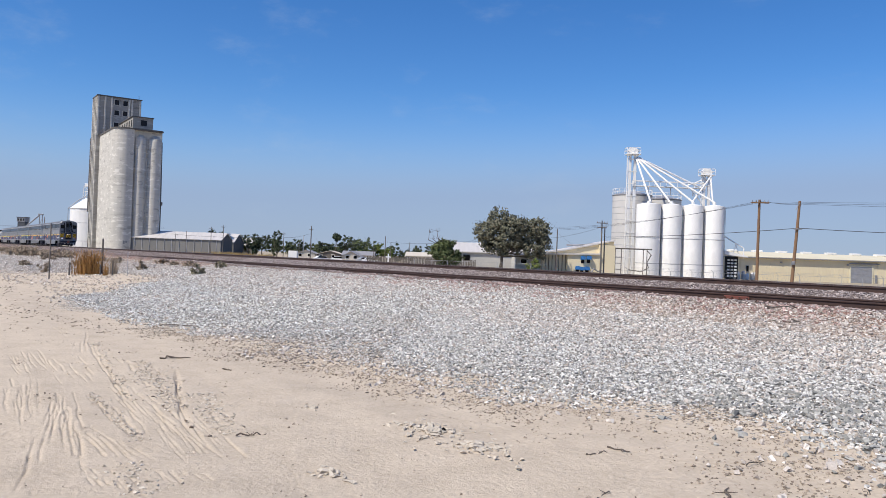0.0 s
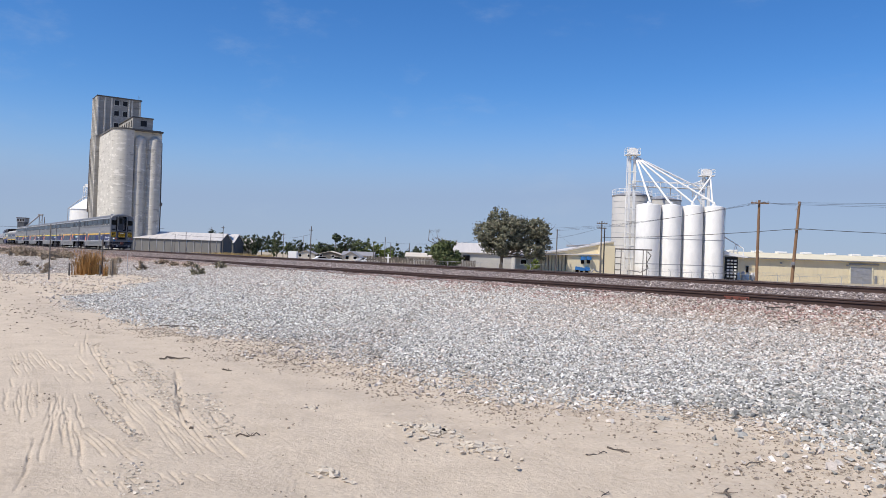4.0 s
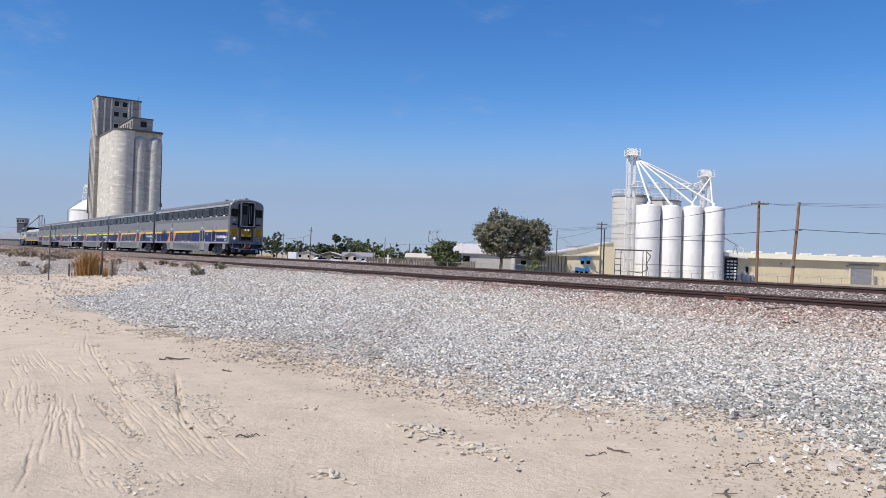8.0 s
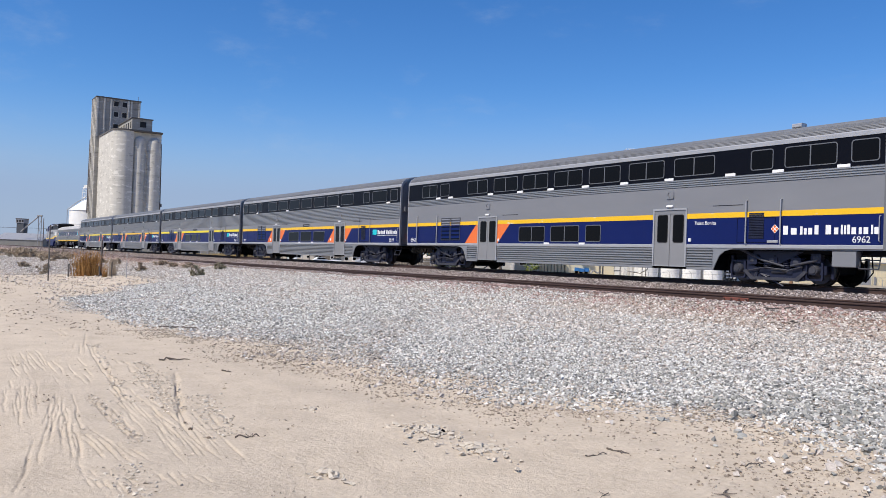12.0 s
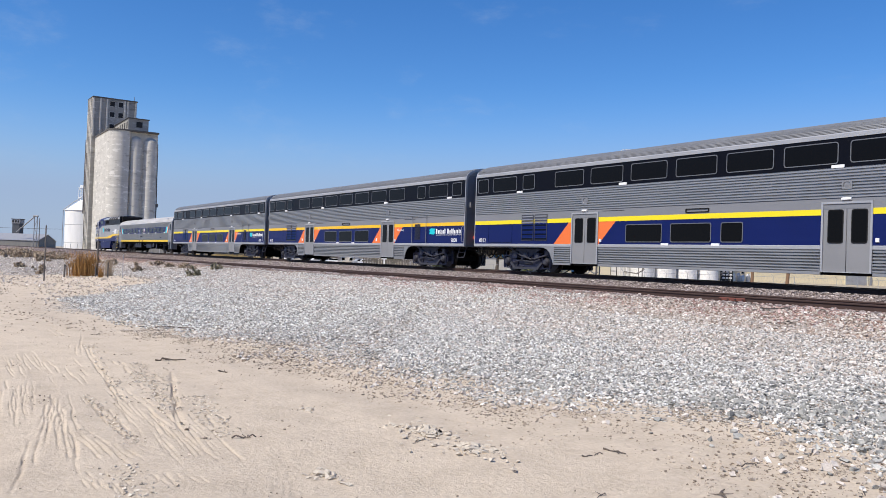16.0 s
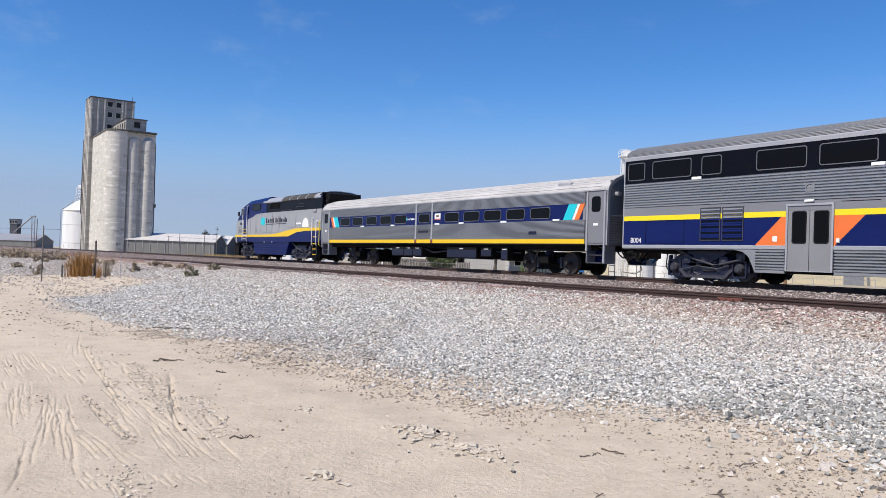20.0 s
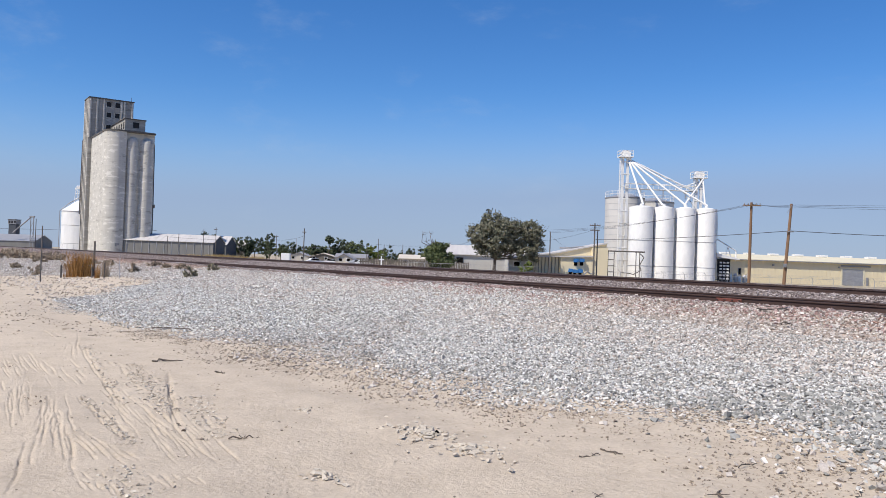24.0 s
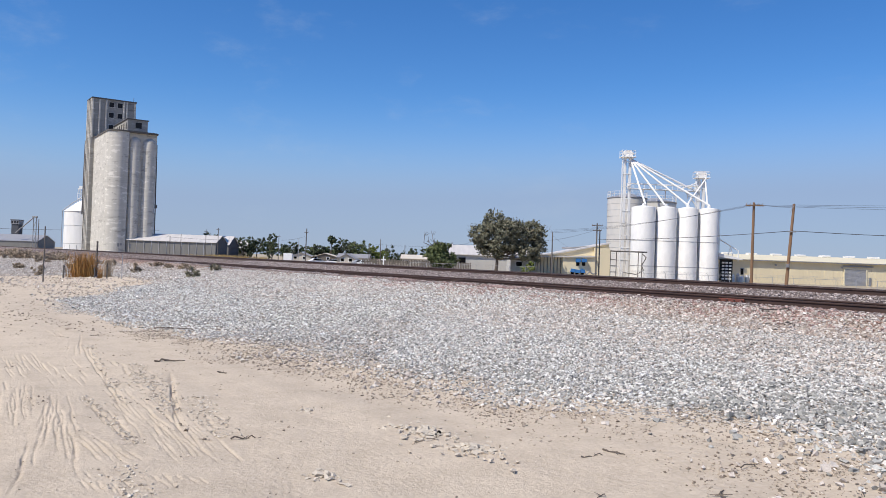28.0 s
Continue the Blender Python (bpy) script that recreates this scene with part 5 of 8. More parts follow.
        for k in range(5):
            part("nose_slot", Geo().rbox(-6.25 + k * 0.2, -6.20 + k * 0.2, y - 0.010, y, 1.98, 2.32, 0.008, "z"), bogie_light, car, m=S)
        for k in range(7):
            part("body_seam", Geo().box(-3.6 + k * 1.12, -3.585 + k * 1.12, y - 0.009, y, 1.95, 3.2), belt_grey, car, m=S)
    part("tail", Geo().rbox(9.18, 9.24, -1.40, 1.40, 2.2, 3.5, 0.03), loco_silver, car)
    part("tail_stripe", Geo().rbox(9.18, 9.25, -1.41, 1.41, 2.04, 2.2, 0.02), golden, car)
    part("tail_apron", Geo().rbox(9.18, 9.24, -1.40, 1.40, 1.3, 2.04, 0.03), navy, car)
    for z in (2.5, 2.8, 3.1, 3.4, 3.7, 4.0, 4.3):
        part("rung", Geo().path([(9.24, -1.25, z), (9.30, -1.25, z), (9.30, -0.85, z), (9.24, -0.85, z)], 0.014), trim_grey if z < 3.5 else bogie_light, car)
    part("tail_lamp", Geo().rbox(8.05, 8.45, -1.56, -1.46, 3.26, 3.44, 0.03), trim_grey, car)
    for z in (0.45, 0.8, 1.15, 1.6):
        part("step_edge", Geo().rbox(8.08, 8.62, -1.53, -1.49, z, z + 0.05, 0.01), golden, car)
    part("frame", Geo().box(-6.8, 9.1, -1.1, 1.1, 1.0, 1.5), under_black, car)
    part("pilot", Geo().prism([(-6.7, 0.2), (-7.6, 0.18), (-7.72, 0.9), (-7.62, 1.3), (-6.6, 1.5)], "y", -1.25, 1.25), under_black, car, "black pilot plough")
    coupler(car, 9.0, 1)
    part("front_coupler", Geo().rbox(-8.2, -7.5, -0.15, 0.15, 0.74, 1.0, 0.04), wheel_steel, car)
    for x in (-4.55, 5.7):
        truck(car, x, 2.74, 0.508, "outside")
    return car


TRAIN = []


def couple(car, k, extra=0.0):
    TRAIN.append((car, 12.745 + 25.91 * k + extra))


couple(bilevel("cab_car", "double-deck grey cab car with navy band and amber stripe", "6962", amber, False, True, "Point Bonita"), 0)
couple(bilevel("coach_car", "double-deck grey coach with amber stripe and orange wedges", "8019", amber, True), 1)
couple(bilevel("coach_car", "double-deck grey coach with yellow stripe and one orange doorway", "8812", yellow, False), 2)
couple(bilevel("coach_car", "double-deck grey coach with amber stripe and three lower windows", "8030", amber, True, False, "New River"), 3)
couple(bilevel("coach_car", "double-deck grey coach with yellow stripe next to the low coach", "8004", yellow, True, False, "San Gabriel River"), 4)
couple(single_level("low_coach", "single-deck stainless coach with pale roof and navy window band"), 5)
couple(locomotive("locomotive", "grey and navy diesel locomotive with curved yellow stripe"), 6, 8.95 - 12.955)

# ---------------------------------------------------------------- beyond the tracks: grain elevator
def concrete_material(name, shade):
    """Cast concrete with the bands of its pours, blotches, pale patches and run-off streaks."""
    m = material(name, rough=0.9, spec=0.2)
    co = coords(m)

    def cloud(scale, stretch, detail, rough):
        st = node(m, "Mapping", Scale=stretch)
        wire(m, co, st.inputs[0])
        n = node(m, "TexNoise", Scale=scale, Detail=detail, Roughness=rough)
        wire(m, st.outputs[0], n.inputs["Vector"])
        return n.outputs[0]
    pour = cloud(1.0, (0.03, 0.03, 0.6), 5.0, 0.75)
    blotch = cloud(0.18, (1, 1, 1), 7.0, 0.65)
    streak = cloud(1.0, (0.9, 0.9, 0.05), 5.0, 0.6)
    patch = cloud(0.5, (0.6, 0.6, 1.7), 6.0, 0.6)
    tone = lambda *c: tuple(v * shade for v in c)
    col = ramp(m, pour, [(0.30, tone(0.37, 0.35, 0.31)), (0.43, tone(0.53, 0.505, 0.45)), (0.58, tone(0.61, 0.585, 0.525)), (0.72, tone(0.46, 0.44, 0.39))])
    col = mix(m, 0.35, col, ramp(m, blotch, [(0.3, tone(0.36, 0.345, 0.32)), (0.7, tone(0.62, 0.595, 0.55))]))
    col = mix(m, 0.25, col, ramp(m, streak, [(0.35, tone(0.33, 0.32, 0.30)), (0.65, tone(0.58, 0.56, 0.52))]))
    col = mix(m, calc(m, "MULTIPLY", smooth_step(m, patch, 0.57, 0.63), 0.7), col, tone(0.74, 0.715, 0.66))
    col = mix(m, calc(m, "MULTIPLY", smooth_step(m, calc(m, "SUBTRACT", 1.0, patch), 0.58, 0.66), 0.7), col, tone(0.29, 0.275, 0.25))
    paint_in(m, col)
    bump(m, pour, 0.3, 0.08)
    return m


concrete = concrete_material("old_concrete", 1.0)
# same concrete at 0.62: the end faces' shade is put into its colour
shaded_concrete = concrete_material("concrete_with_shade", 0.62)
roof_tar = worn("tar_edge", (0.10, 0.095, 0.09), 0.9)
void = worn("dark_opening", (0.02, 0.02, 0.022), 0.9)
pipe_dark = worn("dark_pipe", (0.11, 0.10, 0.10), 0.7)
white_steel = worn("white_steel", (0.76, 0.755, 0.74), 0.5, 0.0, 0.10, 0.5, (1, 1, 0.3), 25.0, 0.05)
silo_white = worn("weathered_silo_white", (0.78, 0.77, 0.75), 0.6, 0.0, 0.10, 1.6, (1, 1, 0.5), 9.0, 0.05)
bin_grey = worn("grey_bin", (0.60, 0.58, 0.55), 0.55, 0.1, 0.12, 0.4, (1, 1, 0.4))
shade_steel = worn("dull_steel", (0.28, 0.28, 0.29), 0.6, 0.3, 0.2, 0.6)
cream = worn("cream_siding", (0.70, 0.61, 0.42), 0.7, 0.0, 0.07, 0.4, (1, 1, 0.3))
cream_roof = worn("cream_roof", (0.66, 0.60, 0.44), 0.7, 0.0, 0.08, 0.4)
pale_roof = worn("pale_metal_roof", (0.60, 0.57, 0.545), 0.5, 0.1, 0.12, 0.5, (3, 0.3, 1))
grey_wall = worn("grey_corrugated", (0.21, 0.205, 0.195), 0.7, 0.1, 0.2, 0.5, (1, 1, 0.2))
dark_wall = worn("dark_wall_and_gable_shade", (0.075, 0.08, 0.09), 0.8, 0.0, 0.25, 0.8)
beige_wall = worn("beige_wall", (0.55, 0.50, 0.43), 0.8, 0.0, 0.12, 0.8)
house_wall = worn("house_wall", (0.50, 0.485, 0.45), 0.8, 0.0, 0.12, 0.8)
shingle_roof = worn("shingle_roof", (0.25, 0.25, 0.27), 0.9, 0.0, 0.2, 1.0)
pole_wood = worn("pole_wood", (0.22, 0.13, 0.075), 0.9, 0.0, 0.3, 2.0, (1, 1, 0.08))
pole_grey = worn("weathered_pole", (0.14, 0.125, 0.115), 0.9, 0.0, 0.3, 2.0, (1, 1, 0.08))
cable = worn("cable", (0.05, 0.05, 0.055), 0.7)
galv = worn("galvanised", (0.42, 0.42, 0.43), 0.5, 0.5, 0.15)
blue_awning = worn("blue_canvas", (0.03, 0.16, 0.42), 0.8)
timber = worn("fence_timber", (0.155, 0.135, 0.115), 0.9, 0.0, 0.25, 1.0)
GROUND_FAR = -0.6


def arc_pts(cx, cy, r, a0, a1, n):
    return [(cx + r * math.cos(radians(a0 + (a1 - a0) * i / n)), cy + r * math.sin(radians(a0 + (a1 - a0) * i / n))) for i in range(n + 1)]


def grain_elevator():
    e = thing("grain_elevator", pose(-293, 59, lie(-290, 55)), "tall weathered concrete grain elevator with round bins and headhouse", "grain elevator")
    x1 = 17.6                                   # end face, towards the camera
    plan = [(-17.5, -7.0)] + arc_pts(x1 - 4.1, -2.9, 4.1, -90, 0, 12) + [(x1 - 0.2, -0.8), (x1 - 1.4, -0.5), (x1 - 1.4, 8.5), (-17.5, 8.5)]
    part("bin_block", Geo().prism(plan, "z", 0, 41.0), concrete, e, smooth=True)
    for cy, r in ((1.50, 2.0), (6.15, 2.35)):
        prof = [(r, 0), (r, 37.4)] + [(r * math.cos(radians(a)), 37.4 + 2.4 * math.sin(radians(a))) for a in (15, 30, 45, 60, 75, 88)]
        part("round_bin", Geo().lathe(prof, (x1 - 1.9, cy, 0), 28), concrete, e, smooth=True)
    part("roof_slab", Geo().prism([(-17.7, -7.2)] + arc_pts(x1 - 4.1, -2.9, 4.3, -90, 0, 12) + [(x1 + 0.2, 7.7), (x1 - 0.6, 8.7), (-17.7, 8.7)], "z", 41.0, 41.5), roof_tar, e, "dark roof edge")
    part("headhouse", Geo().box(-17.6, -9.0, -8.2, 6.7, 0, 55.5), shaded_concrete, e)
    part("headhouse_roof", Geo().rbox(-17.9, -8.7, -8.5, 7.0, 55.5, 55.9, 0.1), roof_tar, e)
    for y in (-7.9, -5.6, -3.4, 2.6, 3.6, 6.3):
        part("pilaster", Geo().rbox(-9.05, -8.72, y - 0.28, y + 0.28, 41.4, 55.4, 0.05, "z"), concrete, e)
    for x in (-17.2, -14.6, -12.0, -9.4):
        part("pilaster", Geo().rbox(x - 0.28, x + 0.28, -8.5, -8.15, 0, 55.4, 0.05, "z"), concrete, e)
    for z in (52.8, 49.0, 44.6):
        for y in (-1.7, 1.2):
            w = part("window", Geo().ring(rect(y - 0.95, y + 0.95, z, z + 2.05), rect(y - 0.8, y + 0.8, z + 0.12, z + 1.9), "x", -9.0, -8.85), concrete, e)
            part("pane", Geo().box(-9.0, -8.93, y - 0.8, y + 0.8, z + 0.12, z + 1.9), void, w, "dark empty window")
        for x in (-15.9, -10.7):
            part("side_window", Geo().box(x - 0.6, x + 0.6, -8.25, -8.18, z, z + 1.5), void, e)
    part("gallery", Geo().box(-9.0, 13.0, -0.6, 6.0, 41.5, 45.9), shaded_concrete, e)
    part("gallery_roof", Geo().rbox(-8.7, 13.3, -0.9, 6.3, 45.9, 46.25, 0.08), roof_tar, e)
    for k in range(5):
        part("gallery_window", Geo().box(-4 + k * 3.6, -2.6 + k * 3.6, -0.66, -0.59, 42.8, 45.0), void, e)
    part("end_window", Geo().box(12.98, 13.05, 2.0, 4.0, 43.2, 45.1), void, e)
    part("drain_pipe", Geo().bar((-18.2, -8.6, 14), (-18.0, -8.4, 41), 0.3).bar((-15.8, -8.55, 0), (-15.8, -8.55, 36), 0.12), pipe_dark, e)
    part("spout_pipe", Geo().path([(x1 - 3, 8.9, 38), (x1 - 2.4, 9.0, 17.0), (x1 - 2.4, 9.0, 0.2)], 0.2), pipe_dark, e)
    part("spout_box", Geo().rbox(x1 - 3.0, x1 - 1.9, 8.5, 9.5, 16.2, 17.4, 0.08), pipe_dark, e)
    part("railing", Geo().path([(-8.6, -7.0, 41.4), (-8.6, -7.0, 42.5), (4, -7.0, 42.5), (4, -7.0, 41.4)], 0.05), pipe_dark, e)
    part("mast", Geo().bar((-9.4, 5.9, 55.8), (-9.4, 5.9, 57.4), 0.08), pipe_dark, e)
    # dark graffiti marks at the base, added as thin raised plates
    for k, y in enumerate((-3.0, -2.2, 0.6, 5.1, 5.9)):
        part("base_patch", Geo().rbox(x1 - 0.1 if k < 2 else x1 + 0.0, (x1 + 0.04) if k < 2 else x1 + 0.38, y - 0.3, y + 0.3, 2.6 + 0.4 * (k % 2), 3.7, 0.05), shade_steel, e, "dark graffiti mark")
    return e


grain_elevator()


def white_storage():
    s = thing("white_grain_bin", site(-150.4, 335, GROUND_FAR), "large white steel grain bin with conical roof", "grain bin")
    part("shell", Geo().lathe([(9.0, 0), (9.0, 17.4)], n=48), white_steel, s, smooth=True)
    for z in (3.6, 11.2):
        part("hoop", Geo().lathe([(9.02, z), (9.07, z + 0.04), (9.07, z + 0.12), (9.02, z + 0.16)], n=48), galv, s)
    for k in range(7):
        a = radians(-150 + 20 * k)
        part("stiffener", Geo().rbox(9.0 * math.cos(a) - 0.07, 9.0 * math.cos(a) + 0.07, 9.0 * math.sin(a) - 0.07, 9.0 * math.sin(a) + 0.07, 0, 3.2, 0.02, "z"), galv, s)
    part("cone_roof", Geo().lathe([(9.3, 17.3), (4.0, 21.4), (1.2, 22.8), (1.2, 23.5), (0.3, 23.8)], n=48), white_steel, s)
    part("ladder", Geo().bar((-8.6, -4.4, 0), (-8.6, -4.4, 17.4), 0.12).path([(-8.6, -4.4, 17.4), (-5, -3.0, 21), (-2, -2, 23)], 0.18), shade_steel, s)
    g = Geo()
    for dx in (-1.4, 1.4):
        for dy in (-1.2, 1.2):
            g.bar((-2.7 + dx, dy, 21), (-2.7 + dx * 0.8, dy * 0.8, 27.5), 0.14)
    for z in (23, 25, 27.2):
        g.path([(-4.0, -1.1, z), (-1.4, -1.1, z), (-1.4, 1.1, z), (-4.0, 1.1, z), (-4.0, -1.1, z)], 0.1)
    g.bar((-4.0, -1.1, 22), (-1.4, -1.1, 25), 0.1).bar((-1.4, -1.1, 25), (-4.0, -1.1, 27.2), 0.1)
    part("top_frame", g, white_steel, s)
    part("top_box", Geo().rbox(-3.6, -1.8, -0.9, 0.9, 27.2, 28.4, 0.1), white_steel, s)


white_storage()


def gabled(name, m, w, d, h, rise, wall, roof, label, category, ribs_n=0, gable=None, along=True, overhang=0.35):
    """A shed: width along x, depth along y; ridge along x (along) or along y."""
    b = thing(name, m, label, category)
    if along:
        sec, ax, lo, hi = [(0, 0), (d, 0), (d, h), (d / 2, h + rise), (0, h)], "x", 0, w
        part("wall_shell", Geo().prism(sec, ax, lo, hi), wall, b)
        for y0, y1, za, zb in ((-overhang, d / 2, h - overhang * rise / (d / 2), h + rise), (d + overhang, d / 2, h - overhang * rise / (d / 2), h + rise)):
            part("roof_slope", Geo().prism([(y0, za), (y1, zb), (y1, zb + 0.12), (y0, za + 0.12)], "x", -overhang, w + overhang), roof, b)
        if gable:
            part("gable_end", Geo().prism(sec, "x", w, w + 0.06), gable, b)
        for k in range(ribs_n):
            x = (k + 0.5) * w / ribs_n
            part("roof_rib", Geo().prism([(-overhang, h - overhang * rise / (d / 2) + 0.12), (d / 2, h + rise + 0.12), (d / 2, h + rise + 0.2), (-overhang, h - overhang * rise / (d / 2) + 0.2)], "x", x - 0.08, x + 0.08), roof, b)
    else:
        sec = [(0, 0), (w, 0), (w, h), (w / 2, h + rise), (0, h)]
        part("wall_shell", Geo().prism(sec, "y", 0, d), wall, b)
        for x0, x1 in ((-overhang, w / 2), (w + overhang, w / 2)):
            za = h - overhang * rise / (w / 2)
            part("roof_slope", Geo().prism([(x0, za), (x1, h + rise), (x1, h + rise + 0.12), (x0, za + 0.12)], "y", -overhang, d + overhang), roof, b)
        if gable:
            part("gable_end", Geo().prism(sec, "y", -0.06, 0), gable, b)
    return b


# long pale-roofed sheds beside the elevator, along the line
FAR1 = lie(-250, 85)
# the right gable gets a near-black plate: its shade put into the colour
b = gabled("storage_shed", site(-112, 262, -0.6), 37.5, 14, 5.3, 2.4, grey_wall, pale_roof, "long storage shed with pale metal roof and shade-darkened gable end", "shed", 18, dark_wall)
for k in range(15):
    part("wall_post", Geo().rbox(1 + k * 2.5, 1.2 + k * 2.5, -0.12, 0.02, 0, 5.2, 0.03, "z"), galv, b)
gabled("storage_shed", site(-108, 280, -0.6), 33, 14, 5.0, 3.0, grey_wall, pale_roof, "second long shed with pale roof behind the first", "shed", 14, dark_wall)
gabled("small_barn", site(-79.5, 300, -0.6), 6, 9, 4.2, 2.6, grey_wall, pale_roof, "small grey barn with pale roof", "barn", 4, house_wall)
# far-left yard
s = thing("tower_block", site(-243, 450, GROUND_FAR), "small grey concrete tower with flat cap", "tower")
part("shaft", Geo().rbox(-2.3, 1.9, 0, 4.4, 0, 14.2, 0.1, "z"), dark_wall, s)
part("cap", Geo().rbox(-2.6, 2.2, -0.3, 4.7, 14.2, 16.6, 0.1, "z"), shade_steel, s)
for k in range(3):
    part("cap_window", Geo().box(-2.2 + k * 1.5, -1.2 + k * 1.5, -0.36, -0.29, 14.7, 16.0), void, s)
part("cap_roof", Geo().rbox(-2.8, 2.4, -0.5, 4.9, 16.6, 16.9, 0.1, "z"), roof_tar, s)
gabled("far_shed", site(-246, 430, GROUND_FAR), 26, 20, 4.6, 3.6, grey_wall, galv, "far grey shed with a rounded metal roof", "shed", 6)
gabled("far_shed", site(-262, 440, GROUND_FAR), 14, 20, 4.0, 2.0, grey_wall, galv, "far low grey shed with metal roof", "shed", 4)
s = thing("grain_conveyor", site(-226, 430, GROUND_FAR), "slanting grain conveyor on a steel frame", "conveyor")
part("belt", Geo().bar((-6, 0, 9), (3.6, 0, 17.6), 0.35), shade_steel, s)
for x, z in ((3.6, 18.4), (5.2, 18.0)):
    part("leg", Geo().bar((x, 0, 0), (x, 0, z), 0.22), shade_steel, s)
part("head", Geo().rbox(3.0, 5.6, -0.5, 0.5, 17.6, 18.4, 0.1), shade_steel, s)
part("brace", Geo().path([(3.6, 0, 4), (5.2, 0, 8), (3.6, 0, 12), (5.2, 0, 16)], 0.12), shade_steel, s)


# ---------------------------------------------------------------- white mill with its silos
def white_silo(r, d, rad, h):
    s = thing("white_silo", site(r, d, GROUND_FAR), "smooth white steel silo with two seams beside its fellows", "silo", "row of white silos")
    part("shell", Geo().lathe([(rad, 0), (rad, h - 0.1), (rad * 0.985, h)], n=40), silo_white, s, smooth=True)
    part("top", Geo().lathe([(rad * 0.985, h), (rad * 0.5, h + 0.22), (0.3, h + 0.3)], n=40), white_steel, s, smooth=True)
    for z in (2.3, 6.6):
        part("seam", Geo().lathe([(rad + 0.002, z), (rad + 0.03, z + 0.02), (rad + 0.03, z + 0.10), (rad + 0.002, z + 0.12)], n=40), galv, s)
    part("hatch", Geo().lathe([(0.28, h + 0.2), (0.28, h + 0.6), (0.1, h + 0.66)], n=14), white_steel, s)
    part("ladder", Geo().bar((rad + 0.08, -0.5, 0.3), (rad + 0.08, -0.5, h), 0.04).bar((rad + 0.08, -0.1, 0.3), (rad + 0.08, -0.1, h), 0.04), galv, s)


for r, rad in ((34.75, 2.02), (38.62, 1.75), (42.30, 1.68), (45.90, 1.68)):
    white_silo(r, 133, rad, 12.35)
# dark posts added in the silo gaps: shade as colour, and the pipe there
for r in (36.85, 40.45, 44.05, 47.75):
    s = thing("shade_post", site(r, 134.0, GROUND_FAR), "dark post for the shade and pipe between the white silos", "pipe", "pipes between the silos")
    part("shaft", Geo().rbox(-0.20, 0.20, -0.2, 0.2, 0, 11.6, 0.05, "z"), pipe_dark, s)
    part("cap", Geo().rbox(-0.26, 0.26, -0.26, 0.26, 11.6, 11.9, 0.05, "z"), galv, s)


def tall_bin(r, d, rad, h, mat):
    s = thing("grain_bin", site(r, d, GROUND_FAR), "broad pale grey steel grain bin with a railed roof", "grain bin", "tall grain bins")
    part("shell", Geo().lathe([(rad, 0), (rad, h)], n=48), mat, s, smooth=True)
    for k in range(12):
        z = 0.9 + k * (h - 1) / 12
        part("ring", Geo().lathe([(rad + 0.002, z), (rad + 0.035, z + 0.04), (rad + 0.002, z + 0.08)], n=48), galv, s)
    part("eave", Geo().lathe([(rad + 0.02, h - 0.25), (rad + 0.10, h - 0.1), (rad + 0.10, h)], n=48), shade_steel, s)
    part("roof", Geo().lathe([(rad + 0.1, h), (0.5, h + 0.9)], n=48), galv, s)
    g = Geo()
    for k in range(20):
        a = 2 * math.pi * k / 20
        g.bar((rad * math.cos(a), rad * math.sin(a), h), (rad * math.cos(a), rad * math.sin(a), h + 1.1), 0.035, 5)
    for z in (0.55, 1.1):
        g.path([(rad * math.cos(2 * math.pi * k / 20), rad * math.sin(2 * math.pi * k / 20), h + z) for k in range(21)], 0.035, 5)
    part("railing", g, white_steel, s)


tall_bin(35.0, 146, 3.6, 14.9, bin_grey)
tall_bin(42.0, 151, 3.6, 14.7, bin_grey)


def grain_leg(r, d, base, top, name, label):
    s = thing(name, site(r, d, GROUND_FAR), label, "bucket elevator")
    for x in (-0.45, 0.45):
        part("leg_tube", Geo().rbox(x - 0.22, x + 0.22, -0.25, 0.25, base, top - 1.2, 0.03, "z"), white_steel, s)
    n = int((top - base) / 2.2)
    for k in range(n):
        z = base + 1 + k * 2.2
        part("tie_bar", Geo().rbox(-0.8, 0.8, -0.3, 0.3, z, z + 0.12, 0.02), white_steel, s)
    part("ladder_cage", Geo().bar((-0.95, -0.35, base), (-0.95, -0.35, top - 1), 0.05).bar((-0.95, 0.1, base), (-0.95, 0.1, top - 1), 0.05), white_steel, s)
    part("platform", Geo().rbox(-1.25, 1.25, -1, 1, top - 1.3, top - 1.15, 0.02), white_steel, s)
    g = Geo()
    for x, y in ((-1.2, -0.95), (1.2, -0.95), (1.2, 0.95), (-1.2, 0.95), (0, -0.95)):
        g.bar((x, y, top - 1.2), (x, y, top - 0.1), 0.04)
    for z in (-0.6, -0.1):
        g.path([(-1.2, -0.95, top + z), (1.2, -0.95, top + z), (1.2, 0.95, top + z), (-1.2, 0.95, top + z), (-1.2, -0.95, top + z)], 0.04)
    part("platform_rail", g, white_steel, s)
    part("head", Geo().prism([(-0.8, top - 1.15), (0.8, top - 1.15), (0.85, top - 0.4), (0.45, top), (-0.45, top), (-0.85, top - 0.4)], "y", -0.45, 0.45), white_steel, s)
    part("motor", Geo().lathe([(0.1, 0), (0.25, 0.05), (0.25, 0.5), (0.1, 0.55)], (0.8, 0, top - 0.6), 12, "y"), shade_steel, s)
    return s


leg = grain_leg(33.3, 139.5, 0.0, 22.9, "bucket_elevator", "tall white bucket elevator leg with railed head platform")
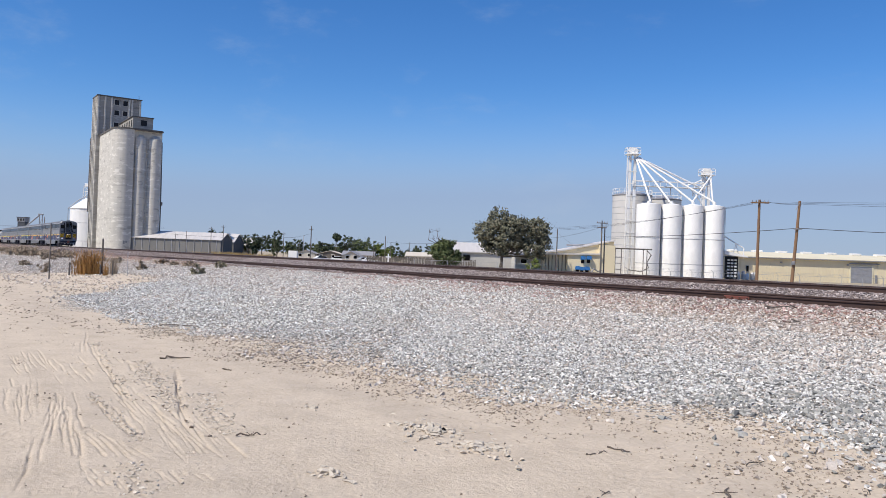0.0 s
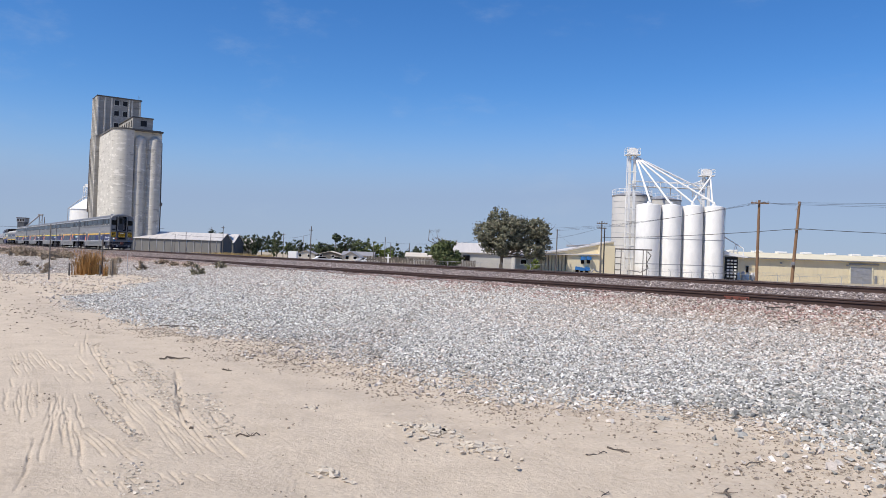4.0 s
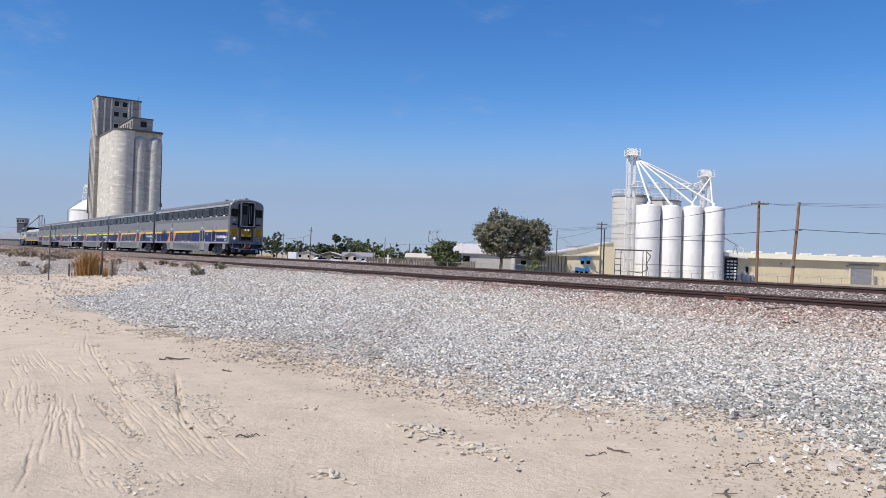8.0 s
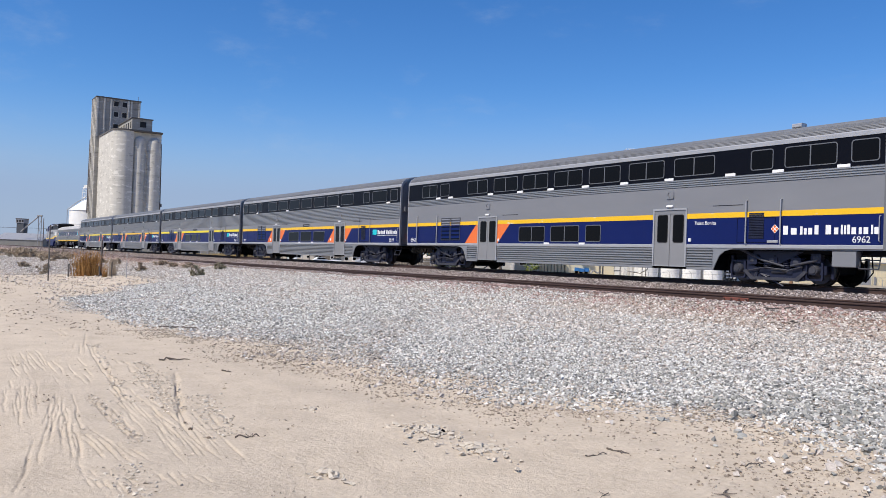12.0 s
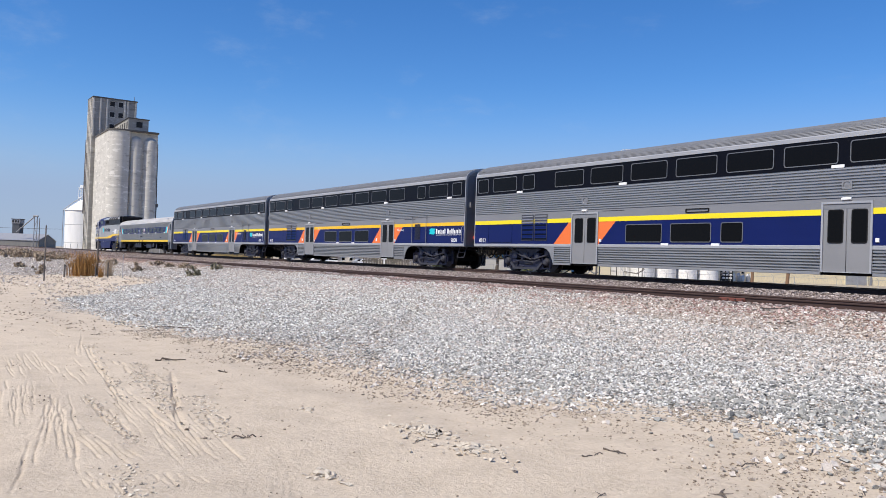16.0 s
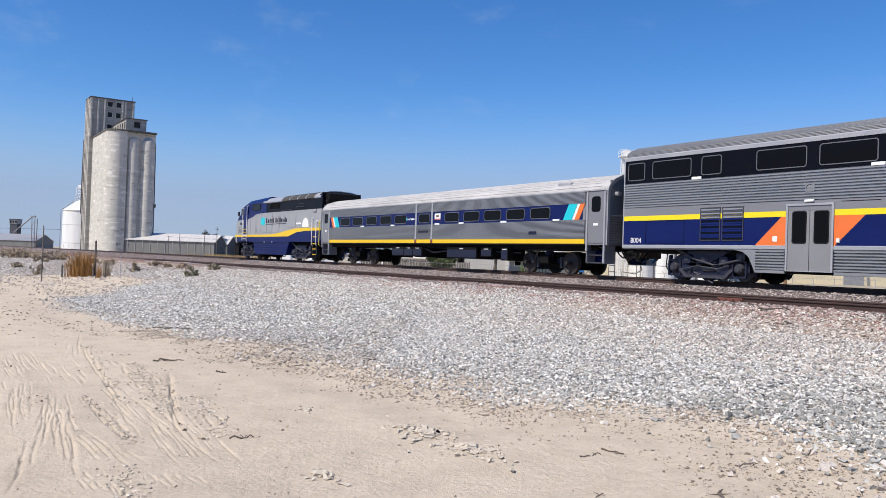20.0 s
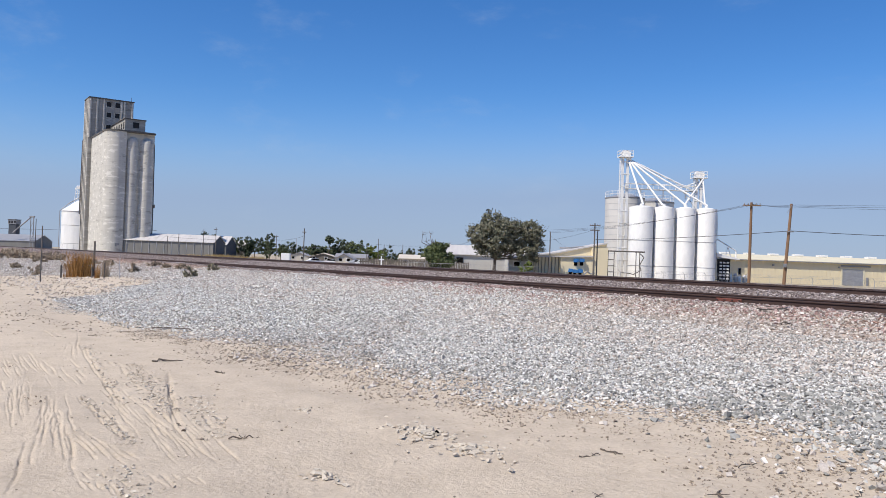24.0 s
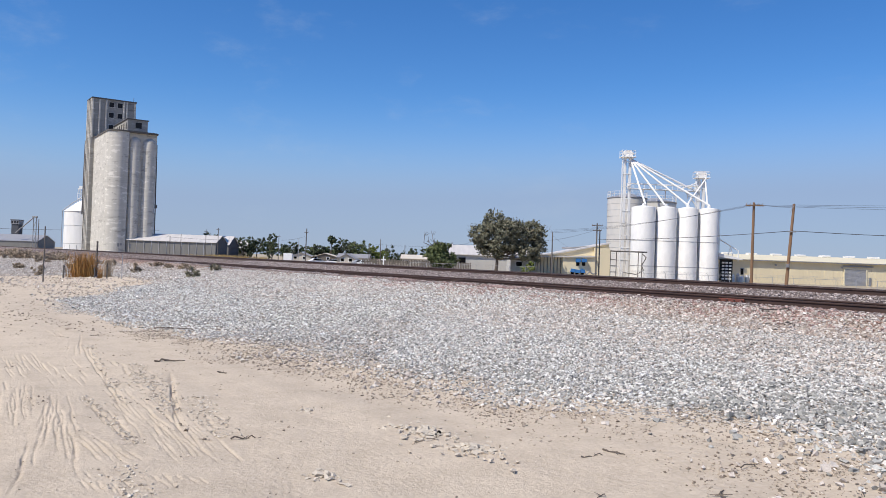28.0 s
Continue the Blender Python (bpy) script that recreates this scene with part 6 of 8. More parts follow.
# spouts fan down from its head to the silos
for k, (dx, dz, dy) in enumerate(((2.0, 12.9, -5.5), (5.2, 12.9, -6.0), (9.2, 12.9, -6.2), (12.8, 13.0, -6.3), (12.4, 16.2, 0.5), (7.6, 16.0, 8.0))):
    part("spout", Geo().bar((0.5, 0, 21.4), (dx, dy, dz), 0.17, 10), white_steel, leg)
g = Geo()
for z in (16.1, 17.0):
    for y in (-0.5, 0.5):
        g.bar((0, y, z), (13.0, y, z - 0.1), 0.07)
for k in range(14):
    g.bar((k * 1.0, -0.5, 16.1), (k * 1.0, -0.5, 17.0), 0.05)
part("catwalk", g.box(0, 13, -0.5, 0.5, 16.02, 16.08), white_steel, leg)
for x in (3.0, 7.0, 11.0):
    part("catwalk_post", Geo().bar((x, 0.2, 14.6), (x, 0.2, 16.1), 0.1), white_steel, leg)
leg2 = grain_leg(46.6, 139.5, 0.0, 19.6, "bucket_elevator", "shorter white bucket elevator leg behind the silos")
part("brace", Geo().bar((-3.6, 0, 16.4), (0, 0, 17.8), 0.1).bar((-2.6, -0.4, 13.4), (0, 0, 17.6), 0.12).bar((-0.6, 0, 13.2), (-3, 0, 16.2), 0.1).bar((0.5, -1, 18.2), (-4.4, -6, 12.9), 0.15).bar((0.4, -1, 18.0), (-0.8, -6, 13), 0.15), white_steel, leg2)
s = thing("loading_spout", site(48.6, 135, GROUND_FAR), "white slanting loading spout on a frame", "spout")
part("arm", Geo().path([(0, 0, 7.4), (3.3, 0, 5.5), (3.3, 0, 3.7)], 0.11), white_steel, s)
part("frame", Geo().path([(1.4, 0, 4.1), (1.9, 0, 6.2), (2.5, 0, 4.1)], 0.06).bar((1.2, 0, 4.2), (3.2, 0, 4.3), 0.06), white_steel, s)
s = thing("louvred_intake", site(48.5, 134, GROUND_FAR), "dark stacked drying louvres under a white canopy", "dryer")
for k in range(6):
    for j in range(3):
        part("louvre", Geo().rbox(0.25 + j * 0.6, 0.62 + j * 0.6, -0.2, 0.1, 0.5 + k * 0.55, 0.78 + k * 0.55, 0.03), white_steel, s)
part("backing", Geo().box(0, 2.1, 0, 0.5, 0, 4.0), void, s)
part("canopy", Geo().prism([(-0.6, 4.3), (3.4, 3.9), (3.4, 4.1), (-0.6, 5.0)], "y", -1.0, 2.5), white_steel, s)
s = thing("pipe_frame", site(28.2, 128, GROUND_FAR), "dark steel pipe rack with ladder beside the bins", "pipe rack")
g = Geo()
for x in (0, 1.0, 4.6, 5.2):
    g.bar((x, 0, 0), (x, 0, 4.6), 0.07)
g.bar((-0.4, 0, 4.6), (6.0, 0, 4.6), 0.11)
part("rack", g, pole_grey, s)
part("rungs", Geo().bar((0, 0, 1.2), (1, 0, 1.2), 0.05).bar((0, 0, 2.2), (1, 0, 2.2), 0.05).bar((0, 0, 3.2), (1, 0, 3.2), 0.05), pole_grey, s)
part("bent_pipe", Geo().path([(5.3, 0, 4.3), (5.9, 0, 3.7), (5.2, 0, 2.4), (5.5, 0, 1.6), (4.3, 0, 0.9), (2.2, 0, 1.2)], 0.08), pole_grey, s)


# ---------------------------------------------------------------- cream warehouse
def cream_warehouse():
    b = thing("warehouse", site(52.0, 146, GROUND_FAR), "long low cream metal warehouse with roller door", "warehouse")
    Lw, h = 80.0, 4.2
    part("wall", Geo().box(0, Lw, 0, 28, 0, h), cream, b)
    for k in range(100):
        part("wall_rib", Geo().rbox(0.4 + k * 0.8, 0.46 + k * 0.8, -0.035, 0.01, 0, h - 0.1, 0.01, "z"), cream, b)
    part("roof", Geo().prism([(-0.5, h - 0.05), (14, h + 1.15), (28.5, h - 0.05), (28.5, h + 0.1), (14, h + 1.3), (-0.5, h + 0.1)], "x", -0.4, Lw + 0.4), cream_roof, b)
    part("gutter", Geo().rbox(-0.4, Lw + 0.4, -0.62, -0.48, h - 0.16, h + 0.02, 0.02), shade_steel, b)
    part("low_gable", Geo().prism([(-3.6, 0), (0, 0), (0, h + 0.5), (-3.6, h + 0.95)], "y", 2, 20), white_steel, b)
    d = part("roller_door", Geo().prism(ribs(0, 3.05, 0.16, -0.06, -0.09), "x", 24.2, 28.2), galv, b, "grey steel roller door")
    part("door_frame", Geo().ring(rect(24.0, 28.4, -0.02, 3.3), rect(24.22, 28.18, 0.0, 3.06), "y", -0.14, 0.0), cream_roof, d)
    part("door_hood", Geo().rbox(23.9, 29.4, -0.3, 0, 3.5, 3.75, 0.04), shade_steel, b)
    part("wall_box", Geo().rbox(28.7, 29.1, -0.2, 0, 0.0, 1.6, 0.03), shade_steel, b)
    w = part("window", Geo().ring(rect(4.6, 5.2, 1.3, 2.6), rect(4.68, 5.12, 1.38, 2.52), "y", -0.08, 0), shade_steel, b)
    part("pane", Geo().box(4.68, 5.12, -0.03, -0.01, 1.38, 2.52), glass, w)
    for k in range(15):
        part("roof_vent", Geo().rbox(1.0 + k * 5.0, 2.8 + k * 5.0, 12.6, 14.0, h + 1.2, h + 1.6, 0.06), white_steel, b)
    for x in (23.4, 11.0):
        part("wall_lamp", Geo().rbox(x, x + 0.3, -0.3, 0, 3.2, 3.5, 0.05), shade_steel, b)


cream_warehouse()
s = thing("equipment_skid", site(52.5, 138, GROUND_FAR), "low clutter of pale pumps and pipes by the wall", "machinery")
for k in range(6):
    part("pump", Geo().lathe([(0.1, 0), (0.35, 0.1), (0.35, 0.9 + 0.2 * (k % 3)), (0.15, 1.2 + 0.2 * (k % 3))], (k * 0.8 - 1, 0.3 * (k % 2), 0), 12), white_steel if k % 2 else galv, s)
part("ramp", Geo().prism([(-3.5, 0), (-1.2, 0.9), (-1.2, 1.1), (-3.5, 0.2)], "y", -0.3, 0.3), shade_steel, s)

# ---------------------------------------------------------------- yard buildings by the big tree
b = gabled("white_shed", site(2.2, 142, GROUND_FAR), 14.5, 12, 3.3, 1.7, house_wall, pale_roof, "white metal shed with pale ribbed roof", "shed", 16)
w = part("window", Geo().ring(rect(1.5, 2.8, 1.7, 2.8), rect(1.6, 2.7, 1.8, 2.7), "y", -0.06, 0), dark_wall, b)
part("pane", Geo().box(1.6, 2.7, -0.04, -0.01, 1.8, 2.7), glass, w)
b = gabled("low_house", site(11.4, 122, GROUND_FAR), 5.0, 8, 2.9, 0.6, house_wall, shingle_roof, "small pale house with dark windows", "house")
for x in (0.7, 2.6):
    w = part("window", Geo().ring(rect(x, x + 1.1, 1.5, 2.4), rect(x + 0.1, x + 1.0, 1.6, 2.3), "y", -0.06, 0), white_steel, b)
    part("pane", Geo().box(x + 0.1, x + 1.0, -0.04, -0.01, 1.6, 2.3), glass, w)
b = thing("office_building", site(15.3, 121, GROUND_FAR), "cream office building with sloping pale roof and open side", "building")
part("open_side", Geo().box(0, 4.0, 0.6, 14, 0, 3.2), cream, b)
for k in range(8):
    part("side_post", Geo().rbox(0.1 + k * 0.52, 0.2 + k * 0.52, 0.5, 0.62, 0, 3.2, 0.02, "z"), timber, b)
part("front_wall", Geo().box(4.0, 9.0, 0, 14, 0, 3.45), cream, b)
part("roof", Geo().prism([(-0.4, 3.25), (3.9, 3.9), (11.6, 5.6), (11.6, 5.8), (3.9, 4.1), (-0.4, 3.45)], "y", 1.0, 15), pale_roof, b)
part("roof_edge", Geo().prism([(-0.5, 3.1), (9.0, 3.4), (9.0, 3.6), (-0.5, 3.3)], "y", -0.3, 1.2), pale_roof, b)
part("gable_wall", Geo().prism([(0.0, 3.2), (11.4, 3.2), (11.4, 5.54), (3.9, 3.88), (0.0, 3.3)], "y", 1.3, 14), cream, b)
part("tall_wall", Geo().box(9.0, 11.4, 0.3, 14, 0, 4.9), cream, b)
part("ridge_vent", Geo().rbox(4.8, 9.8, 6, 6.5, 4.7, 5.0, 0.05).bar((5.0, 6, 4.8), (9.5, 6, 5.3), 0.06), galv, b)
for k, (x, z) in enumerate(((6.0, 2.55), (6.9, 2.6), (5.2, 1.0), (5.9, 0.9), (6.7, 0.95))):
    part("awning", Geo().prism([(x, z), (x + 0.72, z), (x + 0.72, z + 0.5), (x + 0.1, z + 0.55)], "y", -0.55 - 0.1 * (k % 2), 0), blue_awning, b, "blue canvas awning")
    part("window", Geo().box(x + 0.1, x + 0.62, -0.03, 0.0, z - 0.55, z), glass, b)
part("junk_rail", Geo().path([(7.4, -0.8, 0.4), (8.0, -0.8, 1.2), (8.6, -0.8, 0.8), (9.2, -0.8, 1.0)], 0.12), shade_steel, b)


# ---------------------------------------------------------------- trees and shrubs
def leaf_material(name, dark, light, dry=(0.2, 0.17, 0.09), dry_part=0.1):
    m = material(name, rough=0.65, spec=0.25)
    rnd = node(m, "NewGeometry").outputs["Random Per Island"]
    col = ramp(m, rnd, [(0.0, dark), (0.6, light), (1.0 - dry_part, light), (1.0, dry)])
    big = node(m, "TexNoise", Scale=0.7, Detail=3.0)
    wire(m, coords(m), big.inputs["Vector"])
    col = mix(m, calc(m, "MULTIPLY", big.outputs[0], 0.6), col, dark)
    paint_in(m, col)
    m.node_tree.nodes["Principled BSDF"].inputs["Transmission Weight"].default_value = 0.0
    return m


bark = worn("bark", (0.13, 0.105, 0.085), 0.95, 0.0, 0.3, 3.0, (1, 1, 0.15))
leaf_olive = leaf_material("olive_leaf", (0.085, 0.09, 0.06), (0.24, 0.235, 0.165), (0.24, 0.20, 0.14), 0.2)
leaf_green = leaf_material("green_leaf", (0.055, 0.075, 0.03), (0.14, 0.17, 0.07))
leaf_bright = leaf_material("bright_leaf", (0.07, 0.10, 0.022), (0.20, 0.24, 0.055))
leaf_dark = leaf_material("dark_leaf", (0.036, 0.052, 0.030), (0.10, 0.125, 0.07))
leaf_dry = leaf_material("dry_stalk", (0.22, 0.11, 0.035), (0.52, 0.29, 0.10), (0.10, 0.06, 0.03), 0.2)
leaf_grey = leaf_material("grey_weed", (0.25, 0.195, 0.14), (0.48, 0.39, 0.29), (0.20, 0.14, 0.10), 0.25)
leaf_straw = leaf_material("straw", (0.30, 0.21, 0.085), (0.50, 0.37, 0.16))
leaf_sage = leaf_material("sage_weed", (0.17, 0.155, 0.10), (0.36, 0.325, 0.225))


def leaf_cloud(rng, blobs, count, size, droop=0.3, clumps=0):
    """Folded leaves gathered in small clumps over several uneven lumps. blobs: (x, y, z, rx, ry, rz)."""
    blobs = np.array(blobs)
    area = (blobs[:, 3] * blobs[:, 4] * blobs[:, 5]) ** 0.75
    m = clumps or max(8, count // 28)
    pick = rng.choice(len(blobs), m, p=area / area.sum())
    d = rng.normal(size=(m, 3))
    d /= np.linalg.norm(d, axis=1)[:, None]
    rad = rng.uniform(0.30, 1.08, m) ** 0.6
    cc = blobs[pick, :3] + d * rad[:, None] * blobs[pick, 3:]
    cr = blobs[pick, 3:].mean(1) * rng.uniform(0.16, 0.34, m)
    which = rng.integers(0, m, count)
    off = rng.normal(size=(count, 3)) * 0.6
    c = cc[which] + off * cr[which][:, None] * np.array([1, 1, 0.8])
    out = d[which] * 0.8 + off + np.array([0, 0, 0.5])
    a = rng.normal(size=(count, 3))
    a[:, 2] -= droop
    a /= np.linalg.norm(a, axis=1)[:, None]
    b = np.cross(a, out + rng.normal(size=(count, 3)) * 0.5)
    b /= np.linalg.norm(b, axis=1)[:, None] + 1e-9
    up = np.cross(a, b)
    s = (size * rng.uniform(0.6, 1.4, count))[:, None]
    v = np.stack([c - a * s, c + b * s * 0.5 + up * s * 0.2, c + a * s, c - b * s * 0.5 + up * s * 0.2], 1).reshape(-1, 3)
    k = np.arange(count)[:, None] * 4
    f = np.concatenate([k + [0, 1, 2], k + [0, 2, 3]])
    return v, f


def np_mesh(name, v, f, mat):
    me = bpy.data.meshes.new(name)
    n = f.shape[1]
    me.vertices.add(len(v))
    me.vertices.foreach_set("co", np.asarray(v, dtype=np.float32).ravel())
    me.loops.add(f.size)
    me.loops.foreach_set("vertex_index", f.ravel().astype(np.int32))
    me.polygons.add(len(f))
    me.polygons.foreach_set("loop_start", np.arange(0, f.size, n, dtype=np.int32))
    me.polygons.foreach_set("use_smooth", np.zeros(len(f), dtype=bool))
    me.update(calc_edges=True)
    me.validate()
    me.materials.append(mat)
    return me


def limb(g, p, q, r0, r1, rng, bend=0.15, n=4):
    p, q = Vector(p), Vector(q)
    last = p
    for k in range(1, n + 1):
        u = k / n
        w = p.lerp(q, u) + Vector(rng.normal(size=3)) * bend * (q - p).length * 0.25 * (1 if k < n else 0)
        g.bar(last, w, r0 + (r1 - r0) * (k - 1) / n, 7, r0 + (r1 - r0) * u)
        last = w
    return last


def tree(name, m, blobs, trunk_h, trunk_r, count, size, mat, label, category="tree", group="", seed=1, bare=0):
    rng = np.random.default_rng(seed)
    t = thing(name, m, label, category, group)
    g = Geo()
    top = limb(g, (0, 0, -0.1), (0.1, 0, trunk_h), trunk_r * 1.25, trunk_r * 0.8, rng, 0.08)
    part("trunk", g, bark, t)
    for b in blobs:
        g = Geo()
        limb(g, top, (b[0], b[1], b[2]), trunk_r * 0.55, trunk_r * 0.12, rng)
        for k in range(3):
            d = rng.normal(size=3) * 0.7
            limb(g, (b[0], b[1], b[2]), (b[0] + d[0] * b[3], b[1] + d[1] * b[4], b[2] + abs(d[2]) * b[5]), trunk_r * 0.14, trunk_r * 0.04, rng)
        part("limb", g, bark, t)
    for k in range(bare):
        g = Geo()
        end = (rng.uniform(-2.2, 1.6), rng.uniform(-1, 1), trunk_h + rng.uniform(2.0, 3.9))
        limb(g, top, end, 0.09, 0.03, rng, 0.3)
        for j in range(4):
            d = rng.normal(size=3) * 0.5
            limb(g, end, (end[0] + d[0], end[1] + d[1], end[2] + abs(d[2]) * 0.9), 0.03, 0.012, rng, 0.3, 3)
        part("bare_limb", g, bark, t)
    v, f = leaf_cloud(rng, blobs, count, size)
    part("crown", np_mesh("crown", v, f, mat), mat, t)
    return t


def lumps(seed, w, d, z0, z1, n):
    rng = np.random.default_rng(seed)
    out = []
    for k in range(n):
        u = rng.uniform(-1, 1)
        r = rng.uniform(0.25, 0.42)
        z = rng.uniform(z0 + r * (z1 - z0) * 0.6, z1 - r * (z1 - z0) * 0.62)
        out.append((u * w * 0.5 * (1 - r), rng.uniform(-1, 1) * d * 0.35, z, r * w * 0.62, r * d * 0.7, r * (z1 - z0) * 0.75))
    return out


# the large grey-green tree by the sheds: a broad uneven crown with gaps
big = [(-2.6, 0, 6.4, 1.6, 2.0, 1.7), (-0.6, 0.3, 8.0, 1.8, 2.2, 1.9), (1.4, -0.4, 7.0, 2.0, 2.4, 1.9), (3.6, 0.2, 6.4, 1.9, 2.2, 1.9), (5.6, 0, 7.0, 1.5, 1.9, 1.9), (6.2, 0.3, 5.0, 1.2, 1.6, 1.6),
       (4.6, -0.5, 3.7, 1.5, 1.6, 1.3), (-1.6, 0.5, 4.6, 1.5, 2.0, 1.5), (0.6, -0.8, 5.0, 1.9, 2.2, 1.6), (2.6, 0.6, 4.5, 1.6, 2.0, 1.3), (0.2, 0, 3.2, 1.0, 1.4, 0.8), (6.0, -0.2, 3.0, 0.7, 1.0, 0.9)]
tree("tree", site(8.8, 118, GROUND_FAR), big, 2.6, 0.26, 17000, 0.21, leaf_olive, "broad grey-green tree with an uneven crown and short trunk", seed=11)
tree("half_dead_tree", site(-0.2, 122, GROUND_FAR), [(0.6, 0, 2.4, 1.8, 1.5, 1.7), (1.9, 0.2, 2.0, 1.4, 1.3, 1.5), (-0.6, 0, 3.1, 1.4, 1.2, 1.4), (0.8, 0, 4.1, 1.3, 1.2, 1.1)], 2.4, 0.16, 5200, 0.22, leaf_green,
     "half-dead green tree with bare limbs above its crown", seed=12, bare=5)
tree("shrub", site(13.4, 116, GROUND_FAR), [(0, 0, 1.0, 0.9, 0.9, 0.9), (0.5, 0, 1.6, 0.6, 0.6, 0.7)], 0.5, 0.06, 700, 0.16, leaf_bright, "bright green shrub beside the white house", "shrub", seed=13)
# rows of garden trees behind the line: (right, away, width, height, leaf, seed)
FAR_TREES = [(-77.5, 302, 7.0, 6.4, leaf_green), (-73.6, 296, 6.0, 8.6, leaf_dark), (-69.5, 300, 8.0, 8.0, leaf_dark), (-66.0, 305, 5.0, 7.6, leaf_green), (-63.2, 298, 3.4, 9.6, leaf_dark),
             (-60.5, 306, 5.0, 5.4, leaf_green), (-56.0, 300, 8.0, 7.0, leaf_dark), (-50.5, 310, 7.0, 4.8, leaf_green), (-40.2, 268, 5.5, 5.4, leaf_dark), (-36.6, 270, 6.0, 5.0, leaf_green),
             (-32.4, 262, 6.6, 8.0, leaf_dark), (-29.2, 266, 4.4, 6.6, leaf_dark), (-23.2, 240, 7.4, 6.2, leaf_green), (-19.0, 242, 5.0, 5.6, leaf_bright), (-15.2, 262, 6.0, 5.6, leaf_dark),
             (-10.2, 290, 5.0, 5.2, leaf_dark), (-5.6, 300, 8.0, 5.4, leaf_green), (-1.0, 310, 8.0, 5.4, leaf_dark), (5.0, 300, 6.0, 5.0, leaf_dark), (14.0, 260, 9.0, 5.0, leaf_dark)]
for k, (r, d, w, h, mat) in enumerate(FAR_TREES):
    tree("garden_tree", site(r, d, GROUND_FAR), lumps(40 + k, w * 1.35, w * 0.9, 0.5, h + 0.6, 9), h * 0.3, 0.18, 1900, 0.32, mat,
         "dark green garden tree behind the railway" if mat is not leaf_bright else "pale green garden tree behind the railway", group="garden trees", seed=60 + k)
for k, (r, d, h) in enumerate(((-35.4, 258, 8.2), (-9.0, 262, 6.0), (-7.4, 262, 6.4), (-5.4, 262, 6.2), (-3.2, 262, 6.6), (-2.0, 262, 5.6))):
    rng = np.random.default_rng(100 + k)
    if k == 0:
        t = thing("palm_tree", site(r, d, GROUND_FAR), "fan palm with a shaggy round crown on a thin trunk", "palm tree")
        part("trunk", Geo().bar((0, 0, -0.1), (0.1, 0, h - 1), 0.2, 9, 0.14), bark, t)
        v, f = leaf_cloud(rng, [(0.1, 0, h - 0.7, 1.4, 1.4, 1.2)], 500, 0.45, 0.8)
        part("crown", np_mesh("crown", v, f, leaf_dark), leaf_dark, t)
    else:
        tree("cypress", site(r, d, GROUND_FAR), [(0, 0, h * 0.35, 0.6, 0.6, h * 0.35), (0, 0, h * 0.7, 0.42, 0.42, h * 0.3)], h * 0.2, 0.1, 450, 0.26, leaf_dark, "thin dark cypress behind the gardens", "cypress", "cypresses", 110 + k)
tree("far_tree", site(-88, 300, GROUND_FAR), lumps(9, 9, 8, 4.0, 9.0, 6), 5, 0.3, 900, 0.4, leaf_dark, "dark round tree rising over the shed roof", seed=120)


def tuft(name, m, count, spread_, h, mat, label, category, seed, width=0.012, lean=0.25, group=""):
    """Stalks fanning up from the ground."""
    rng = np.random.default_rng(seed)
    v, f = [], []
    for k in range(count):
        x, y = rng.normal(0, spread_ * 0.45, 2)
        hh = h * rng.uniform(0.55, 1.05)
        lx, ly = rng.normal(0, lean, 2) * hh * 0.5 + np.array([x, y]) * 0.3
        a = rng.uniform(0, math.pi)
        wx, wy = width * math.cos(a), width * math.sin(a)
        k0 = len(v)
        for u in (0, 0.5, 1):
            cx, cy, cz = x + lx * u * u, y + ly * u * u, hh * u - 0.02
            s = 1 - 0.7 * u
            v += [(cx - wx * s, cy - wy * s, cz), (cx + wx * s, cy + wy * s, cz)]
        f += [(k0, k0 + 1, k0 + 3, k0 + 2), (k0 + 2, k0 + 3, k0 + 5, k0 + 4)]
    t = thing(name, m, label, category, group)
    part("stalk_clump", np_mesh("stalks", np.array(v), np.array(f), mat), mat, t)
    return t


def weed(m, w, h, mat, label, seed, count=260):
    rng = np.random.default_rng(seed)
    t = thing("weed", m, label, "weed", "dry weeds by the line")
    for k in range(7):
        g, a = Geo(), rng.uniform(0, 6.28)
        limb(g, (0, 0, -0.03), (math.cos(a) * w * 0.4, math.sin(a) * w * 0.4, h * rng.uniform(0.4, 0.9)), 0.012, 0.004, rng, 0.3, 3)
        part("twig", g, bark, t)
    v, f = leaf_cloud(rng, [(rng.normal(0, w * 0.2), rng.normal(0, w * 0.2), h * rng.uniform(0.3, 0.6), w * 0.36, w * 0.36, h * 0.42) for k in range(4)], count, 0.05 + 0.02 * w, -0.2)
    part("foliage", np_mesh("foliage", v, f, mat), mat, t)
    return t


def on(x, y, rz=0.0, dz=0.0):
    return pose(x, y, lie(x, y) + dz, 0, 0, rz)


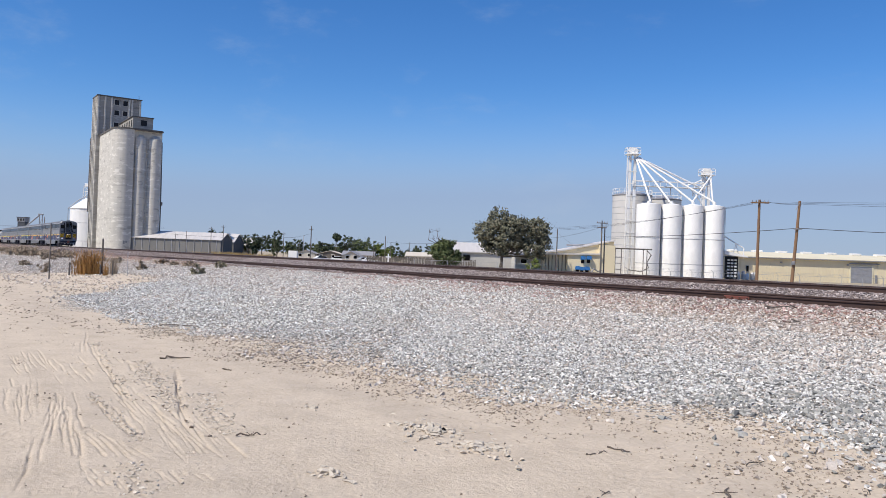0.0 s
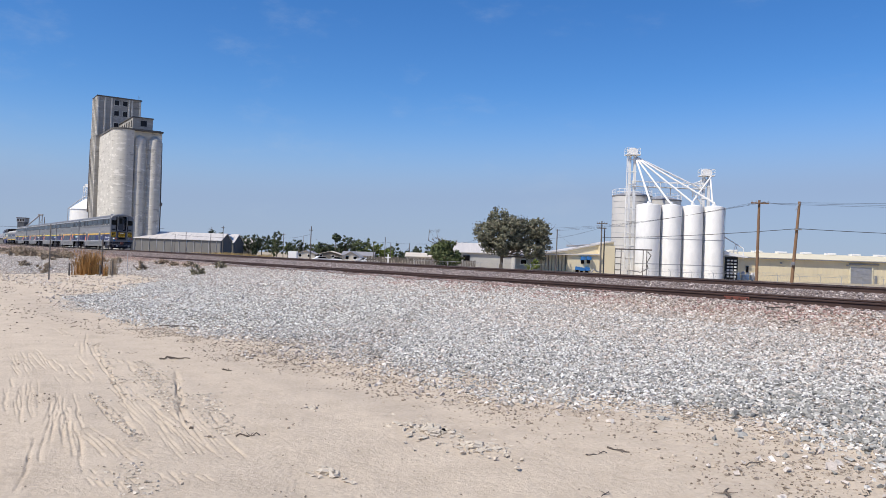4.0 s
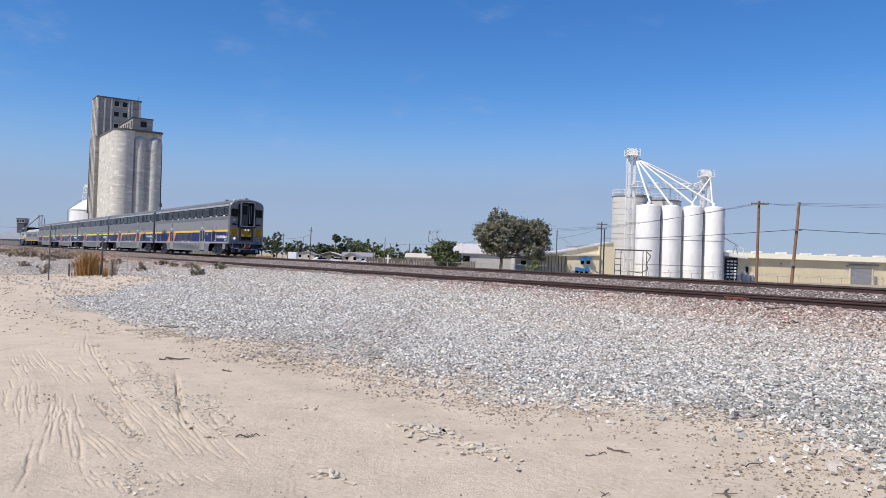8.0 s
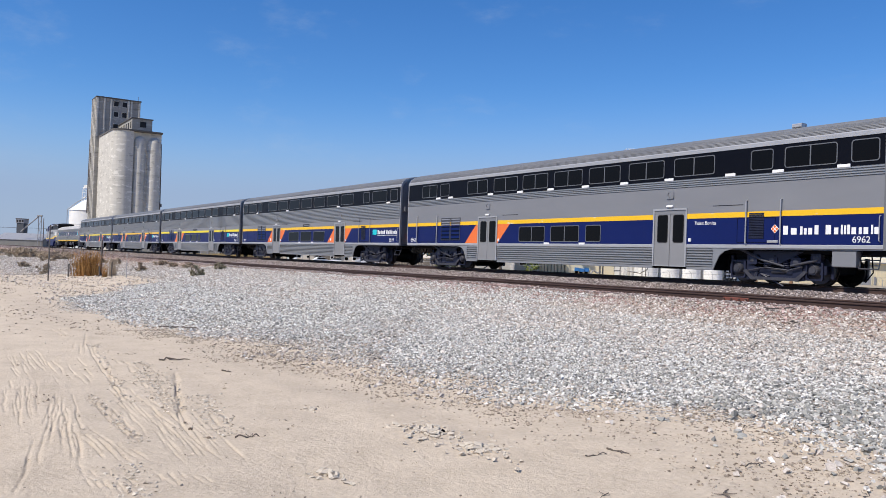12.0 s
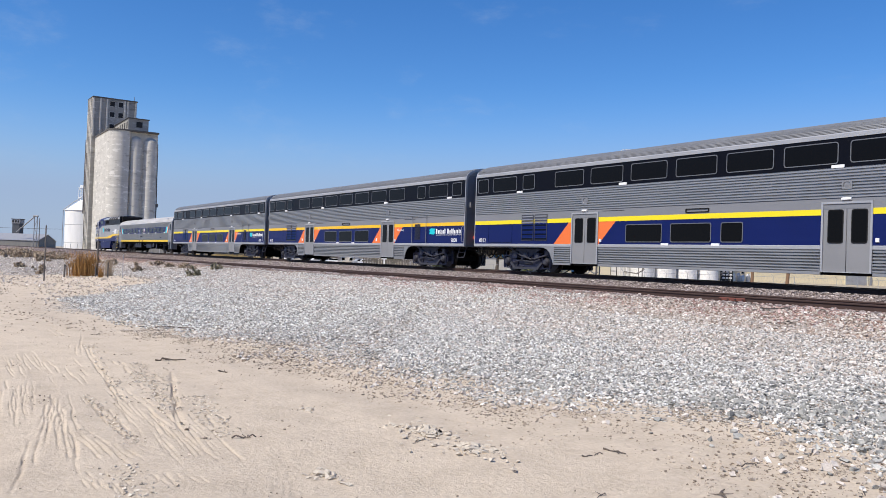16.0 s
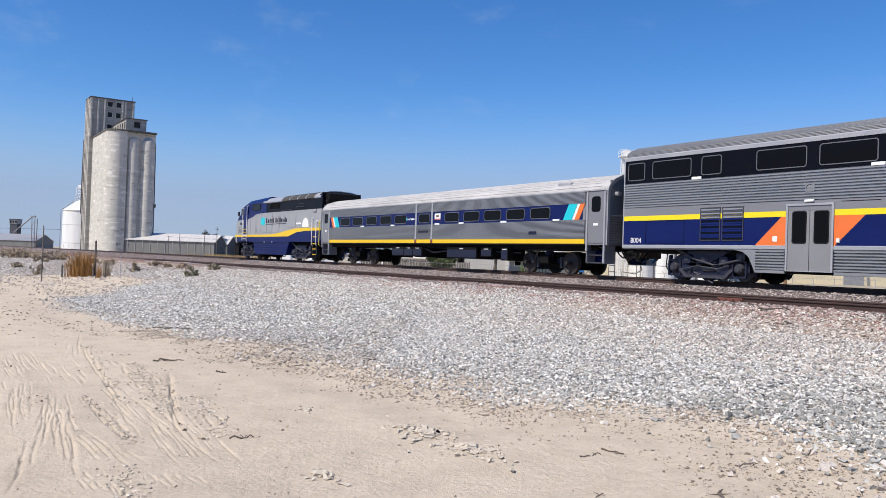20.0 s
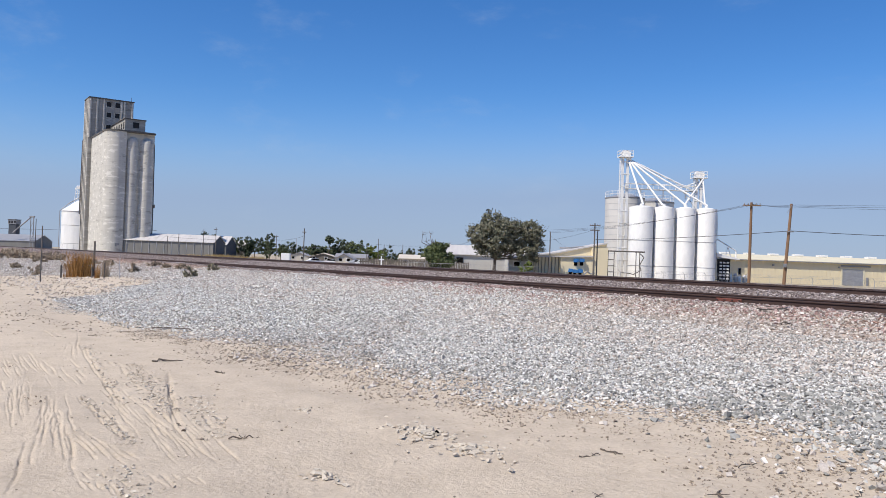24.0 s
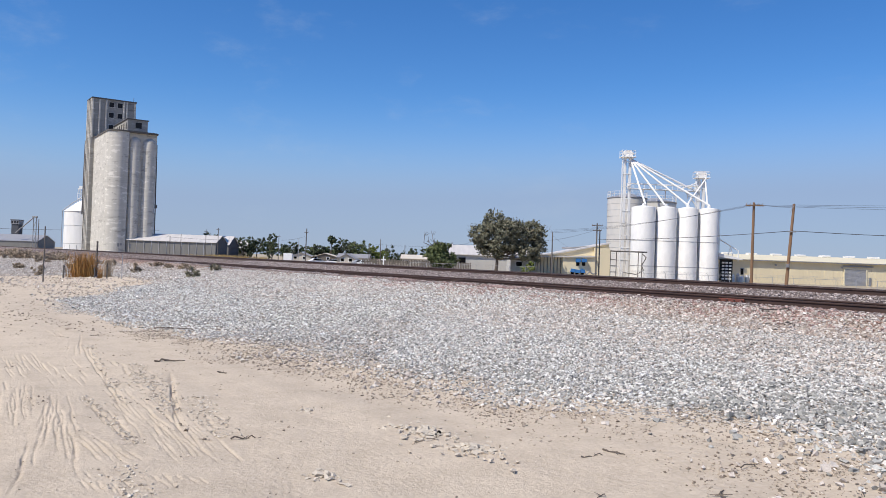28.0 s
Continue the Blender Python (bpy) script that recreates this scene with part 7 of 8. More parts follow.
tuft("dry_bush", on(-42.2, 7.0), 620, 0.60, 1.25, leaf_dry, "tall clump of orange-brown dried stalks", "dry bush", 3, 0.012, 0.30)
tuft("dry_grass", on(-41.0, 7.9), 160, 0.22, 0.8, leaf_grey, "thin grey tuft of dead grass", "dry grass", 4, 0.008)
tuft("dry_grass", on(-40.2, 7.4), 90, 0.14, 0.6, leaf_dry, "thin brown tuft of dead grass", "dry grass", 5, 0.008)
WEEDS = [(-36.4, 10.7, 0.8, 0.62, leaf_sage), (-63.0, 12.4, 1.4, 0.6, leaf_grey), (-46.0, 10.2, 0.8, 0.55, leaf_grey), (-47.5, 13.9, 1.0, 0.4, leaf_grey), (-50.0, 14.0, 0.8, 0.36, leaf_grey), (-53.0, 14.0, 0.9, 0.4, leaf_grey),
         (-57.0, 14.2, 0.9, 0.4, leaf_grey), (-44.0, 14.1, 0.7, 0.40, leaf_sage), (-68.0, 12.2, 1.6, 0.5, leaf_grey), (-70.0, 12.0, 1.8, 0.6, leaf_grey), (-60.0, 6.0, 0.9, 0.35, leaf_grey), (-52.0, 6.4, 0.7, 0.4, leaf_grey),
         (-75.0, 9.5, 1.6, 0.6, leaf_grey), (-46.0, 5.4, 0.5, 0.3, leaf_grey), (-58.0, 9.0, 0.9, 0.4, leaf_grey)]
for k, (x, y, w, h, mat) in enumerate(WEEDS):
    weed(on(x, y), w, h, mat, "low grey-brown dry weed in the gravel" if mat is leaf_grey else "low straw-coloured weed in the gravel", 200 + k, 380)
rng = np.random.default_rng(77)
for k in range(16):
    x = -84 - k * 3.4 + rng.uniform(-1, 1)
    weed(on(x, 10.4 + rng.uniform(-1.5, 2.4) + 0.02 * k), rng.uniform(2.0, 3.4), rng.uniform(0.6, 0.95), leaf_grey, "heaped grey tumbleweeds at the edge of the yard", 230 + k, 700)
rng = np.random.default_rng(78)
for k in range(22):
    tuft("straw_patch", site(-72 + k * 0.95 + rng.uniform(-1, 1), 230 + rng.uniform(-14, 8), lie(-200, 80)), 130, 1.6, rng.uniform(0.9, 1.7), leaf_straw, "patch of tall straw-coloured dry grass", "dry grass", 300 + k, 0.05, 0.3, "straw patches")
for k in range(30):
    x = -250 + k * 6.6
    tuft("verge_grass", on(x, 27.6 + 1.6 * math.sin(k * 2.3)), 90, 1.3, 0.7, leaf_straw if k % 2 else leaf_grey, "dry grass on the far railway verge", "dry grass", 340 + k, 0.03, 0.35, "verge grass")

# ---------------------------------------------------------------- fence remains in the yard
for x, y, h, r, mat, dx, label in ((-38.4, 4.75, 2.46, 0.028, pole_grey, 0.03, "tall thin dark steel fence post"), (-42.2, 7.6, 1.75, 0.05, pole_grey, 0.02, "dark weathered wooden fence post"),
                                   (-41.8, 6.05, 0.62, 0.045, pole_grey, 0.05, "short broken wooden post stub"), (-39.4, 7.55, 0.72, 0.03, pole_grey, 0.12, "leaning grey post stub"),
                                   (-38.3, 8.0, 1.10, 0.018, galv, 0.0, "thin bare steel rod standing upright"), (-42.6, 7.05, 0.55, 0.04, pole_grey, 0.0, "short post stub in dry stalks"), (-40.9, 7.3, 0.5, 0.03, pole_grey, -0.06, "short post stub in dry stalks")):
    t = thing("fence_post", on(x, y), label, "fence post")
    part("shaft", Geo().bar((0, 0, -0.2), (dx, 0, h), r, 8, r * 0.9), mat, t)
    part("cap", Geo().bar((dx, 0, h - 0.01), (dx, 0, h + 0.015), r * 0.6, 8), mat, t)

# ---------------------------------------------------------------- poles and wires
def pole(m, h, r, mat, label, arms=(), lean=0.0, seed=0):
    t = thing("utility_pole", m, label, "utility pole")
    part("mast", Geo().bar((0, 0, -0.3), (lean, 0, h), r, 12, r * 0.7), mat, t)
    for z, w in arms:
        a = part("crossarm", Geo().rbox(lean * z / h - w, lean * z / h + w, -r - 0.1, -r + 0.02, z - 0.06, z + 0.06, 0.015), mat, t)
        for k in (-0.9, -0.45, 0.45, 0.9):
            part("insulator", Geo().lathe([(0.03, 0), (0.05, 0.05), (0.03, 0.1), (0.05, 0.14), (0.02, 0.18)], (lean * z / h + k * w, -r - 0.04, z + 0.06), 8), shade_steel, a)
    return t


pole(site(30.15, 75, -0.6), 8.75, 0.16, pole_wood, "brown wooden utility pole with one crossarm", ((8.45, 0.85),), 0.05)
p = pole(site(33.45, 75, -0.6), 8.75, 0.17, pole_wood, "leaning brown wooden utility pole carrying cables", (), 0.62)
part("bracket", Geo().rbox(0.1, 0.8, -0.25, -0.12, 6.0, 6.1, 0.02).bar((0.6, -0.1, 8.6), (0.2, -0.1, 7.9), 0.03), shade_steel, p)
part("transformer_box", Geo().rbox(-0.05, 0.2, -0.32, -0.1, 2.6, 2.95, 0.03), shade_steel, p)
pole(site(16.0, 110, -0.6), 6.7, 0.10, pole_grey, "plain grey wooden pole by the sheds", ())
p = pole(site(22.2, 110, -0.6), 8.1, 0.12, pole_grey, "grey utility pole with two crossarms", ((7.75, 0.75), (7.1, 0.65)), 0.05)
pole(site(22.75, 110.4, -0.6), 7.2, 0.11, pole_grey, "shorter grey pole beside a taller one", ())
pole(site(-33.9, 200, -0.6), 9.0, 0.16, pole_grey, "lone dark utility pole behind the line", ((8.0, 0.5),), 0.1)
pole(site(-219.5, 430, -0.6), 16.9, 0.26, pole_grey, "tall bare dark pole by the far sheds", ())
pole(site(-36.6, 205, -0.6), 6.6, 0.08, galv, "thin grey street lamp post", ())
for r, d, h in ((-75.6, 230, 7.2), (-68.9, 232, 8.8), (-65.3, 232, 9.4), (-79.5, 232, 6.4), (-51.0, 250, 8.4), (-14.8, 200, 7.0), (-13.6, 204, 5.6), (2.6, 150, 5.6), (-9.4, 220, 6.0), (-46.0, 250, 5.5), (6.8, 150, 6.9), (-19.0, 215, 5.4)):
    pole(site(r, d, -0.6), h, 0.11, pole_grey, "distant thin utility pole", ((h - 0.6, 0.55),) if h > 8 else ())


def wire_run(points, r, sag, label="thin sagging black overhead cable"):
    t = thing("overhead_cable", pose(0, 0, 0), label, "cable")
    pts = []
    for (a, b) in zip(points, points[1:]):
        for k in range(13):
            u = k / 12
            p = a.lerp(b, u)
            pts.append((p.x, p.y, p.z - sag * 4 * u * (1 - u)))
    part("strand", Geo().path(pts, r, 5), cable, t)


def at(r, d, z):
    return site(r, d, z).translation


for k, z in enumerate((8.35, 8.2, 8.05)):
    wire_run([at(30.1 + 0.4 * k, 75, 7.98), at(34.3, 75, 8.05 - 0.1 * k), at(58, 72, 8.75 - 0.35 * k)], 0.012, 0.12)
    wire_run([at(30.0 + 0.4 * k, 75, 7.98), at(16, 112, 6.0 + 0.2 * k)], 0.012, 0.5)
wire_run([at(22.4, 110, 5.2), at(34.05, 75, 5.55), at(60, 74, 5.6)], 0.03, 0.22, "thick sagging black telephone cable")
wire_run([at(22.2, 110, 6.6), at(16.0, 110, 4.9), at(2, 150, 4.6)], 0.015, 0.15)
wire_run([at(16.0, 110, 5.6), at(19.5, 118, 4.2)], 0.012, 0.1)
wire_run([at(-34, 200, 6.4), at(-52, 250, 6.2), at(-80, 232, 5.6)], 0.03, 0.5)
wire_run([at(-34, 200, 3.6), at(-14.8, 200, 5.0), at(2.6, 150, 4.6), at(6.8, 150, 5.6)], 0.02, 0.4)
wire_run([at(-262, 430, 10.5), at(-150, 420, 12.0)], 0.08, 0.6, "far overhead line above the sheds")


# ---------------------------------------------------------------- fences beyond the tracks
def chain_fence(points, h, step, label, arm=True, mesh_too=True):
    t = thing("chain_link_fence", pose(0, 0, 0), label, "fence")
    for a, b in zip(points, points[1:]):
        n = max(1, round((b - a).length / step))
        for k in range(n):
            p = a.lerp(b, k / n)
            g = Geo().bar((p.x, p.y, p.z - 0.1), (p.x, p.y, p.z + h), 0.035, 6)
            if arm:
                g.bar((p.x, p.y, p.z + h), (p.x - 0.16, p.y - 0.26, p.z + h + 0.28), 0.022, 5)
            part("post", g, galv, t)
        for z in (0.08, h - 0.03):
            part("rail", Geo().bar(a + Vector((0, 0, z)), b + Vector((0, 0, z)), 0.022, 6), galv, t)
        if arm:
            part("barbed_wire", Geo().bar(a + Vector((-0.16, -0.26, h + 0.28)), b + Vector((-0.16, -0.26, h + 0.28)), 0.008, 4).bar(a + Vector((-0.08, -0.13, h + 0.14)), b + Vector((-0.08, -0.13, h + 0.14)), 0.008, 4), galv, t)
        if mesh_too:
            g = Geo()
            m_ = round((b - a).length / 0.45)
            for k in range(m_):
                p, q = a.lerp(b, k / m_), a.lerp(b, (k + 1) / m_)
                g.bar((p.x, p.y, p.z + 0.1), (q.x, q.y, q.z + h), 0.006, 3).bar((q.x, q.y, q.z + 0.1), (p.x, p.y, p.z + h), 0.006, 3)
            part("netting", g, galv, t)


chain_fence([at(22.5, 95, -0.6), at(46, 95, -0.6), at(75, 97, -0.6)], 1.45, 2.6, "galvanised chain-link fence with barbed arms round the mill")
chain_fence([at(-4, 112, -0.6), at(15, 112, -0.6)], 1.7, 2.4, "low grey chain-link fence before the yard", False)
t = thing("board_fence", site(-14.5, 150, -0.6), "weathered brown board fence behind the line", "fence")
for k in range(60):
    part("board", Geo().rbox(k * 0.3, k * 0.3 + 0.24, -0.02, 0.02, 0, 1.9 + 0.1 * math.sin(k * 3.7), 0.01, "z"), timber, t)
part("rail", Geo().box(0, 18, 0.02, 0.08, 0.5, 0.6).box(0, 18, 0.02, 0.08, 1.4, 1.5), timber, t)
t = thing("board_fence", site(-3.0, 140, -0.6), "weathered brown board fence behind the line", "fence")
for k in range(30):
    part("board", Geo().rbox(k * 0.3, k * 0.3 + 0.24, -0.02, 0.02, 0, 1.8 + 0.1 * math.sin(k * 2.9), 0.01, "z"), timber, t)
t = thing("cross_marker", site(-10.3, 148, -0.6), "white cross-shaped wooden marker post", "marker")
part("upright", Geo().rbox(-0.12, 0.12, -0.05, 0.05, 0, 2.5, 0.02, "z"), white_paint, t)
part("arm", Geo().rbox(-0.5, 0.5, -0.07, -0.05, 1.75, 1.95, 0.01), white_paint, t)


# ---------------------------------------------------------------- gardens: houses and parked cars
def parked_car(m, paint, label):
    c = thing("parked_car", m, label, "car", "parked cars")
    side = [(-2.2, 0.35), (2.2, 0.35), (2.25, 0.75), (1.3, 0.92), (0.7, 1.42), (-1.1, 1.45), (-1.7, 0.98), (-2.2, 0.9)]
    part("body", Geo().prism(side, "y", -0.85, 0.85), paint, c)
    part("window", Geo().prism([(1.12, 0.98), (0.66, 1.36), (-1.05, 1.39), (-1.5, 1.0)], "y", -0.87, 0.87), glass, c)
    for x in (-1.35, 1.35):
        for y in (-0.8, 0.8):
            part("wheel", Geo().lathe([(0.1, -0.11), (0.32, -0.1), (0.33, 0), (0.32, 0.1), (0.1, 0.11)], (x, y, 0.33), 16, "y"), rubber, c)
    for y in (-0.6, 0.6):
        part("headlamp", Geo().rbox(2.2, 2.27, y - 0.15, y + 0.15, 0.62, 0.74, 0.02), trim_grey, c)


for r, d, z, paint, label in ((-30.2, 196, 0.3, white_paint, "white parked saloon car by the gardens"), (-26.2, 198, 0.2, white_paint, "white parked saloon car by the gardens"),
                              (-19.0, 192, 0.2, trim_grey, "silver parked car by the gardens"), (-17.4, 190, 0.2, white_paint, "white parked van-like car")):
    parked_car(site(r, d, -0.6, 8 * r % 30), paint, label)
t = thing("white_trailer", site(-40.5, 205, -0.6), "small white box trailer behind the line", "trailer")
part("box", Geo().rbox(0, 2.2, 0, 2, 0.6, 2.5, 0.05), white_paint, t)
for x in (0.7, 1.5):
    part("wheel", Geo().lathe([(0.1, -0.1), (0.35, -0.1), (0.35, 0.1), (0.1, 0.1)], (x, 0, 0.35), 16, "y"), rubber, t)
for k, (r, d, w, h, rise, wall, roof, label) in enumerate(((-25.2, 196, 4.4, 1.6, 1.2, beige_wall, shingle_roof, "small pale house with blue-grey gable roof"), (-29.5, 230, 9, 1.9, 1.1, beige_wall, shingle_roof, "low bungalow among garden trees"),
                                                           (-38.6, 240, 8, 1.8, 1.1, timber, beige_wall, "low bungalow among garden trees"), (-8.8, 190, 10, 2.2, 0.9, beige_wall, beige_wall, "low tan house behind a board fence"), (-45.0, 240, 6, 1.8, 1.1, beige_wall, shingle_roof, "low bungalow among garden trees"))):
    b = gabled("house", site(r, d, -0.6), w, 8, h, rise, wall, roof, label, "house", 0, None, k % 2 == 1)
    for j in range(2):
        part("window", Geo().ring(rect(0.8 + j * w * 0.45, 1.8 + j * w * 0.45, 0.9, 1.8), rect(0.88 + j * w * 0.45, 1.72 + j * w * 0.45, 0.98, 1.72), "y", -0.06, 0.0), white_paint, b)
        part("pane", Geo().box(0.88 + j * w * 0.45, 1.72 + j * w * 0.45, -0.03, -0.004, 0.98, 1.72), glass, b)


# ---------------------------------------------------------------- loose stones
def stone_material(name, lo, mid_, hi):
    m = material(name, rough=0.9, spec=0.2)
    rnd = node(m, "NewGeometry").outputs["Random Per Island"]
    col = ramp(m, rnd, [(0.0, lo), (0.55, mid_), (0.93, hi), (1.0, tuple(min(1, c * 1.45) for c in hi))])
    fine = node(m, "TexNoise", Scale=60.0, Detail=3.0)
    wire(m, coords(m), fine.inputs["Vector"])
    col = mix(m, 0.3, col, ramp(m, fine.outputs[0], [(0.3, lo), (0.7, hi)]))
    paint_in(m, col)
    bump(m, fine.outputs[0], 0.4, 0.01)
    return m


gravel_grey = stone_material("grey_gravel", (0.11, 0.107, 0.10), (0.52, 0.505, 0.475), (0.78, 0.76, 0.72))
gravel_warm = stone_material("warm_gravel", (0.27, 0.23, 0.19), (0.52, 0.46, 0.41), (0.70, 0.65, 0.60))
ballast_brown = stone_material("brown_ballast", (0.10, 0.08, 0.074), (0.32, 0.265, 0.25), (0.54, 0.475, 0.45))
gravel_far = stone_material("pale_gravel", (0.14, 0.133, 0.12), (0.66, 0.635, 0.59), (0.86, 0.84, 0.79))
gravel_rust = stone_material("rust_stained_gravel", (0.17, 0.10, 0.085), (0.40, 0.265, 0.235), (0.58, 0.44, 0.40))
gravel_dull = stone_material("dull_gravel", (0.16, 0.16, 0.148), (0.27, 0.268, 0.25), (0.42, 0.415, 0.39))
rubble_pale = stone_material("pale_rubble", (0.34, 0.285, 0.22), (0.50, 0.44, 0.36), (0.66, 0.60, 0.52))
crumb_tan = stone_material("tan_crumbs", (0.14, 0.11, 0.085), (0.30, 0.245, 0.19), (0.52, 0.45, 0.37))


def block():
    v = np.array([(x, y, z) for x in (-1, 1) for y in (-1, 1) for z in (-1, 1)]) * 0.66
    q = [(0, 1, 3, 2), (4, 6, 7, 5), (0, 4, 5, 1), (2, 3, 7, 6), (0, 2, 6, 4), (1, 5, 7, 3)]
    return v, np.array([t for a, b, c, d in q for t in ((a, b, c), (a, c, d))])


def stones(pos, size, rng, flat=0.62, sink=0.25):
    """Angular broken stones, one deformed block each."""
    v, f = block()
    n = len(pos)
    q = rng.normal(size=(n, 4))
    q /= np.linalg.norm(q, axis=1)[:, None]
    w, x, y, z = q.T
    R = np.stack([1 - 2 * (y * y + z * z), 2 * (x * y - z * w), 2 * (x * z + y * w), 2 * (x * y + z * w), 1 - 2 * (x * x + z * z), 2 * (y * z - x * w),
                  2 * (x * z - y * w), 2 * (y * z + x * w), 1 - 2 * (x * x + y * y)], 1).reshape(n, 3, 3)
    s = rng.uniform(0.45, 1.35, (n, 1, 3))
    jit = rng.uniform(-0.42, 0.42, (n, 8, 3))
    P = ((v[None] + jit) * s) @ R
    P[:, :, 2] *= flat
    P = P * size[:, None, None] + pos[:, None, :]
    P[:, :, 2] += (size * flat * (1 - 2 * sink))[:, None]
    F = f[None] + (np.arange(n) * 8)[:, None, None]
    return P.reshape(-1, 3), F.reshape(-1, 3)


def scatter(name, label, category, mat, rng, pts, size, flat=0.62, sink=0.25):
    pos = np.array([(x, y, lie(x, y)) for x, y in pts])
    v, f = stones(pos, size, rng, flat, sink)
    return tagged(new(name, np_mesh(name, v, f, mat)), label, category, kind="stuff")


def gravel_edge(x, y):
    """How deep into the gravel a spot lies; below 0 is sand."""
    u = min(1, max(0, -x / 24))
    return y - 6.75 + 4.0 * u * u * (3 - 2 * u) + 1.1 * noise.noise((x * 0.5, y * 0.5, 9)) + 0.5 * noise.noise((x * 2.0, y * 2.0, 3)) - 5.6 * min(1, max(0, (-x - 24) / 11)) + 4.6 * min(1, max(0, (-x - 42) / 8)) + 0.25 * max(0, 1 - abs(x + 7.2) / 2.8)


def strew(rng, x0, x1, y0, y1, density, want):
    n = int((x1 - x0) * (y1 - y0) * density)
    out = []
    for x, y in zip(rng.uniform(x0, x1, n), rng.uniform(y0, y1, n)):
        if rng.uniform() < want(x, y):
            out.append((x, y))
    return out


rng = np.random.default_rng(5)
near = strew(rng, -15, -1.0, 4.0, 12.5, 1050, lambda x, y: min(1, max(0.0, gravel_edge(x, y) * 0.9 + 0.15)) * (1.0 if -x < 1.35 * y + 2.2 else 0.45) * (1.0 if y < 10 else 0.6))
scatter("gravel", "loose angular grey gravel over the yard", "gravel", gravel_grey, rng, near, rng.uniform(0.008, 0.023, len(near)), 0.8)
warm = strew(rng, -15, -1.0, 4.0, 15.3, 190, lambda x, y: min(1, max(0.0, gravel_edge(x, y) * 0.6 + 0.5)) * (0.8 if gravel_edge(x, y) < 0.5 else 0.25 + 0.75 * (y > 9.5)))
scatter("warm_gravel", "tan and brown stones among the grey gravel", "gravel", gravel_warm, rng, warm, rng.uniform(0.012, 0.034, len(warm)), 0.8)
farther = strew(rng, -48, -15, 3.5, 15.0, 200, lambda x, y: min(1, max(0.0, gravel_edge(x, y) * 0.8 + 0.1)) * (1.0 if x > -34 else 0.6))
scatter("far_gravel", "grey gravel spread along the siding", "gravel", gravel_far, rng, farther, rng.uniform(0.014, 0.030, len(farther)), 0.8)
outlying = strew(rng, -95, -20, 3.0, 14.5, 46, lambda x, y: 0.9 if y > 8.5 or x < -45 else 0.12)
scatter("outlying_stones", "brown stones strewn over the far yard", "gravel", gravel_warm, rng, outlying, rng.uniform(0.016, 0.05, len(outlying)), 0.8)
big_ones = strew(rng, -9, -1.5, 5.4, 9.6, 190.0, lambda x, y: (max(0.1, 1.0 - abs(gravel_edge(x, y) - 1.2) / 1.5) if gravel_edge(x, y) > 0.15 else 0.03) * (1.0 if x > -5.6 else 0.2))
scatter("coarse_gravel", "larger pale stones lying on the gravel", "gravel", gravel_dull, rng, big_ones, rng.uniform(0.020, 0.040, len(big_ones)), 0.7)
bal = strew(rng, -60, -4, 15.2, 22.2, 130, lambda x, y: 1.0 if y > 17.7 or abs(y - SIDE_Y) < 0.6 else 0.55)
scatter("ballast", "brown and purple ballast stones between the tracks", "ballast", ballast_brown, rng, bal, rng.uniform(0.02, 0.046, len(bal)))
crumbs = strew(rng, -16, -1.5, 0.6, 6.9, 1100, lambda x, y: 0.9 * max(0, 1 - abs(gravel_edge(x, y) + 0.3) / 1.2) ** 1.3 * (0.35 + 0.65 * (noise.noise((x * 1.7, y * 1.7, 2)) > -0.1)) + (0.10 if noise.noise((x * 2.2, y * 2.2, 7)) > 0.42 else 0.006))
scatter("crumbs", "small tan crumbs and pebbles on the sand", "pebbles", crumb_tan, rng, crumbs, rng.uniform(0.005, 0.0065 + 0.015 * rng.uniform(0, 1, len(crumbs)) ** 2))

stained = strew(rng, -30, -3, 13.4, 16.4, 150, lambda x, y: (0.9 if noise.noise((x * 0.6, y * 0.9, 11)) > 0.02 else 0.12) * min(1, max(0, (y - 13.2) / 1.2)))
scatter("stained_gravel", "rust-stained reddish gravel along the siding", "gravel", gravel_rust, rng, stained, rng.uniform(0.014, 0.034, len(stained)), 0.8)
scraps = strew(rng, -50, -16, 1.0, 8.4, 30, lambda x, y: 1.0 if noise.noise((x * 0.25, y * 0.8, 5)) > 0.05 else 0.15)
scatter("yard_crumbs", "small brown crumbs strewn over the far sand", "pebbles", crumb_tan, rng, scraps, rng.uniform(0.007, 0.026, len(scraps)), 0.6)

# sand clods pushed up along the deeper tyre tracks
clods = []
for x0, y0, x1, y1, n, w in ((-10.6, 2.44, -7.8, 2.18, 420, 0.09), (-8.7, 2.62, -6.6, 2.27, 300, 0.09), (-9.2, 1.57, -6.7, 1.56, 160, 0.04), (-14.0, 2.42, -8.5, 1.86, 200, 0.05), (-6.1, 1.3, -5.2, 1.25, 110, 0.1), (-11.6, 2.62, -9.4, 2.5, 140, 0.08)):
    for u, d in zip(rng.uniform(0, 1, n), rng.normal(0, w, n)):
        clods.append((x0 + (x1 - x0) * u, y0 + (y1 - y0) * u + d))
scatter("sand_clods", "crumbled sand clods along the tyre tracks", "clods", rubble_pale, rng, clods, rng.uniform(0.004, 0.016, len(clods)), 0.6)

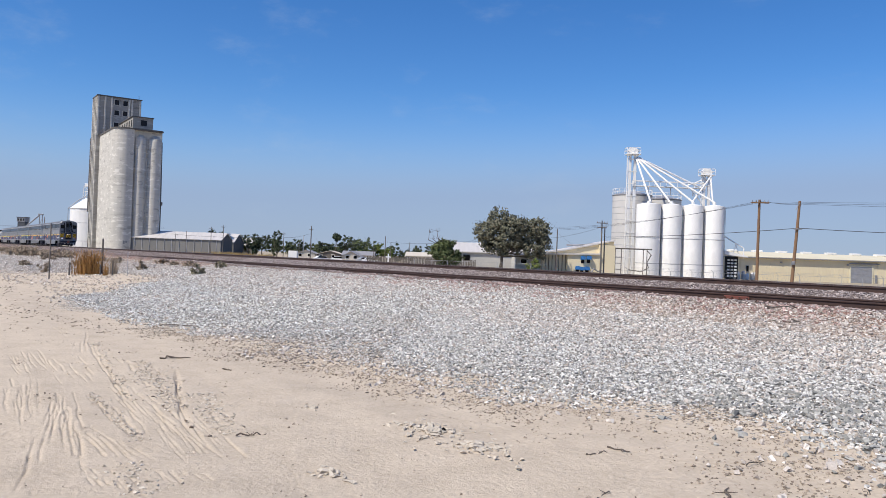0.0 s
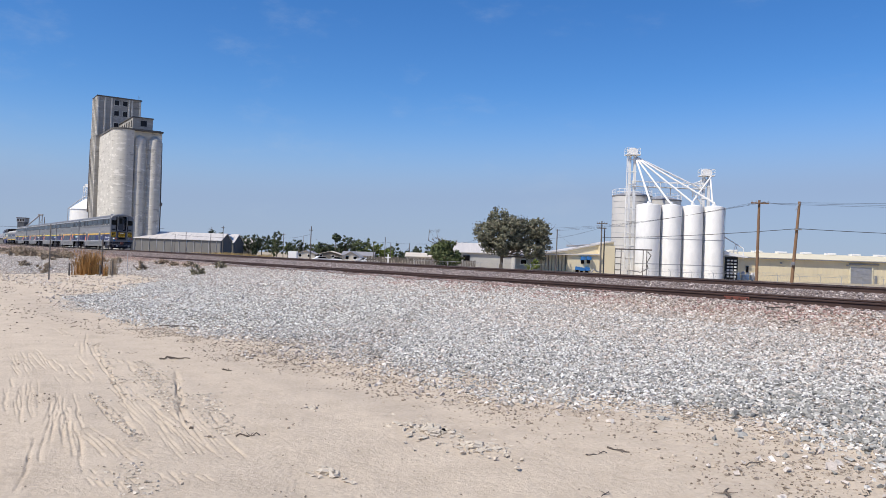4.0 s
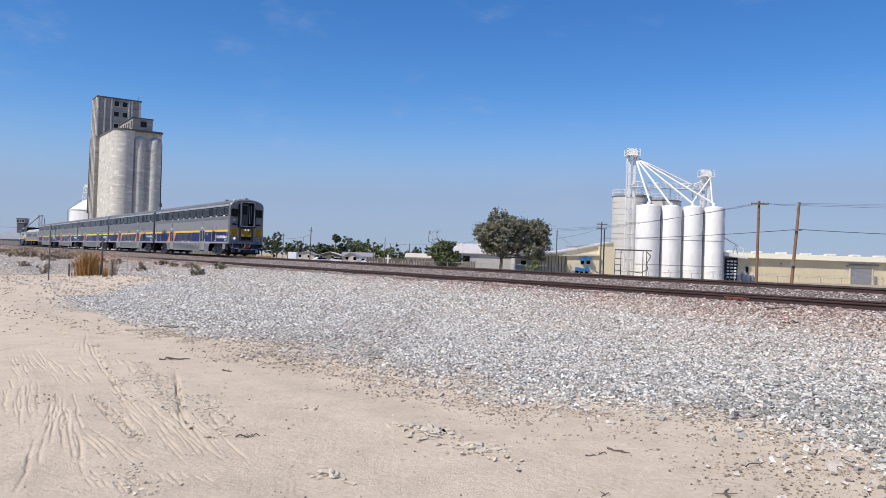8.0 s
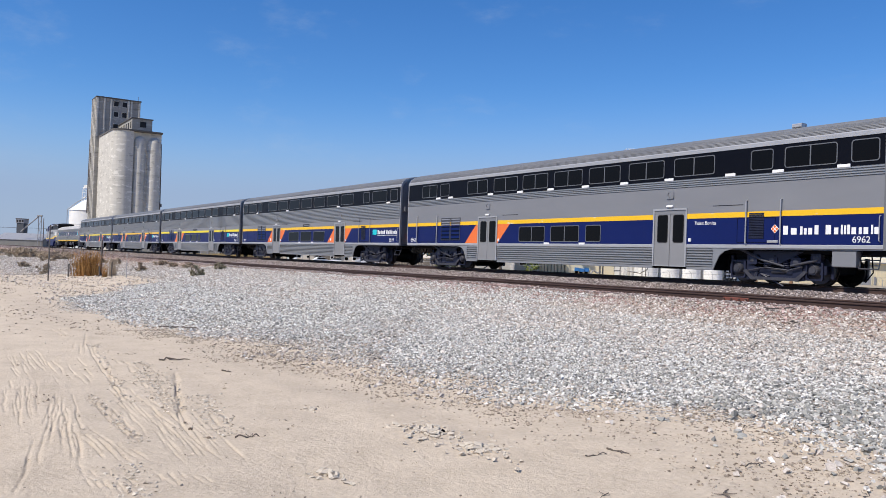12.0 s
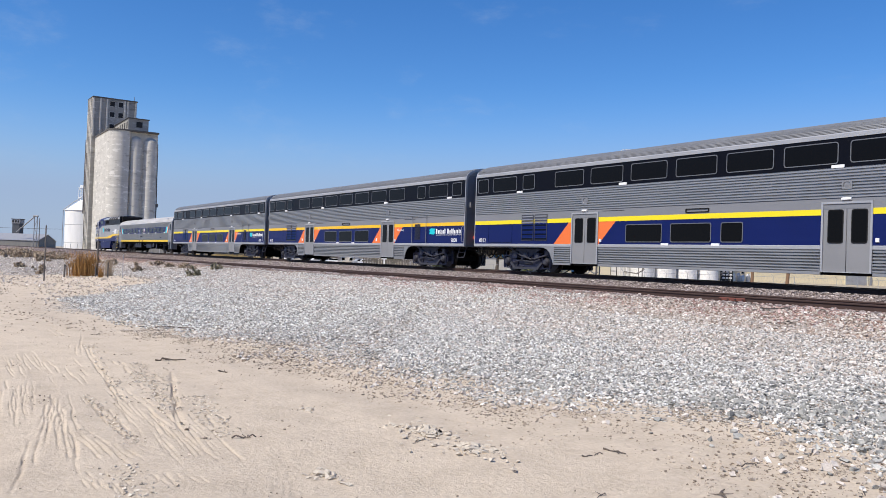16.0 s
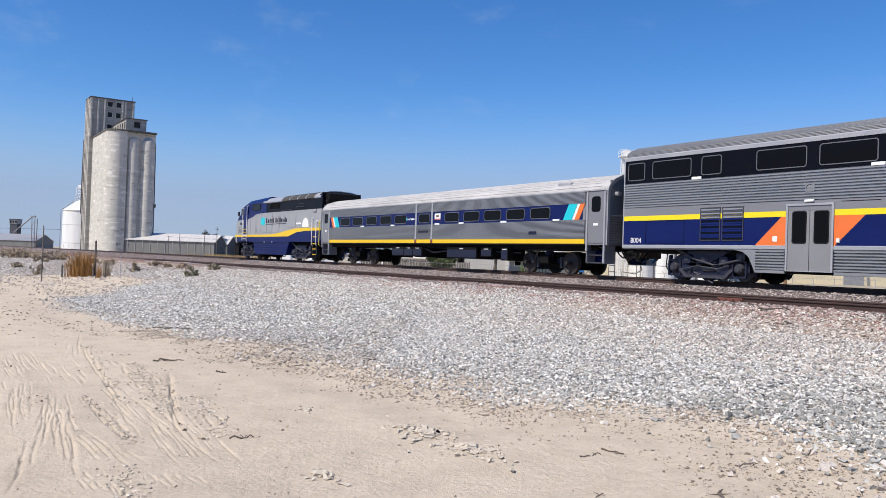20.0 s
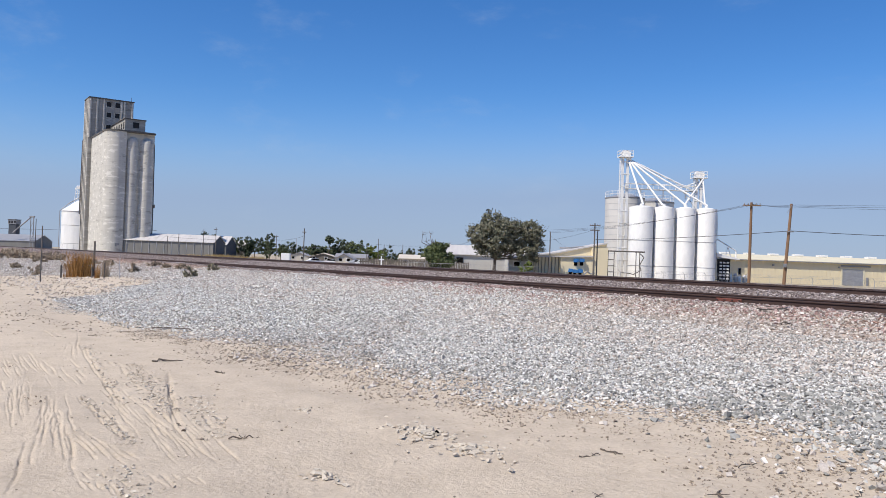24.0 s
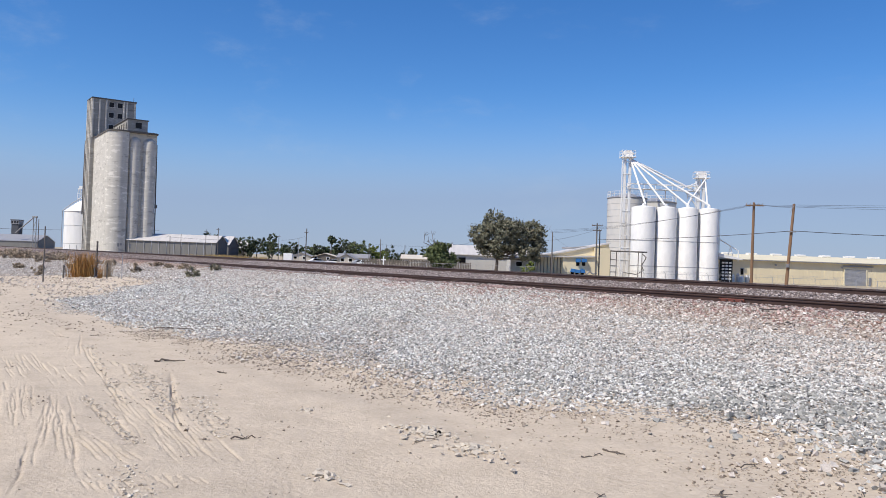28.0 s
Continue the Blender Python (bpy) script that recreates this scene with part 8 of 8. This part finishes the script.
# broken lumps of pale rubble on the sand
for (cx, cy, n, w, big_r, label) in ((-6.05, 3.92, 170, 0.5, 0.04, "heap of broken pale rubble on the sand"), (-5.25, 3.95, 110, 0.5, 0.034, "scatter of broken pale rubble on the sand"), (-5.2, 2.55, 70, 0.2, 0.038, "small heap of crumbling pale rubble"),
                                     (-7.45, 3.42, 18, 0.16, 0.04, "few pale stones on the sand")):
    t = thing("rubble_heap", on(cx, cy), label, "rubble")
    for k in range(n):
        a, r = rng.uniform(0, 6.28), abs(rng.normal(0, w * 0.5))
        sz = big_r * rng.uniform(0.25, 1.0) * (1.3 if r < w * 0.3 else 0.8)
        x, y = r * math.cos(a) * 1.5, r * math.sin(a) * 0.75
        v, f = stones(np.array([(x * 0.83 + y * 0.55, x * -0.2 + y * 0.9, 0.0)]), np.array([sz]), rng, 0.5, 0.3)
        part("lump", np_mesh("lump", v, f, rubble_pale), rubble_pale, t)
# black lump added where the rubble's right side is in shade
t = thing("rubble_shade", on(-5.88, 4.0), "black lump added for the shade beside the rubble", "stone")
v, f = stones(np.array([(0, 0, 0.012)]), np.array([0.020]), rng, 0.9, 0.2)
part("lump", np_mesh("lump", v, f, under_black), under_black, t)
t = thing("white_stone", on(-4.45, 7.0), "single larger white stone on the gravel", "stone")
v, f = stones(np.array([(0, 0, 0.0)]), np.array([0.036]), rng, 0.7, 0.2)
part("lump", np_mesh("lump", v, f, white_paint), white_paint, t)


def twig(x, y, length, r, turn, label, seed, name="twig", mat=None, arms=2):
    r *= 0.55
    rg = np.random.default_rng(seed)
    t = thing(name, on(x, y, turn), label, name.replace("_", " "))
    g = Geo()
    limb(g, (-length / 2, 0, r), (length / 2, 0, r * 1.2), r, r * 0.5, rg, 0.18, 6)
    part("stem", g, mat or bark, t)
    for k in range(arms):
        g = Geo()
        limb(g, (rg.uniform(-0.3, 0.3) * length, 0, r), (rg.uniform(-0.4, 0.4) * length, rg.choice((-1, 1)) * length * 0.25, r + 0.01), r * 0.5, r * 0.25, rg, 0.2, 3)
        part("branch", g, mat or bark, t)


twig(-15.8, 4.46, 1.25, 0.022, 40, "dry brown stick lying at the gravel edge", 1, "stick")
twig(-11.5, 3.1, 0.42, 0.022, 70, "dark dead twig on the sand", 2, arms=4)
twig(-10.15, 3.42, 0.18, 0.02, 20, "dark scrap of bark on the sand", 3)
twig(-6.5, 2.42, 0.26, 0.014, 80, "small dark twig on the sand", 4, arms=3)
twig(-9.4, 15.0, 1.1, 0.03, 24, "broken brown board lying by the siding", 5, "broken_board", tiewood, 1)
twig(-8.4, 13.6, 0.7, 0.022, 60, "splintered brown wood on the gravel", 6, "broken_board", tiewood, 1)
twig(-4.6, 4.9, 0.22, 0.016, 10, "small dark twig among pebbles", 7)
twig(-3.4, 4.7, 0.28, 0.018, 120, "small brown twig among pebbles", 8)
for k in range(26):
    x, y = rng.uniform(-14, -2.5), rng.uniform(3.6, 13)
    twig(x, y, rng.uniform(0.08, 0.3), rng.uniform(0.006, 0.016), rng.uniform(0, 180), "dark scrap of wood in the gravel", 400 + k, "wood_scrap", tiewood, 1)

# ---------------------------------------------------------------- pieces of the track, last
for k in range(150):
    x = -74 + k * 0.5
    part("tie", tie, tiewood, main_track, m=pose(x, MAIN_Y, RAIL - 0.165 + 0.006, 0, 0, 1.5 * math.sin(k * 7.1)))
for k in range(90):
    x = -50 + k * 0.54
    part("tie", tie, tiewood, siding, m=pose(x, SIDE_Y, SIDE_RAIL - 0.14, 0, 0, 2.5 * math.sin(k * 5.3)))

RUN = [(0.0, -163.95), (0.5, -157.8), (1.0, -151.6), (1.5, -145.5), (2.0, -139.5), (2.5, -133.75), (3.0, -128.0), (3.5, -122.0), (5.5, -97.6),
       (6.0, -91.4), (6.5, -84.96), (7.0, -78.46), (7.5, -72.0), (8.0, -65.52), (8.5, -59.0), (9.0, -52.48), (9.5, -45.86),
       (10.0, -39.11), (10.5, -32.34), (11.0, -25.52), (11.5, -18.11), (12.0, -10.79), (12.5, -3.6), (14.5, 24.77), (15.0, 32.15),
       (15.5, 39.58), (16.0, 47.43), (16.5, 54.9), (17.0, 62.54), (17.5, 69.94), (18.0, 77.54), (18.5, 85.15), (19.0, 92.97),
       (19.5, 100.77), (20.0, 108.65), (20.5, 116.97), (21.0, 124.76), (21.5, 132.64), (23.5, 165.0), (25.5, 198.0), (28.0, 240.0)]


def motions():
    for ob, back_by in TRAIN:
        walk(ob, [(t, pose(s - back_by, MAIN_Y, RAIL)) for t, s in RUN])
    # wheels roll without slipping, a fifth of a turn from row to row
    times = [28.0 * i / 740 for i in range(741)]
    far = np.interp(times, [t for t, s in RUN], [s for t, s in RUN])
    for ob, ax, r in WHEELSETS:
        walk(ob, [(t, pose(ax, 0, r, 0, math.degrees(s / r) % 360)) for t, s in zip(times, far)])


motions()
